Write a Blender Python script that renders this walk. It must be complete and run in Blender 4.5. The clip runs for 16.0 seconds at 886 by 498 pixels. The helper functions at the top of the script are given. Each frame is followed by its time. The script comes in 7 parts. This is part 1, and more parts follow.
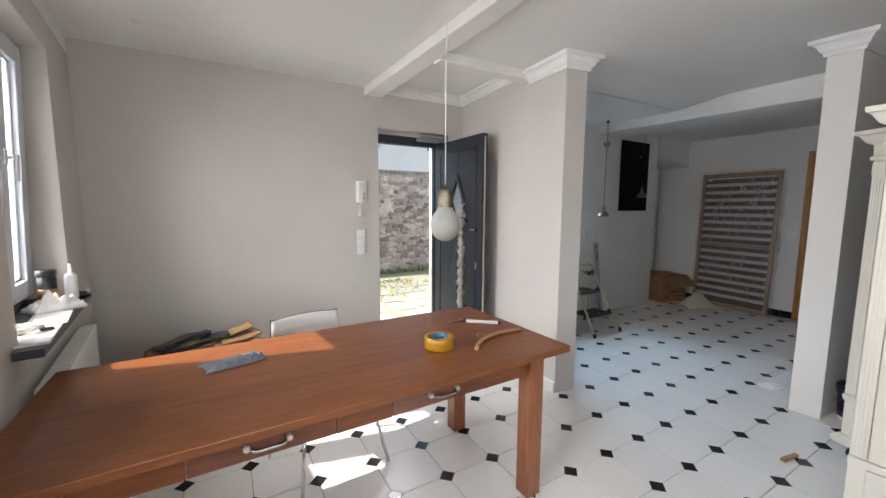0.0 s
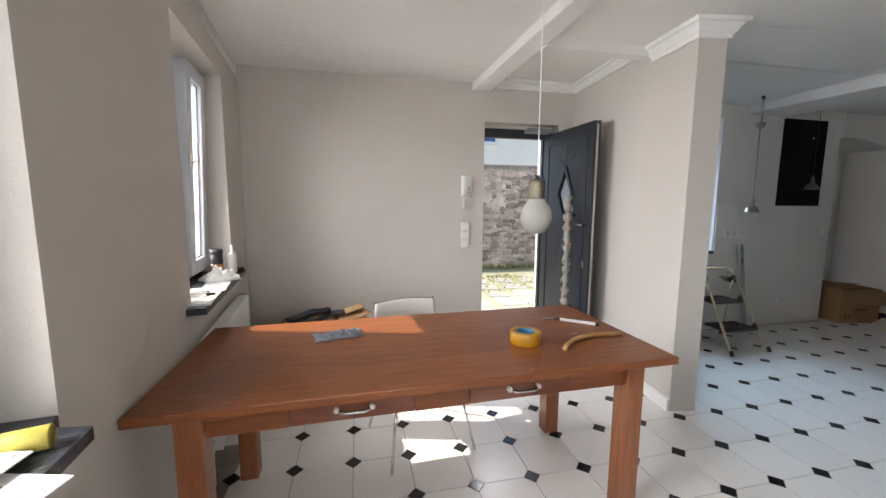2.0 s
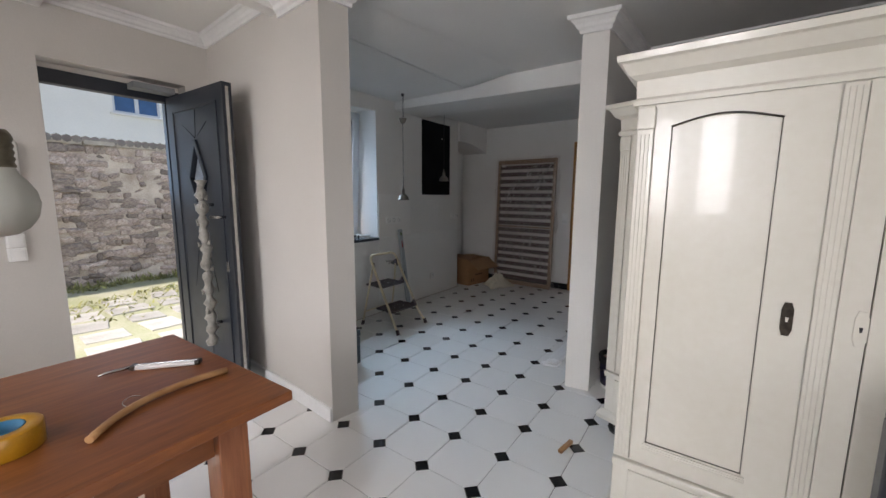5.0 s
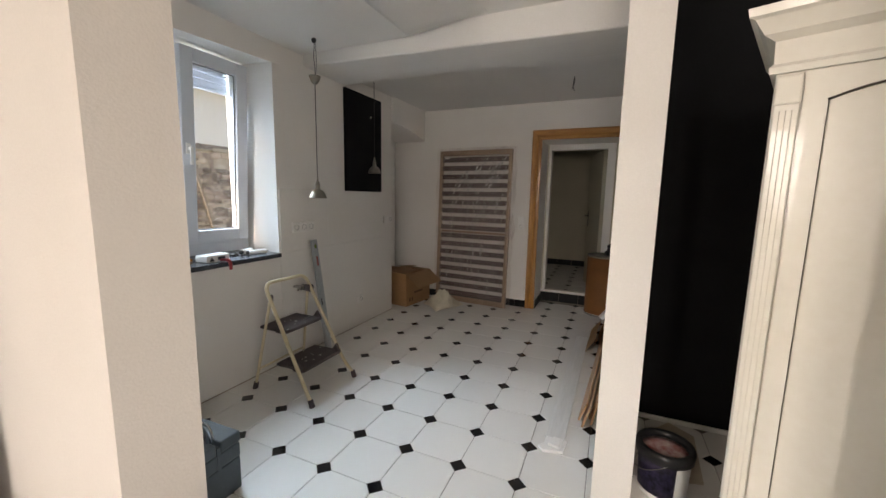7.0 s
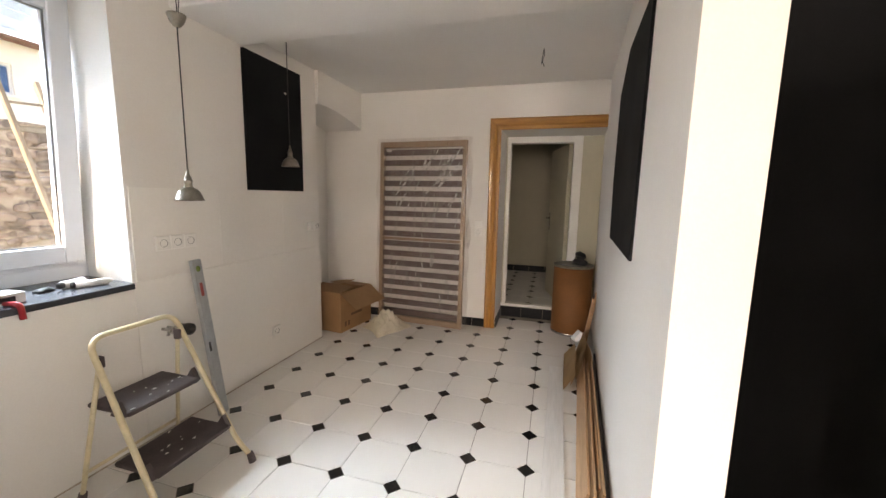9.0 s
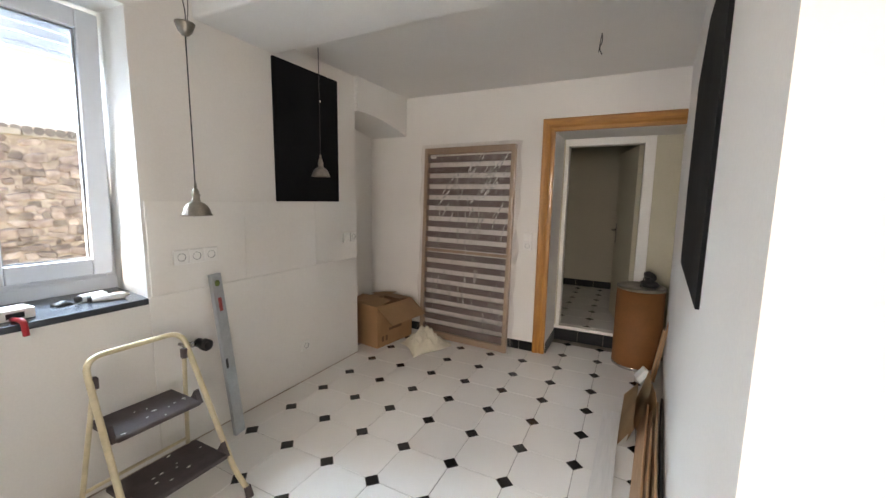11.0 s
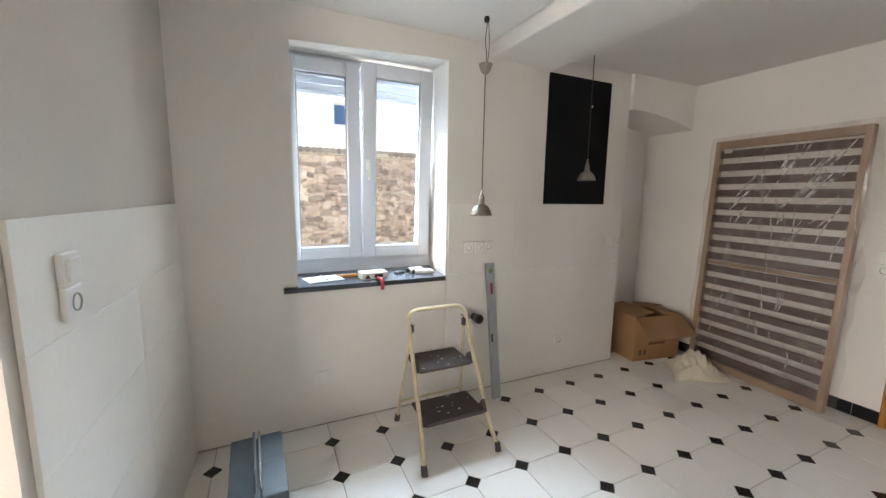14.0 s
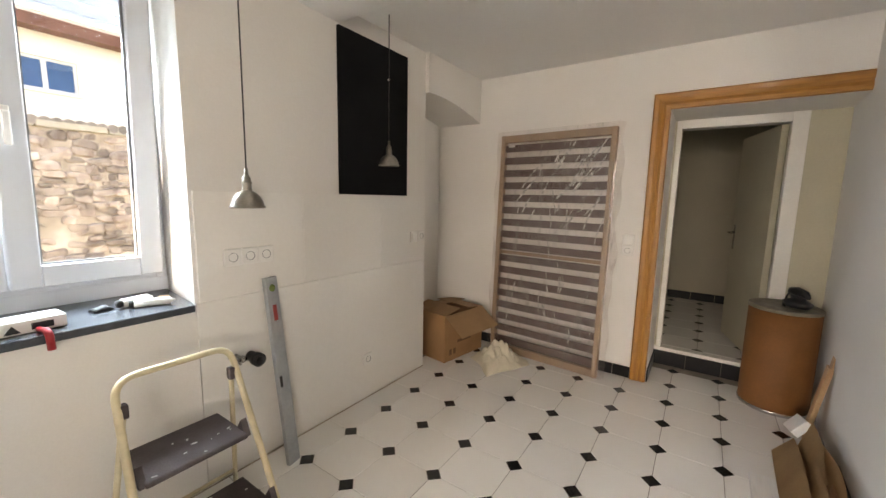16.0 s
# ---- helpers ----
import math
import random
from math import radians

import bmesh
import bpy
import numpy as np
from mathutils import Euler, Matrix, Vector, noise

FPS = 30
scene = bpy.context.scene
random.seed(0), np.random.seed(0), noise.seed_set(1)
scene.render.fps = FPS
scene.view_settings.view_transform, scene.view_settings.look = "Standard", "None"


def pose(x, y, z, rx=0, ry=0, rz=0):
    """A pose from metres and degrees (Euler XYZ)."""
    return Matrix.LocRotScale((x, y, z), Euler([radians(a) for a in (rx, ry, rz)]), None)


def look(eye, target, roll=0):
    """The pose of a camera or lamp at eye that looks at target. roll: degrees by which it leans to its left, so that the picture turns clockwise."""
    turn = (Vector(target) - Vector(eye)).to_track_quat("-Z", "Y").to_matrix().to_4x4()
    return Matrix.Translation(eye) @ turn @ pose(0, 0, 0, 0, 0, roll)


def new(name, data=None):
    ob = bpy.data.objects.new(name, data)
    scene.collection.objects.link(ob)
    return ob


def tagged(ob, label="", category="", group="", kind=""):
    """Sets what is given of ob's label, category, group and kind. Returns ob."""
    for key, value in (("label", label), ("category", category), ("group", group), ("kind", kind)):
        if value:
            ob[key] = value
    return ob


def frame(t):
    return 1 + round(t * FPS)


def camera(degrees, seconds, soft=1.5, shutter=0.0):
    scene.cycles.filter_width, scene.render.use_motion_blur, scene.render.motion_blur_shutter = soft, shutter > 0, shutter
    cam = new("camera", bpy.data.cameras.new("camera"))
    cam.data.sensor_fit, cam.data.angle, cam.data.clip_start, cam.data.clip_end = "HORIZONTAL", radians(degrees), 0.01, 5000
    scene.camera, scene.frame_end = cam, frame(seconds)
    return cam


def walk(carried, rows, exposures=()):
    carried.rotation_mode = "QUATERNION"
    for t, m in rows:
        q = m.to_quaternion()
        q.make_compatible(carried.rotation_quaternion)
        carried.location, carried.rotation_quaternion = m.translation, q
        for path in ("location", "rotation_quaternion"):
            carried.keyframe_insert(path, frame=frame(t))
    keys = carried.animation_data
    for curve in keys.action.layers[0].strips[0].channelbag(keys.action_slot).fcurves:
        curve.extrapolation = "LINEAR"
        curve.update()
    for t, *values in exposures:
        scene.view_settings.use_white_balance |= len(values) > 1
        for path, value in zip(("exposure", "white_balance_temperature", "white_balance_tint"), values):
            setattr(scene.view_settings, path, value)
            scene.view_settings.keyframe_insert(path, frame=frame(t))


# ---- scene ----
cam = camera(98.8, 16.0)
PATH = [
    (0, (-0.214, -0.146, 1.418), (0.783, 1.574, 1.198), 0.3),
    (0.5, (-0.255, -0.143, 1.419), (0.389, 1.737, 1.194), 0.3),
    (1, (-0.23, -0.155, 1.413), (0.192, 1.786, 1.183), 0.2),
    (1.5, (-0.157, -0.172, 1.397), (0.229, 1.776, 1.16), 0.1),
    (2, (-0.098, -0.198, 1.398), (0.336, 1.739, 1.154), 0.3),
    (2.5, (-0.048, -0.237, 1.399), (0.67, 1.613, 1.151), 0.2),
    (3, (-0.043, -0.231, 1.399), (1.046, 1.426, 1.143), 0.4),
    (3.5, (-0.057, -0.138, 1.395), (1.317, 1.293, 1.138), 0.7),
    (4, (0.018, -0.086, 1.372), (1.525, 1.203, 1.11), 0.7),
    (4.5, (0.286, -0.053, 1.36), (1.852, 1.161, 1.09), 0.4),
    (7, (1.501, 0.848, 1.35), (3.317, 1.639, 1.073), 1.1),
    (7.5, (1.718, 0.992, 1.36), (3.58, 1.663, 1.072), 1.1),
    (8, (1.948, 1.078, 1.365), (3.833, 1.681, 1.079), 1.1),
    (8.5, (2.106, 1.111, 1.358), (4.013, 1.647, 1.082), 1.1),
    (11, (2.627, 0.984, 1.416), (4.406, 1.86, 1.155), 1.1),
    (11.5, (2.532, 0.913, 1.429), (4.091, 2.137, 1.165), 1.1),
    (12, (2.481, 0.862, 1.439), (3.804, 2.338, 1.173), 0.9),
    (12.5, (2.457, 0.85, 1.442), (3.53, 2.517, 1.176), 0.9),
    (13, (2.495, 0.841, 1.444), (3.37, 2.618, 1.172), 0.9),
    (13.5, (2.536, 0.837, 1.442), (3.371, 2.633, 1.169), 0.8),
    (14, (2.564, 0.854, 1.429), (3.397, 2.651, 1.151), 0.9),
    (14.5, (2.623, 0.918, 1.399), (3.476, 2.705, 1.117), 0.9),
    (15, (2.729, 1.014, 1.374), (3.744, 2.715, 1.097), 0.9),
    (15.5, (2.823, 1.143, 1.362), (4.136, 2.627, 1.092), 0.9),
    (16, (2.935, 1.364, 1.371), (4.571, 2.482, 1.103), 1.2),
]
walk(cam, [(t, look(eye, goal, roll)) for t, eye, goal, roll in PATH],
     exposures=[(0.0, 1.0, 6600, 14), (3.0, 0.88, 6750, 14), (3.5, 0.71, 6750, 15), (4.5, 0.65, 6650, 16), (7.0, 1.36, 8000, 18), (8.5, 2.28, 8900, 22), (11.0, 2.40, 7950, 18), (11.6, 2.26, 8100, 18), (12.5, 2.44, 8100, 17),
                (13.5, 2.28, 7950, 17), (14.5, 2.34, 7900, 17), (15.5, 2.36, 8450, 17), (16.0, 2.54, 8850, 19)])

# ---- light ----
SUN_DIR = Vector((-0.855, 0.213, 0.81)).normalized()
world = bpy.data.worlds.new("world")
scene.world = world
world.use_nodes = True
sky = world.node_tree.nodes.new("ShaderNodeTexSky")
sky.sky_type = "NISHITA"
sky.sun_disc = False
sky.sun_elevation, sky.sun_rotation = radians(42.6), radians(284.0)
back = world.node_tree.nodes["Background"]
back.inputs["Strength"].default_value = 0.15
world.node_tree.links.new(sky.outputs[0], back.inputs[0])
sun = new("sun", bpy.data.lights.new("sun", "SUN"))
sun.data.energy, sun.data.angle, sun.data.color = 4.9, radians(0.5), (1.0, 0.94, 0.84)
sun.matrix_world = look(SUN_DIR * 30, (0, 0, 0))


def window_light(name, m, width, height, watts, color, spread=180):
    """Sky light that comes in through an opening."""
    lamp = new(name, bpy.data.lights.new(name, "AREA"))
    lamp.data.shape, lamp.data.size, lamp.data.size_y = "RECTANGLE", width, height
    lamp.data.energy, lamp.data.color = watts, color
    lamp.data.spread = radians(spread)
    lamp.matrix_world = m
    return lamp


# the west wall runs a little askew to the floor grid
WEST = Matrix.Translation((-0.87, 1.66, 0)) @ Matrix.Rotation(radians(5.9), 4, "Z")
WIN_WEST = [(0.13, 1.09), (-1.82, -0.868)]       # along the west wall
SKY, BLUE_SKY = (0.93, 0.96, 1.0), (0.67, 0.83, 1.0)
WIN_SOUTH = (-0.55, 0.65, 0.93, 2.2)            # behind the camera: x from, x to, z from, z to
for a, b in WIN_WEST:
    window_light("sky_west", WEST @ look((-0.62, (a + b) / 2, 1.75), (2.0, (a + b) / 2, 0.75)), b - a, 1.2, 29, SKY, 115)
window_light("sky_kitchen", look((3.55, 4.3, 2.45), (3.35, 2.1, 0.6)), 1.1, 1.0, 38, (0.50, 0.74, 1.0), 105)
window_light("sky_kitchen", look((1.9, 4.6, 2.0), (5.0, 1.8, 0.5)), 0.9, 1.4, 9, (0.36, 0.64, 1.0), 100)
window_light("sky_kitchen", look((4.75, 4.15, 1.8), (2.6, 2.6, 1.3)), 0.8, 1.6, 28, BLUE_SKY)
window_light("sky_south", look((0.05, -2.35, 1.65), (1.6, 1.0, 1.2)), 1.15, 1.25, 37, SKY)
window_light("sky_door", look((1.48, 4.3, 2.85), (1.4, 2.6, 0.2)), 1.0, 0.8, 45, SKY)

# ---- materials ----


def mat(name, color, rough=0.5, metal=0.0, vary=0.12, scale=3.0, grain=60.0, bump=0.05, tint=None, island=False, random_shade=0.0,
        coat=0.0, stretch=(1, 1, 1), spec=0.5):
    """A painted or plain surface with large stains and a fine grain."""
    m = bpy.data.materials.new(name)
    m.use_nodes = True
    n, l = m.node_tree.nodes, m.node_tree.links
    p = n["Principled BSDF"]
    p.inputs["Metallic"].default_value = metal
    p.inputs["Coat Weight"].default_value = coat
    p.inputs["Specular IOR Level"].default_value = spec
    tc = n.new("ShaderNodeTexCoord")
    mp = n.new("ShaderNodeMapping")
    mp.inputs["Scale"].default_value = stretch
    l.new(tc.outputs["Object"], mp.inputs[0])
    big, fine = n.new("ShaderNodeTexNoise"), n.new("ShaderNodeTexNoise")
    big.inputs["Scale"].default_value, big.inputs["Detail"].default_value = scale, 5
    fine.inputs["Scale"].default_value, fine.inputs["Detail"].default_value = grain, 4
    l.new(mp.outputs[0], big.inputs[0])
    l.new(mp.outputs[0], fine.inputs[0])
    mix = n.new("ShaderNodeMix")
    mix.data_type = "RGBA"
    other = tint or tuple(c * (1 - vary * 2.2) for c in color)
    mix.inputs[6].default_value = (*color, 1)
    mix.inputs[7].default_value = (*other, 1)
    ramp = n.new("ShaderNodeMapRange")
    ramp.inputs["From Min"].default_value, ramp.inputs["From Max"].default_value = 0.38, 0.72
    add = n.new("ShaderNodeMath")
    add.operation = "MULTIPLY_ADD"
    add.inputs[1].default_value = 0.35
    l.new(fine.outputs[0], add.inputs[0])
    sub = n.new("ShaderNodeMath")
    sub.operation = "MULTIPLY"
    sub.inputs[1].default_value = 0.75
    l.new(big.outputs[0], sub.inputs[0])
    l.new(sub.outputs[0], add.inputs[2])
    l.new(add.outputs[0], ramp.inputs[0])
    l.new(ramp.outputs[0], mix.inputs[0])
    out = mix.outputs[2]
    if random_shade:
        info = n.new("ShaderNodeObjectInfo")
        geo = n.new("ShaderNodeNewGeometry")
        hsv = n.new("ShaderNodeHueSaturation")
        mr = n.new("ShaderNodeMapRange")
        mr.inputs["To Min"].default_value, mr.inputs["To Max"].default_value = 1 - random_shade, 1 + random_shade
        l.new(geo.outputs["Random Per Island"] if island else info.outputs["Random"], mr.inputs[0])
        l.new(mr.outputs[0], hsv.inputs["Value"])
        l.new(out, hsv.inputs["Color"])
        out = hsv.outputs[0]
    l.new(out, p.inputs["Base Color"])
    rr = n.new("ShaderNodeMapRange")
    rr.inputs["To Min"].default_value, rr.inputs["To Max"].default_value = rough * 0.85, min(1, rough * 1.2)
    l.new(big.outputs[0], rr.inputs[0])
    l.new(rr.outputs[0], p.inputs["Roughness"])
    if bump:
        bm_ = n.new("ShaderNodeBump")
        bm_.inputs["Strength"].default_value, bm_.inputs["Distance"].default_value = min(1, bump * 4), 0.004
        l.new(fine.outputs[0], bm_.inputs["Height"])
        l.new(bm_.outputs[0], p.inputs["Normal"])
    return m


def wood(name, light, dark, rough=0.4, stretch=(1, 12, 12), coat=0.1, random_shade=0.0, bump=0.08):
    """Long grain along the axis whose stretch is small."""
    m = bpy.data.materials.new(name)
    m.use_nodes = True
    n, l = m.node_tree.nodes, m.node_tree.links
    p = n["Principled BSDF"]
    p.inputs["Coat Weight"].default_value = coat
    tc = n.new("ShaderNodeTexCoord")
    mp = n.new("ShaderNodeMapping")
    mp.inputs["Scale"].default_value = stretch
    l.new(tc.outputs["Object"], mp.inputs[0])
    a, b = n.new("ShaderNodeTexNoise"), n.new("ShaderNodeTexNoise")
    a.inputs["Scale"].default_value, a.inputs["Detail"].default_value, a.inputs["Distortion"].default_value = 1.6, 6, 1.2
    b.inputs["Scale"].default_value, b.inputs["Detail"].default_value = 9, 5
    l.new(mp.outputs[0], a.inputs[0])
    l.new(mp.outputs[0], b.inputs[0])
    mx = n.new("ShaderNodeMath")
    mx.operation = "MULTIPLY_ADD"
    mx.inputs[1].default_value = 0.45
    l.new(b.outputs[0], mx.inputs[0])
    h = n.new("ShaderNodeMath")
    h.operation = "MULTIPLY"
    h.inputs[1].default_value = 0.6
    l.new(a.outputs[0], h.inputs[0])
    l.new(h.outputs[0], mx.inputs[2])
    ramp = n.new("ShaderNodeValToRGB")
    ramp.color_ramp.elements[0].position, ramp.color_ramp.elements[1].position = 0.36, 0.68
    ramp.color_ramp.elements[0].color, ramp.color_ramp.elements[1].color = (*dark, 1), (*light, 1)
    l.new(mx.outputs[0], ramp.inputs[0])
    out = ramp.outputs[0]
    if random_shade:
        info, hsv, mr = n.new("ShaderNodeObjectInfo"), n.new("ShaderNodeHueSaturation"), n.new("ShaderNodeMapRange")
        mr.inputs["To Min"].default_value, mr.inputs["To Max"].default_value = 1 - random_shade, 1 + random_shade
        l.new(info.outputs["Random"], mr.inputs[0])
        l.new(mr.outputs[0], hsv.inputs["Value"])
        l.new(out, hsv.inputs["Color"])
        out = hsv.outputs[0]
    l.new(out, p.inputs["Base Color"])
    p.inputs["Roughness"].default_value = rough
    bm_ = n.new("ShaderNodeBump")
    bm_.inputs["Strength"].default_value, bm_.inputs["Distance"].default_value = bump, 0.002
    l.new(mx.outputs[0], bm_.inputs["Height"])
    l.new(bm_.outputs[0], p.inputs["Normal"])
    return m


def glass(name, tint=(1, 1, 1), rough=0.0, clear=0.9):
    """A thin pane: mostly see-through, with a sheen."""
    m = bpy.data.materials.new(name)
    m.use_nodes = True
    n, l = m.node_tree.nodes, m.node_tree.links
    gl, tr, mx = n.new("ShaderNodeBsdfGlossy"), n.new("ShaderNodeBsdfTransparent"), n.new("ShaderNodeMixShader")
    fr = n.new("ShaderNodeFresnel")
    fr.inputs[0].default_value = 1.45
    gl.inputs["Roughness"].default_value = rough
    tr.inputs[0].default_value = (*(c * clear for c in tint), 1)
    l.new(fr.outputs[0], mx.inputs[0])
    l.new(tr.outputs[0], mx.inputs[1])
    l.new(gl.outputs[0], mx.inputs[2])
    l.new(mx.outputs[0], n["Material Output"].inputs[0])
    return m


WALL = mat("greige_wall_paint", (0.60, 0.565, 0.52), 0.85, vary=0.04, scale=1.2, grain=140, bump=0.06)
WALL_W = mat("white_wall_paint", (0.80, 0.775, 0.735), 0.8, vary=0.04, scale=1.1, grain=120, bump=0.03)
CEIL = mat("white_ceiling_paint", (0.82, 0.805, 0.775), 0.85, vary=0.035, scale=1.0, grain=90, bump=0.05)
PLASTER = mat("white_cornice_plaster", (0.84, 0.83, 0.81), 0.6, vary=0.05, scale=4, grain=60, bump=0.05)
BLACKBOARD = mat("black_chalkboard_paint", (0.0065, 0.007, 0.0085), 0.8, vary=0.2, scale=2, grain=80, bump=0.03, spec=0.2)
TILE = mat("white_floor_tile", (0.79, 0.77, 0.735), 0.27, vary=0.012, scale=2.2, grain=45, bump=0.012, random_shade=0.025)
TILE_REST = mat("white_floor_tile_far", (0.79, 0.77, 0.735), 0.27, vary=0.012, scale=2.2, grain=45, bump=0.012, island=True, random_shade=0.025)
DOT = mat("black_floor_tile", (0.012, 0.012, 0.013), 0.14, vary=0.25, scale=20, grain=90, bump=0.02, random_shade=0.2)


def even_gloss(m, rough):
    """Glaze and lacquer: the gloss does not vary over the surface."""
    p = m.node_tree.nodes["Principled BSDF"]
    for link in list(p.inputs["Roughness"].links) + list(p.inputs["Normal"].links):
        m.node_tree.links.remove(link)
    p.inputs["Roughness"].default_value = rough


even_gloss(TILE, 0.24)
even_gloss(TILE_REST, 0.24)
GROUT = mat("grey_brown_grout", (0.30, 0.26, 0.22), 0.95, vary=0.2, scale=6, grain=200, bump=0.1)
WALL_TILE = mat("white_wall_tile", (0.81, 0.79, 0.75), 0.45, vary=0.03, scale=1.5, grain=60, bump=0.02, random_shade=0.012)
JOINT = mat("tile_joint", (0.62, 0.60, 0.56), 0.9, vary=0.05)
SLATE = mat("dark_slate", (0.055, 0.062, 0.075), 0.22, vary=0.2, scale=8, grain=110, bump=0.06)
PVC = mat("white_window_plastic", (0.63, 0.66, 0.70), 0.3, vary=0.02, bump=0.0)
PANE = glass("window_glass")
PINE = wood("varnished_pine_trim", (0.46, 0.20, 0.034), (0.27, 0.105, 0.014), 0.45, stretch=(14, 14, 1.2), coat=0.1)
PINE_H = wood("varnished_pine_trim_across", (0.46, 0.20, 0.034), (0.27, 0.105, 0.014), 0.5, stretch=(14, 1.2, 14), coat=0.05)
CHERRY = wood("oiled_cherry_wood", (0.25, 0.082, 0.022), (0.14, 0.040, 0.011), 0.42, stretch=(1.2, 11, 11), coat=0.06)
CHERRY_V = wood("oiled_cherry_wood_upright", (0.34, 0.125, 0.05), (0.20, 0.062, 0.022), 0.35, stretch=(12, 12, 1.2), coat=0.2)
CREAM = mat("cream_furniture_lacquer", (0.70, 0.675, 0.60), 0.27, vary=0.05, scale=1.6, grain=40, bump=0.012, coat=0.3, tint=(0.65, 0.615, 0.53))
even_gloss(CREAM, 0.3)
ANTHRACITE = mat("anthracite_door_plastic", (0.020, 0.025, 0.035), 0.4, vary=0.12, scale=5, grain=120, bump=0.03)
STEEL = mat("brushed_steel", (0.55, 0.54, 0.52), 0.25, metal=1, vary=0.1, scale=14, grain=120, bump=0.02)
CHROME = mat("chrome", (0.75, 0.75, 0.75), 0.08, metal=1, vary=0.03, bump=0)
WHITE_PLASTIC = mat("white_switch_plastic", (0.82, 0.81, 0.78), 0.35, vary=0.02, bump=0)
GASKET = mat("grey_gasket_rubber", (0.22, 0.23, 0.24), 0.6, vary=0.1, bump=0)
BLACK_PLASTIC = mat("black_plastic", (0.015, 0.015, 0.017), 0.4, vary=0.2, bump=0.02)

WORN = mat("dark_worn_metal", (0.09, 0.075, 0.06), 0.35, metal=0.7, vary=0.3, scale=30)

# ---- mesh helpers ----


def empty_bm():
    return bmesh.new()


def box(bm, lo, hi, m=None, bevel=0.0, seg=2):
    """A box between two corners."""
    t = bmesh.new()
    bmesh.ops.create_cube(t, size=1)
    for v in t.verts:
        v.co = Vector([lo[i] + (v.co[i] + 0.5) * (hi[i] - lo[i]) for i in range(3)])
    if bevel:
        bmesh.ops.bevel(t, geom=t.edges[:], offset=bevel, segments=seg, affect="EDGES", profile=0.5)
    return merge(bm, t, m)


def merge(bm, t, m=None):
    if m is not None:
        bmesh.ops.transform(t, matrix=m, verts=t.verts)
    me = bpy.data.meshes.new("tmp")
    t.to_mesh(me)
    t.free()
    bm.from_mesh(me)
    bpy.data.meshes.remove(me)
    return bm


def prism(bm, poly, z0, z1, m=None, bevel=0.0):
    """A plan outline raised from z0 to z1."""
    t = bmesh.new()
    lo = [t.verts.new((x, y, z0)) for x, y in poly]
    hi = [t.verts.new((x, y, z1)) for x, y in poly]
    t.faces.new(lo)
    t.faces.new(hi)
    k = len(poly)
    for i in range(k):
        t.faces.new((lo[i], lo[(i + 1) % k], hi[(i + 1) % k], hi[i]))
    bmesh.ops.recalc_face_normals(t, faces=t.faces)
    if bevel:
        bmesh.ops.bevel(t, geom=t.edges[:], offset=bevel, segments=2, affect="EDGES", profile=0.5)
    return merge(bm, t, m)


def lathe(bm, profile, m=None, seg=24):
    """A turned shape round z: profile of (radius, height)."""
    t = bmesh.new()
    rings = []
    for r, z in profile:
        if r < 1e-5:
            rings.append([t.verts.new((0, 0, z))])
        else:
            rings.append([t.verts.new((r * math.cos(2 * math.pi * k / seg), r * math.sin(2 * math.pi * k / seg), z)) for k in range(seg)])
    for a, b in zip(rings, rings[1:]):
        for k in range(seg):
            q = [a[k % len(a)], a[(k + 1) % len(a)], b[(k + 1) % len(b)], b[k % len(b)]]
            q = list(dict.fromkeys(q))
            if len(q) > 2:
                t.faces.new(q)
    for f in t.faces:
        f.smooth = True
    bmesh.ops.recalc_face_normals(t, faces=t.faces)
    return merge(bm, t, m)


def tube(bm, pts, r, seg=10, m=None, closed=False):
    """A round bar along points; r is one radius or one for each point."""
    t = bmesh.new()
    pts = [Vector(p) for p in pts]
    k = len(pts)
    rs = r if isinstance(r, (list, tuple)) else [r] * k
    rings, side = [], None
    for i, p in enumerate(pts):
        a = pts[(i - 1) % k] if closed or i else p
        b = pts[(i + 1) % k] if closed or i < k - 1 else p
        d = (b - a).normalized()
        if side is None:
            side = d.orthogonal().normalized()
        side = (side - d * side.dot(d)).normalized()
        up = d.cross(side)
        rings.append([t.verts.new(p + rs[i] * (side * math.cos(2 * math.pi * j / seg) + up * math.sin(2 * math.pi * j / seg))) for j in range(seg)])
    for i in range(k if closed else k - 1):
        a, b = rings[i], rings[(i + 1) % k]
        for j in range(seg):
            t.faces.new((a[j], a[(j + 1) % seg], b[(j + 1) % seg], b[j]))
    for f in t.faces:
        f.smooth = True
    if not closed:
        t.faces.new(rings[0])
        t.faces.new(rings[-1])
    bmesh.ops.recalc_face_normals(t, faces=t.faces)
    return merge(bm, t, m)


def round_path(pts, radius, steps=6):
    """Points with the corners of a polyline rounded."""
    pts = [Vector(p) for p in pts]
    out = [pts[0]]
    for a, b, c in zip(pts, pts[1:], pts[2:]):
        r = min(radius, (a - b).length * 0.49, (c - b).length * 0.49)
        p, q = b + (a - b).normalized() * r, b + (c - b).normalized() * r
        out += [p * (1 - s) ** 2 + b * 2 * s * (1 - s) + q * s * s for s in [i / steps for i in range(steps + 1)]]
    return out + [pts[-1]]


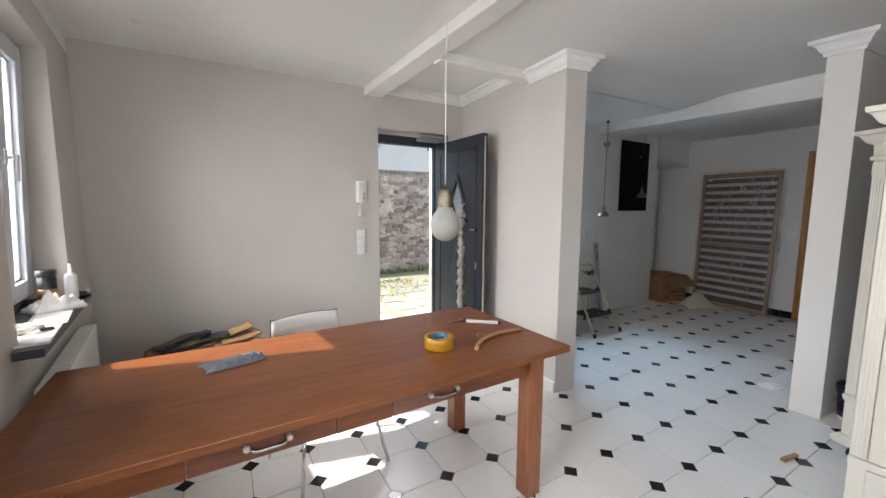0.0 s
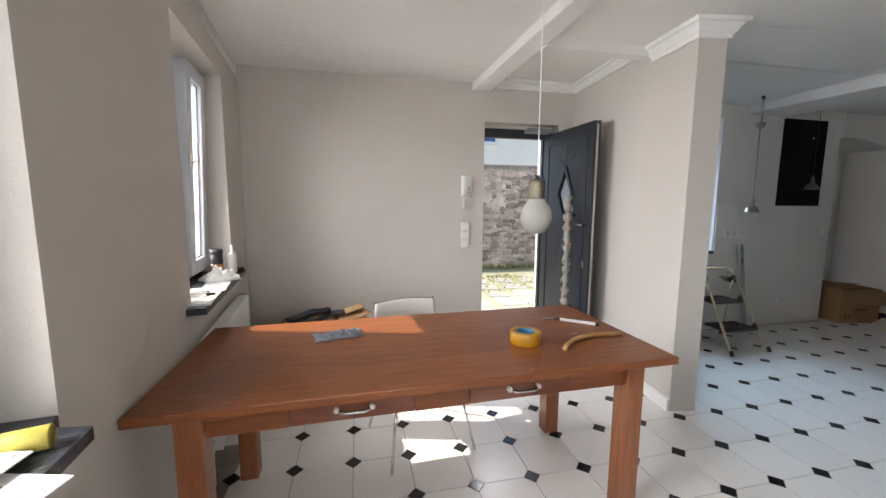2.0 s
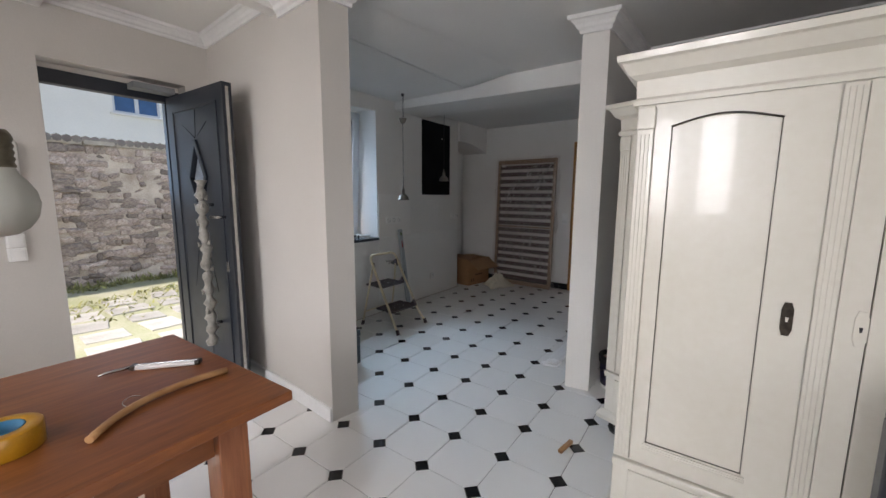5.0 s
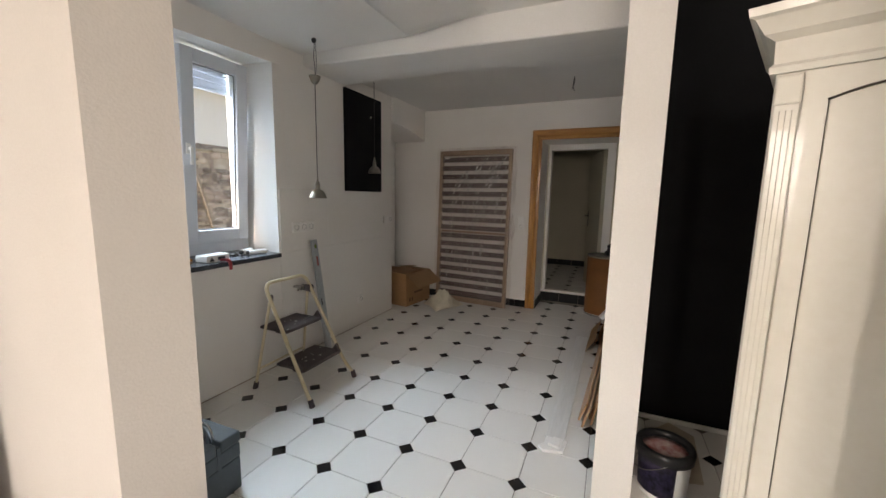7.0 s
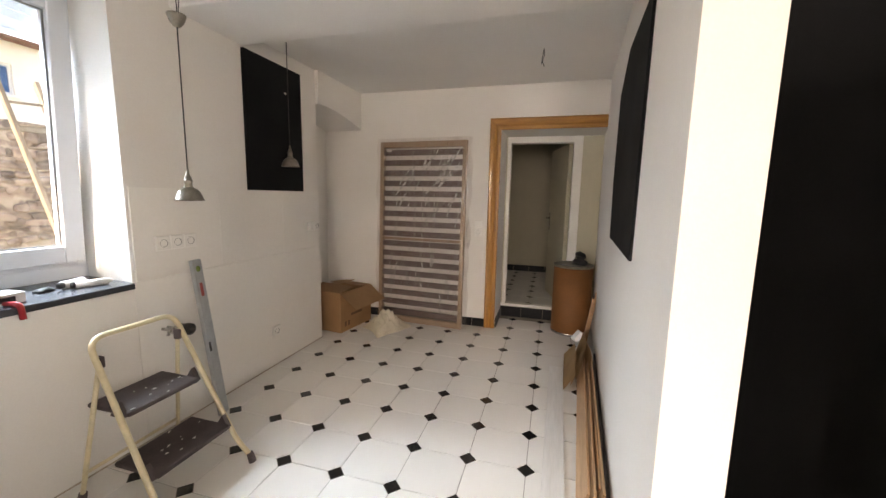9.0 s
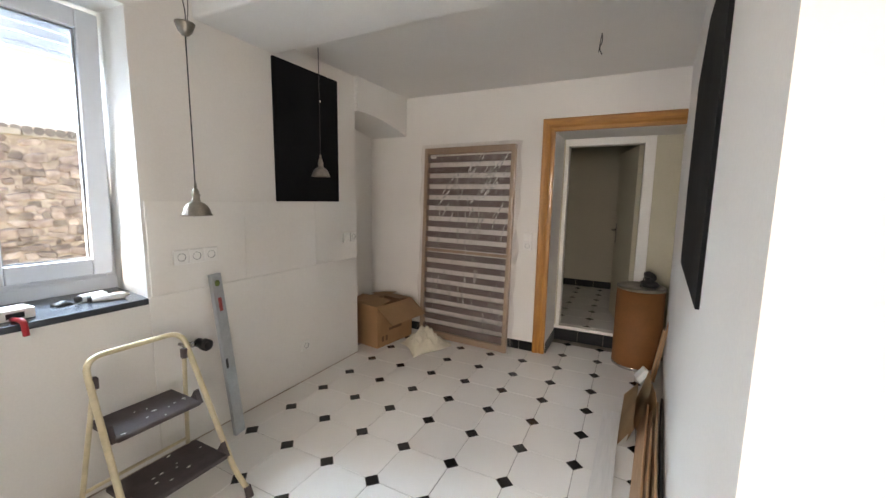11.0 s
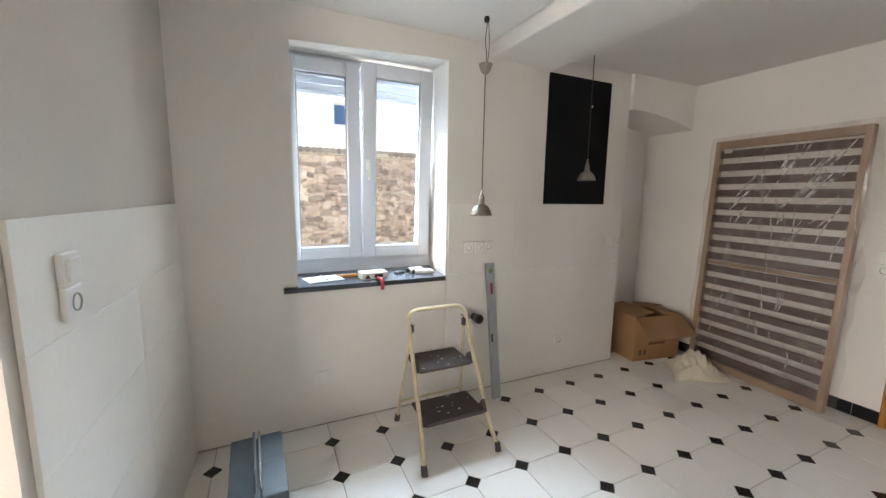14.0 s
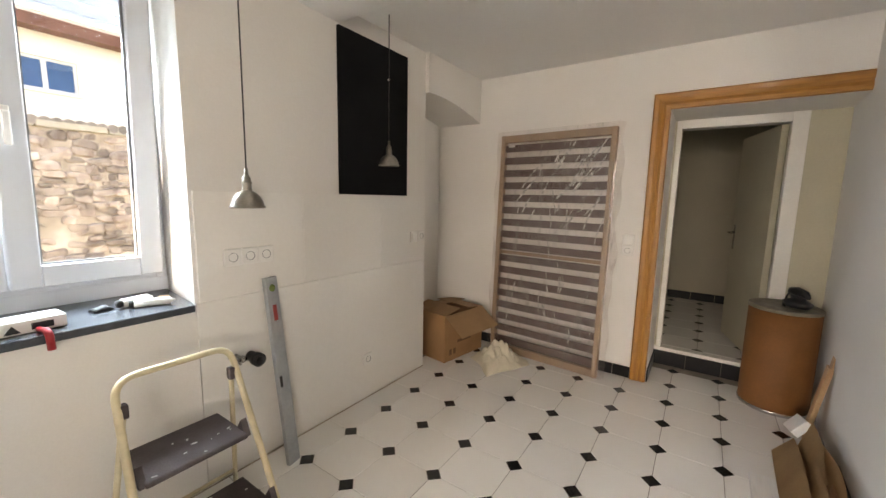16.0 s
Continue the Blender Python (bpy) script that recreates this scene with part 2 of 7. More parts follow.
def sweep(bm, path, profile, side=1, m=None):
    """A moulding along a plan line: profile of (distance from the wall, height), mitred at the corners."""
    t = bmesh.new()
    path = [Vector((x, y)) for x, y in path]
    normal = []
    for a, b in zip(path, path[1:]):
        d = (b - a).normalized()
        normal.append(Vector((-d.y, d.x)) * side)
    rings = []
    for i, p in enumerate(path):
        if 0 < i < len(path) - 1:
            n1, n2 = normal[i - 1], normal[i]
            o = (n1 + n2) / (1 + n1.dot(n2))
        else:
            o = normal[0] if i == 0 else normal[-1]
        rings.append([t.verts.new((p.x + o.x * d, p.y + o.y * d, z)) for d, z in profile])
    k = len(profile)
    for a, b in zip(rings, rings[1:]):
        for j in range(k):
            t.faces.new((a[j], a[(j + 1) % k], b[(j + 1) % k], b[j]))
    t.faces.new(rings[0])
    t.faces.new(rings[-1])
    bmesh.ops.recalc_face_normals(t, faces=t.faces)
    return merge(bm, t, m)


def part(name, bm, material, parent=None, label="", m=None):
    """One mesh object from a bmesh, under a thing where one is given."""
    me = bpy.data.meshes.new(name)
    bm.to_mesh(me)
    bm.free()
    me.materials.append(material)
    ob = new(name, me)
    if parent is not None:
        ob.parent = parent
    if m is not None:
        ob.matrix_basis = m
    if label:
        ob["label"] = label
    return ob


def thing(name, label, category, group="", m=None, kind=""):
    ob = new(name)
    if m is not None:
        ob.matrix_basis = m
    return tagged(ob, label, category, group, kind)


def setting(name, bm, material, label, category, m=None):
    return tagged(part(name, bm, material, None, m=m), label, category, kind="structure")


# ---- walls, floor, ceiling ----
CZ, CE, CB, KZ = 2.507, 2.487, 2.55, 2.43     # ceilings of the dining room, by the pillars, over the entrance, and of the kitchen
b = empty_bm()
lo, mid = 0.88, 2.24
box(b, (-0.45, -3.5, 0), (0, WIN_WEST[1][0], CZ))
for (a0, a1), end in ((WIN_WEST[1], WIN_WEST[0][0]), (WIN_WEST[0], 2.1)):
    box(b, (-0.45, a0, 0), (0, a1, lo))
    box(b, (-0.45, a0, mid), (0, a1, CZ))
    box(b, (-0.45, a1, 0), (0, end, CZ))
setting("wall_west", b, WALL, "greige painted wall with two deep windows", "wall", WEST)
b = empty_bm()
FY = 3.36
box(b, (-1.5, FY, -0.3), (1.10, FY + 0.42, CB))
box(b, (1.10, FY, 2.164), (1.875, FY + 0.42, CB))
box(b, (1.10, FY + 0.125, 2.13), (1.875, FY + 0.42, 2.164))
box(b, (1.875, FY, -0.3), (2.10, FY + 0.42, CB))
setting("wall_north", b, WALL, "greige painted wall round the entrance door", "wall")
b = empty_bm()
PART = [(1.93, 1.83), (2.105, 1.80), (2.15, 3.30), (2.045, 3.36)]
prism(b, PART, 0, CB)
setting("partition_wall", b, WALL, "greige painted partition wall ending in a pillar", "wall")
KY = 3.17
b = empty_bm()
prism(b, [(2.10, KY - 0.010), (2.708, KY - 0.010), (2.64, KY + 0.37), (2.64, KY + 0.55), (2.10, KY + 0.55)], -0.3, 2.6)
prism(b, [(2.708, KY - 0.010), (3.658, KY - 0.010), (3.658, KY), (3.70, KY + 0.37), (3.70, KY + 0.55), (2.64, KY + 0.55), (2.64, KY + 0.37)], -0.3, 0.862)
prism(b, [(3.658, KY), (5.305, KY), (5.305, KY + 0.55), (3.70, KY + 0.55), (3.70, KY + 0.37)], -0.3, 2.6)
t = bmesh.new()                # lintel: its soffit rises towards the window
LINTEL = [(2.60, KY - 0.004, 2.238), (3.72, KY - 0.004, 2.287), (3.72, KY + 0.30, 2.318), (3.72, KY + 0.55, 2.318), (2.60, KY + 0.55, 2.318), (2.60, KY + 0.30, 2.318)]
low, top = [t.verts.new(p) for p in LINTEL], [t.verts.new((x, y, 2.6)) for x, y, z in LINTEL]
t.faces.new((low[0], low[1], low[2], low[5]))
t.faces.new((low[5], low[2], low[3], low[4]))
t.faces.new(top)
for k in range(6):
    t.faces.new((low[k], low[(k + 1) % 6], top[(k + 1) % 6], top[k]))
bmesh.ops.recalc_face_normals(t, faces=t.faces)
merge(b, t)
setting("wall_kitchen_north", b, WALL_W, "white painted kitchen wall with a deep window", "wall")
b = empty_bm()
arch = [(5.305, 2.6), (6.1, 2.6), (6.1, 2.05)] + [(6.1 - 0.795 * k / 14, 2.05 + 0.10 * math.sin(math.pi * 0.58 * k / 14)) for k in range(1, 15)]
prism(b, [(x, z) for x, z in arch], 0, 0.55, Matrix(((1, 0, 0, 0), (0, 0, 1, KY - 0.03), (0, 1, 0, 0), (0, 0, 0, 1))))
box(b, (5.305, KY + 0.42, 0), (6.1, KY + 0.55, 2.3))
setting("niche_wall", b, WALL_W, "white painted niche under a shallow arch", "wall")
b = empty_bm()
prism(b, [(3.20, 0.835), (6.555, 0.627), (6.555, 0.50), (3.22, 0.675)], 0, 2.6)
setting("wall_kitchen_south", b, WALL_W, "white painted kitchen wall ending in a pillar", "wall")
b = empty_bm()
EX = 6.10
box(b, (EX, 1.62, 0), (EX + 0.46, 3.75, 2.6))
box(b, (EX, 0.30, 2.01), (EX + 0.46, 1.62, 2.6))
box(b, (EX, 0.30, 0), (EX + 0.46, 0.60, 2.01))
setting("wall_kitchen_east", b, WALL_W, "white painted kitchen wall with a deep doorway", "wall")
b = empty_bm()
box(b, (4.05, -1.9, 0), (4.2, 0.63, 2.6))
setting("wall_black", b, BLACKBOARD, "matt black painted wall behind the wardrobes", "wall")
b = empty_bm()
x0, x1, z0, z1 = WIN_SOUTH
box(b, (-1.2, -2.15, 0), (x0, -1.9, 2.6))
box(b, (x1, -2.15, 0), (4.2, -1.9, 2.6))
box(b, (x0, -2.15, 0), (x1, -1.9, z0))
box(b, (x0, -2.15, z1), (x1, -1.9, 2.6))
setting("wall_south", b, WALL, "greige painted wall", "wall")

b = empty_bm()
box(b, (4.036, -1.9, 0), (4.05, 0.60, 0.028), bevel=0.003)
setting("baseboard_black_wall", b, PLASTER, "narrow white baseboard under the black wall", "baseboard")

# floor slab under the tiles
b = empty_bm()
box(b, (-1.4, -1.95, -0.12), (6.56, 3.8, -0.004))
setting("floor", b, GROUT, "white octagon tile floor with small black inserts", "floor")

# ceilings
b = empty_bm()
box(b, (-1.5, -2.0, CZ), (1.08, 3.8, CZ + 0.2))
box(b, (1.08, -2.0, CE), (4.2, 2.285, CZ + 0.2))
box(b, (1.08, 2.285, CB), (2.12, 3.8, CZ + 0.2))
box(b, (2.12, 2.285, CE + 0.02), (4.2, 3.8, CZ + 0.2))
t = bmesh.new()                # feathered edge of an old plaster repair along the wall
for k in range(25):
    x = -0.62 + 1.62 * k / 24
    y = 2.80 + 0.14 * (k / 24) ** 2 + 0.012 * math.sin(k * 0.9)
    for yy, zz in ((y, CZ + 0.002), (y + 0.012, CZ - 0.002), (y + 0.025, CZ - 0.003), (y + 0.06, CZ + 0.001), (y + 0.06, CZ + 0.01)):
        t.verts.new((x, yy, zz))
t.verts.ensure_lookup_table()
for k in range(24):
    for j in range(4):
        t.faces.new((t.verts[k * 5 + j], t.verts[k * 5 + j + 1], t.verts[k * 5 + j + 6], t.verts[k * 5 + j + 5])).smooth = 0 < j < 3
t.faces.new([t.verts[j] for j in range(5)])
bmesh.ops.recalc_face_normals(t, faces=t.faces)
merge(b, t)
setting("ceiling_dining", b, CEIL, "white painted dining room ceiling", "ceiling")
b = empty_bm()
box(b, (2.12, 2.195, KZ), (3.95, 3.2, CZ))
box(b, (4.38, 0.45, KZ), (6.5, 3.8, KZ + 0.3))
setting("ceiling_kitchen", b, CEIL, "white painted kitchen ceiling", "ceiling")
b = empty_bm()
t = bmesh.new()
BEAM = [(3.95, 0.6, 2.287), (4.385, 0.6, 2.297), (4.50, 3.25, 2.34), (3.975, 3.25, 2.352)]
low, top = [t.verts.new(p) for p in BEAM], [t.verts.new((x, y, 2.62)) for x, y, z in BEAM]
t.faces.new(low)
t.faces.new(top)
for k in range(4):
    t.faces.new((low[k], low[(k + 1) % 4], top[(k + 1) % 4], top[k]))
bmesh.ops.recalc_face_normals(t, faces=t.faces)
bmesh.ops.bevel(t, geom=t.edges[:], offset=0.012, segments=2, affect="EDGES", profile=0.5)
merge(b, t)
setting("beam_kitchen", b, CEIL, "wide white plastered ceiling beam", "beam")
b = empty_bm()
t = bmesh.new()
rows_ = []
for i in range(15):
    s = i / 14
    x, y0, y1 = 2.112 + (3.93 - 2.112) * s, 1.80 - 0.24 * s, 2.20
    row = [t.verts.new((x, y0, CZ + 0.03))]
    for j in range(15):
        v = j / 14
        dip = v * v * (3 - 2 * v)
        row.append(t.verts.new((x, y0 + (y1 - y0) * v, CE + 0.002 - (CE - KZ + 0.004) * dip)))
    row.append(t.verts.new((x, y1, CZ + 0.03)))
    rows_.append(row)
for ra, rb in zip(rows_, rows_[1:]):
    k = len(ra)
    for j in range(k):
        t.faces.new((ra[j], ra[(j + 1) % k], rb[(j + 1) % k], rb[j])).smooth = 0 < j < k - 2
t.faces.new(rows_[0])
t.faces.new(rows_[-1])
bmesh.ops.recalc_face_normals(t, faces=t.faces)
merge(b, t)
setting("beam_pillar", b, CEIL, "softly rounded plaster step in the ceiling", "beam")
b = empty_bm()
prism(b, [(0.972, FY + 0.02), (1.10, -1.95), (1.145, -1.95), (1.145, FY + 0.02)], 2.437, CB + 0.02, bevel=0.006)
setting("beam_dining", b, CEIL, "slim white ceiling beam", "beam")
b = empty_bm()
box(b, (1.14, 2.235, 2.425), (2.03, 2.335, CB + 0.02), bevel=0.006)
setting("beam_entrance", b, CEIL, "short white ceiling beam by the entrance", "beam")
COVE = [(0, -0.125), (0.018, -0.125), (0.022, -0.10), (0.04, -0.085), (0.05, -0.06), (0.075, -0.035), (0.095, -0.03), (0.10, 0), (0, 0)]
def cove(top, out=0.76, down=0.8):
    return [(d * out, top + z * down) for d, z in COVE]



b = empty_bm()
pw = lambda y: 1.93 + (y - 1.83) * 0.075
sweep(b, [(1.14, FY), (pw(FY), FY), (pw(2.335), 2.335)], cove(CB, 0.7, 0.62), side=-1)
setting("cornice_entrance", b, PLASTER, "white plaster cornice over the entrance", "cornice")
b = empty_bm()
sweep(b, [(pw(2.235), 2.235), (1.93, 1.83), (2.105, 1.80), (2.108, 1.87)], cove(CE), side=-1)
setting("cornice_pillar", b, PLASTER, "white plaster cornice round the pillar head", "cornice")
b = empty_bm()
sweep(b, [(3.27, 0.831), (3.20, 0.835), (3.22, 0.675), (4.05, 0.625)], cove(CE), side=-1)
sweep(b, [(4.05, 0.625), (4.05, -1.9)], cove(CE, 0.76, 0.45), side=-1)
setting("cornice_black_wall", b, PLASTER, "white plaster cornice round pillar and black wall", "cornice")
b = empty_bm()
sweep(b, [(0, 2.0), (0, -3.4)], cove(CZ), side=-1)
setting("cornice_west", b, PLASTER, "white plaster cornice over the windows", "cornice", WEST)
b = empty_bm()
SKIRT = [(0, 0), (0.018, 0), (0.018, 0.075), (0.012, 0.085), (0, 0.085)]
sweep(b, [(pw(3.3), 3.3), (1.93, 1.83)], SKIRT, side=-1)
setting("baseboard", b, PLASTER, "white baseboard along the partition", "baseboard")

# ---- windows ----


def sash(parent, name, x0, x1, z0, z1, y, m, glass_inset=0.088, handle=0, tilt=0.0):
    """One casement in the plane y of a frame, with its glass and handle."""
    b = empty_bm()
    g = glass_inset
    for lo_, hi_ in (((x0, y - 0.035, z0), (x0 + g, y + 0.035, z1)), ((x1 - g, y - 0.035, z0), (x1, y + 0.035, z1)),
                     ((x0 + g, y - 0.035, z0), (x1 - g, y + 0.035, z0 + g)), ((x0 + g, y - 0.035, z1 - g), (x1 - g, y + 0.035, z1))):
        box(b, lo_, hi_, bevel=0.006)
    s = part(name, b, PVC, parent)
    s.matrix_basis = Matrix.Translation((0, y, z0)) @ Matrix.Rotation(radians(tilt), 4, "X") @ Matrix.Translation((0, -y, -z0))
    b = empty_bm()
    box(b, (x0 + g - 0.004, y - 0.004, z0 + g - 0.004), (x1 - g + 0.004, y + 0.004, z1 - g + 0.004))
    p = part("pane", b, PANE, s)
    p.visible_shadow = False
    b = empty_bm()
    k = 0.008
    for lo_, hi_ in (((x0 + g, y - 0.012, z0 + g), (x0 + g + k, y - 0.005, z1 - g)), ((x1 - g - k, y - 0.012, z0 + g), (x1 - g, y - 0.005, z1 - g)),
                     ((x0 + g + k, y - 0.012, z0 + g), (x1 - g - k, y - 0.005, z0 + g + k)), ((x0 + g + k, y - 0.012, z1 - g - k), (x1 - g - k, y - 0.005, z1 - g))):
        box(b, lo_, hi_)
    part("gasket", b, GASKET, s, "thin grey rubber gasket")
    if handle:
        b = empty_bm()
        box(b, (handle - 0.015, y - 0.047, 1.60), (handle + 0.015, y - 0.034, 1.67), bevel=0.004)
        tube(b, [(handle, y - 0.045, 1.635), (handle, y - 0.075, 1.635)], 0.009)
        box(b, (handle - 0.011, y - 0.083, 1.53), (handle + 0.011, y - 0.068, 1.65), bevel=0.006)
        part("handle", b, WHITE_PLASTIC, s, "white window handle")
    return s


def window(name, m, x0, x1, z0, z1, y, label, tilt=0.0, split=0.5, slats=4):
    """Two casements in a fixed frame, with a roller shutter box outside."""
    w = thing(name, label, "window", m=m, kind="structure")
    b = empty_bm()
    f = 0.045
    for lo_, hi_ in (((x0, y, z0), (x0 + f, y + 0.07, z1)), ((x1 - f, y, z0), (x1, y + 0.07, z1)),
                     ((x0 + f, y, z0), (x1 - f, y + 0.07, z0 + f)), ((x0 + f, y, z1 - f), (x1 - f, y + 0.07, z1))):
        box(b, lo_, hi_, bevel=0.004)
    part("window_frame", b, PVC, w)
    c = x0 + (x1 - x0) * split
    sash(w, "casement", x0 + 0.03, c - 0.002, z0 + 0.03, z1 - 0.03, y + 0.0, m)
    sash(w, "casement", c + 0.002, x1 - 0.03, z0 + 0.03, z1 - 0.03, y - 0.012, m, handle=c + 0.035, tilt=tilt)
    b = empty_bm()
    for k in range(4 - slats, 4):
        box(b, (x0 + 0.03, y + 0.10, z1 - 0.20 + k * 0.048), (x1 - 0.03, y + 0.118, z1 - 0.155 + k * 0.048), bevel=0.005)
    box(b, (x0 + 0.03, y + 0.095, z1 - 0.033 - 0.048 * slats), (x1 - 0.03, y + 0.122, z1 - 0.010 - 0.048 * slats), bevel=0.003)
    part("roller_shutter", b, PVC, w, "raised white roller shutter slats")
    return w


WINK = window("window_1", Matrix(), 2.64, 3.695, 0.955, 2.316, 3.55, "white plastic casement window above a slate sill, one casement tilted", 3.2)
b = empty_bm()
prism(b, [(2.63, 3.125), (3.64, 3.125), (3.652, 3.18), (3.695, 3.60), (2.645, 3.60), (2.705, 3.162), (2.63, 3.158)], 0.862, 0.892, bevel=0.003)
setting("window_sill_kitchen", b, SLATE, "dark slate window sill with tools on it", "window sill")
b = empty_bm()
box(b, (2.645, 3.545, 0.878), (3.695, 3.60, 0.957))
setting("window_apron", b, PVC, "white plastic strip under the window frame", "trim")
TURN_IN = Matrix(((0, -1, 0, 0), (1, 0, 0, 0), (0, 0, 1, 0), (0, 0, 0, 1)))    # local y points out through the west wall
for k, (a0, a1) in enumerate(WIN_WEST):
    window("window_%d" % (k + 2), WEST @ TURN_IN, a0, a1, 0.915, 2.24, 0.185, "white plastic casement window in a deep reveal", 0.0 if k else 2.2, 0.5 if k else 0.57, 1)
    b = empty_bm()
    ends = [(0.0, a1), (0.012, a1 - 0.055), (0.10, a1 - 0.078)] if k else [(0.0, a1), (0.003, a1 + 0.015), (0.085, a1 + 0.015)]
    prism(b, [(-0.26, a0 + 0.002), (-0.26, a1 - 0.002)] + ends + [(0.085, a0 - (0.0 if k else 0.10)), (0.003, a0 - (0.0 if k else 0.10)), (0.003, a0 + 0.002)], 0.876, 0.908, bevel=0.003)
    setting("window_sill_west", b, SLATE, "dark slate window sill on the west wall", "window sill", WEST)

window("window_4", Matrix.Translation((0, -1.9, 0)) @ Matrix.Rotation(radians(180), 4, "Z"), -WIN_SOUTH[1], -WIN_SOUTH[0], WIN_SOUTH[2], WIN_SOUTH[3], 0.12, "white plastic casement window in the south wall")

# ---- entrance door ----
d1 = thing("door_1", "open anthracite entrance door with a diamond pane", "door", kind="structure")
b = empty_bm()
DY0 = FY + 0.12
box(b, (1.10, DY0, -0.02), (1.115, DY0 + 0.07, 2.13))
box(b, (1.795, DY0, -0.02), (1.875, DY0 + 0.07, 2.13), bevel=0.004)
box(b, (1.115, DY0, 2.043), (1.795, DY0 + 0.07, 2.13), bevel=0.004)
box(b, (1.78, DY0 + 0.02, -0.02), (1.795, DY0 + 0.07, 2.043))
part("door_frame", b, ANTHRACITE, d1)
LEAF = Matrix.Translation((1.835, FY + 0.10, 0.012)) @ Matrix.Rotation(radians(-88.5), 4, "Z")    # local x runs from the hinge to the free edge
b = empty_bm()
LW, LH, LT = 0.82, 2.055, 0.06
cx, cz, dw, dh = 0.42, 1.47, 0.115, 0.235
outer = [(0, 0), (LW, 0), (LW, LH), (0, LH)]
hole = [(cx, cz - dh), (cx + dw, cz), (cx, cz + dh), (cx - dw, cz)]
t = bmesh.new()
for yy in (-LT, 0):
    o = [t.verts.new((x, yy, z)) for x, z in outer]
    i_ = [t.verts.new((x, yy, z)) for x, z in hole]
    for k in range(4):
        t.faces.new((o[k], o[(k + 1) % 4], i_[(k + 1) % 4], i_[k]))
t.verts.ensure_lookup_table()
for k in range(4):
    t.faces.new((t.verts[k], t.verts[(k + 1) % 4], t.verts[8 + (k + 1) % 4], t.verts[8 + k]))
    t.faces.new((t.verts[4 + k], t.verts[4 + (k + 1) % 4], t.verts[12 + (k + 1) % 4], t.verts[12 + k]))
bmesh.ops.recalc_face_normals(t, faces=t.faces)
merge(b, t, LEAF)
leaf = part("door_leaf", b, ANTHRACITE, d1, "anthracite panelled door leaf")
b = empty_bm()
for k in range(4):
    p, q = Vector((hole[k][0], 0, hole[k][1])), Vector((hole[(k + 1) % 4][0], 0, hole[(k + 1) % 4][1]))
    d = (q - p).normalized()
    n_ = Vector((-d.z, 0, d.x))
    if n_.dot(Vector((cx, 0, cz)) - p) > 0:
        n_ = -n_
    m_ = Matrix((((d.x, 0, n_.x, p.x), (0, 1, 0, 0), (d.z, 0, n_.z, p.z), (0, 0, 0, 1))))
    box(b, (-0.012, -LT - 0.014, -0.012), ((q - p).length + 0.012, -LT + 0.004, 0.024), LEAF @ m_, bevel=0.004)
part("diamond_frame", b, ANTHRACITE, leaf)
b = empty_bm()
prism(b, hole, -0.034, -0.026, LEAF @ Matrix(((1, 0, 0, 0), (0, 0, 1, 0), (0, 1, 0, 0), (0, 0, 0, 1))))
FROST = mat("frosted_glass", (0.35, 0.40, 0.47), 0.25, vary=0.1, scale=30, grain=200, bump=0.2)
part("diamond_pane", b, FROST, leaf, "grey frosted diamond pane")
b = empty_bm()
for lo_, hi_ in (((0.10, 0.10), (0.115, 1.95)), ((0.725, 0.10), (0.74, 1.95)), ((0.115, 1.935), (0.725, 1.95)), ((0.115, 0.10), (0.725, 0.115))):
    box(b, (lo_[0], -LT - 0.007, lo_[1]), (hi_[0], -LT + 0.002, hi_[1]), LEAF, bevel=0.003)
part("panel_bead", b, ANTHRACITE, leaf)
for s2 in (1, -1):
    tip = cz + s2 * (dh + 0.03)
    end = 1.93 if s2 > 0 else 0.13
    for x_, z_ in ((0.02, end), (0.17, (tip + end) / 2), (-0.17, (tip + end) / 2)):
        b = empty_bm()
        tube(b, [LEAF @ Vector((cx, -LT - 0.0005, tip)), LEAF @ Vector((cx + x_, -LT - 0.0005, z_))], 0.0022, 6)
        part("carved_line", b, ANTHRACITE, leaf)
b = empty_bm()
tube(b, [LEAF @ Vector((0.60, -LT - 0.07, z)) for z in (0.35, 1.38)], 0.016, 12)
for z in (0.45, 1.28):
    tube(b, [LEAF @ Vector((0.60, -LT, z)), LEAF @ Vector((0.60, -LT - 0.07, z))], 0.011)
bar = part("pull_bar", b, STEEL, leaf, "long steel pull handle")
WRAP = mat("grey_bubble_wrap", (0.36, 0.34, 0.30), 0.35, vary=0.2, scale=20, grain=90, bump=0.3)
b = empty_bm()
rnd = random.Random(4)
pts, rs = [], []
for k in range(46):
    z = 0.30 + 1.14 * k / 45
    pts.append(LEAF @ Vector((0.60 + rnd.uniform(-0.006, 0.006), -LT - 0.07 + rnd.uniform(-0.006, 0.006), z)))
    rs.append(0.030 + 0.009 * math.sin(k * 1.7) + rnd.uniform(-0.006, 0.006))
tube(b, pts, rs, 12)
for k in range(14):
    z = rnd.uniform(0.32, 1.36)
    a = rnd.uniform(0, 6.28)
    c0 = Vector((0.60 + 0.03 * math.cos(a), -LT - 0.07 + 0.03 * math.sin(a), z))
    tube(b, [LEAF @ c0, LEAF @ (c0 + Vector((0.015 * math.cos(a), 0.012 * math.sin(a), 0.03)))], [0.012, 0.004], 6)
part("bubble_wrap", b, WRAP, bar, "crumpled grey wrapping round the pull handle")
b = empty_bm()
tube(b, round_path([LEAF @ Vector(p) for p in ((0.755, -LT, 1.20), (0.755, -LT - 0.05, 1.20), (0.66, -LT - 0.05, 1.20))], 0.015), 0.010)
part("lever_handle", b, STEEL, leaf, "brushed steel lever")
b = empty_bm()
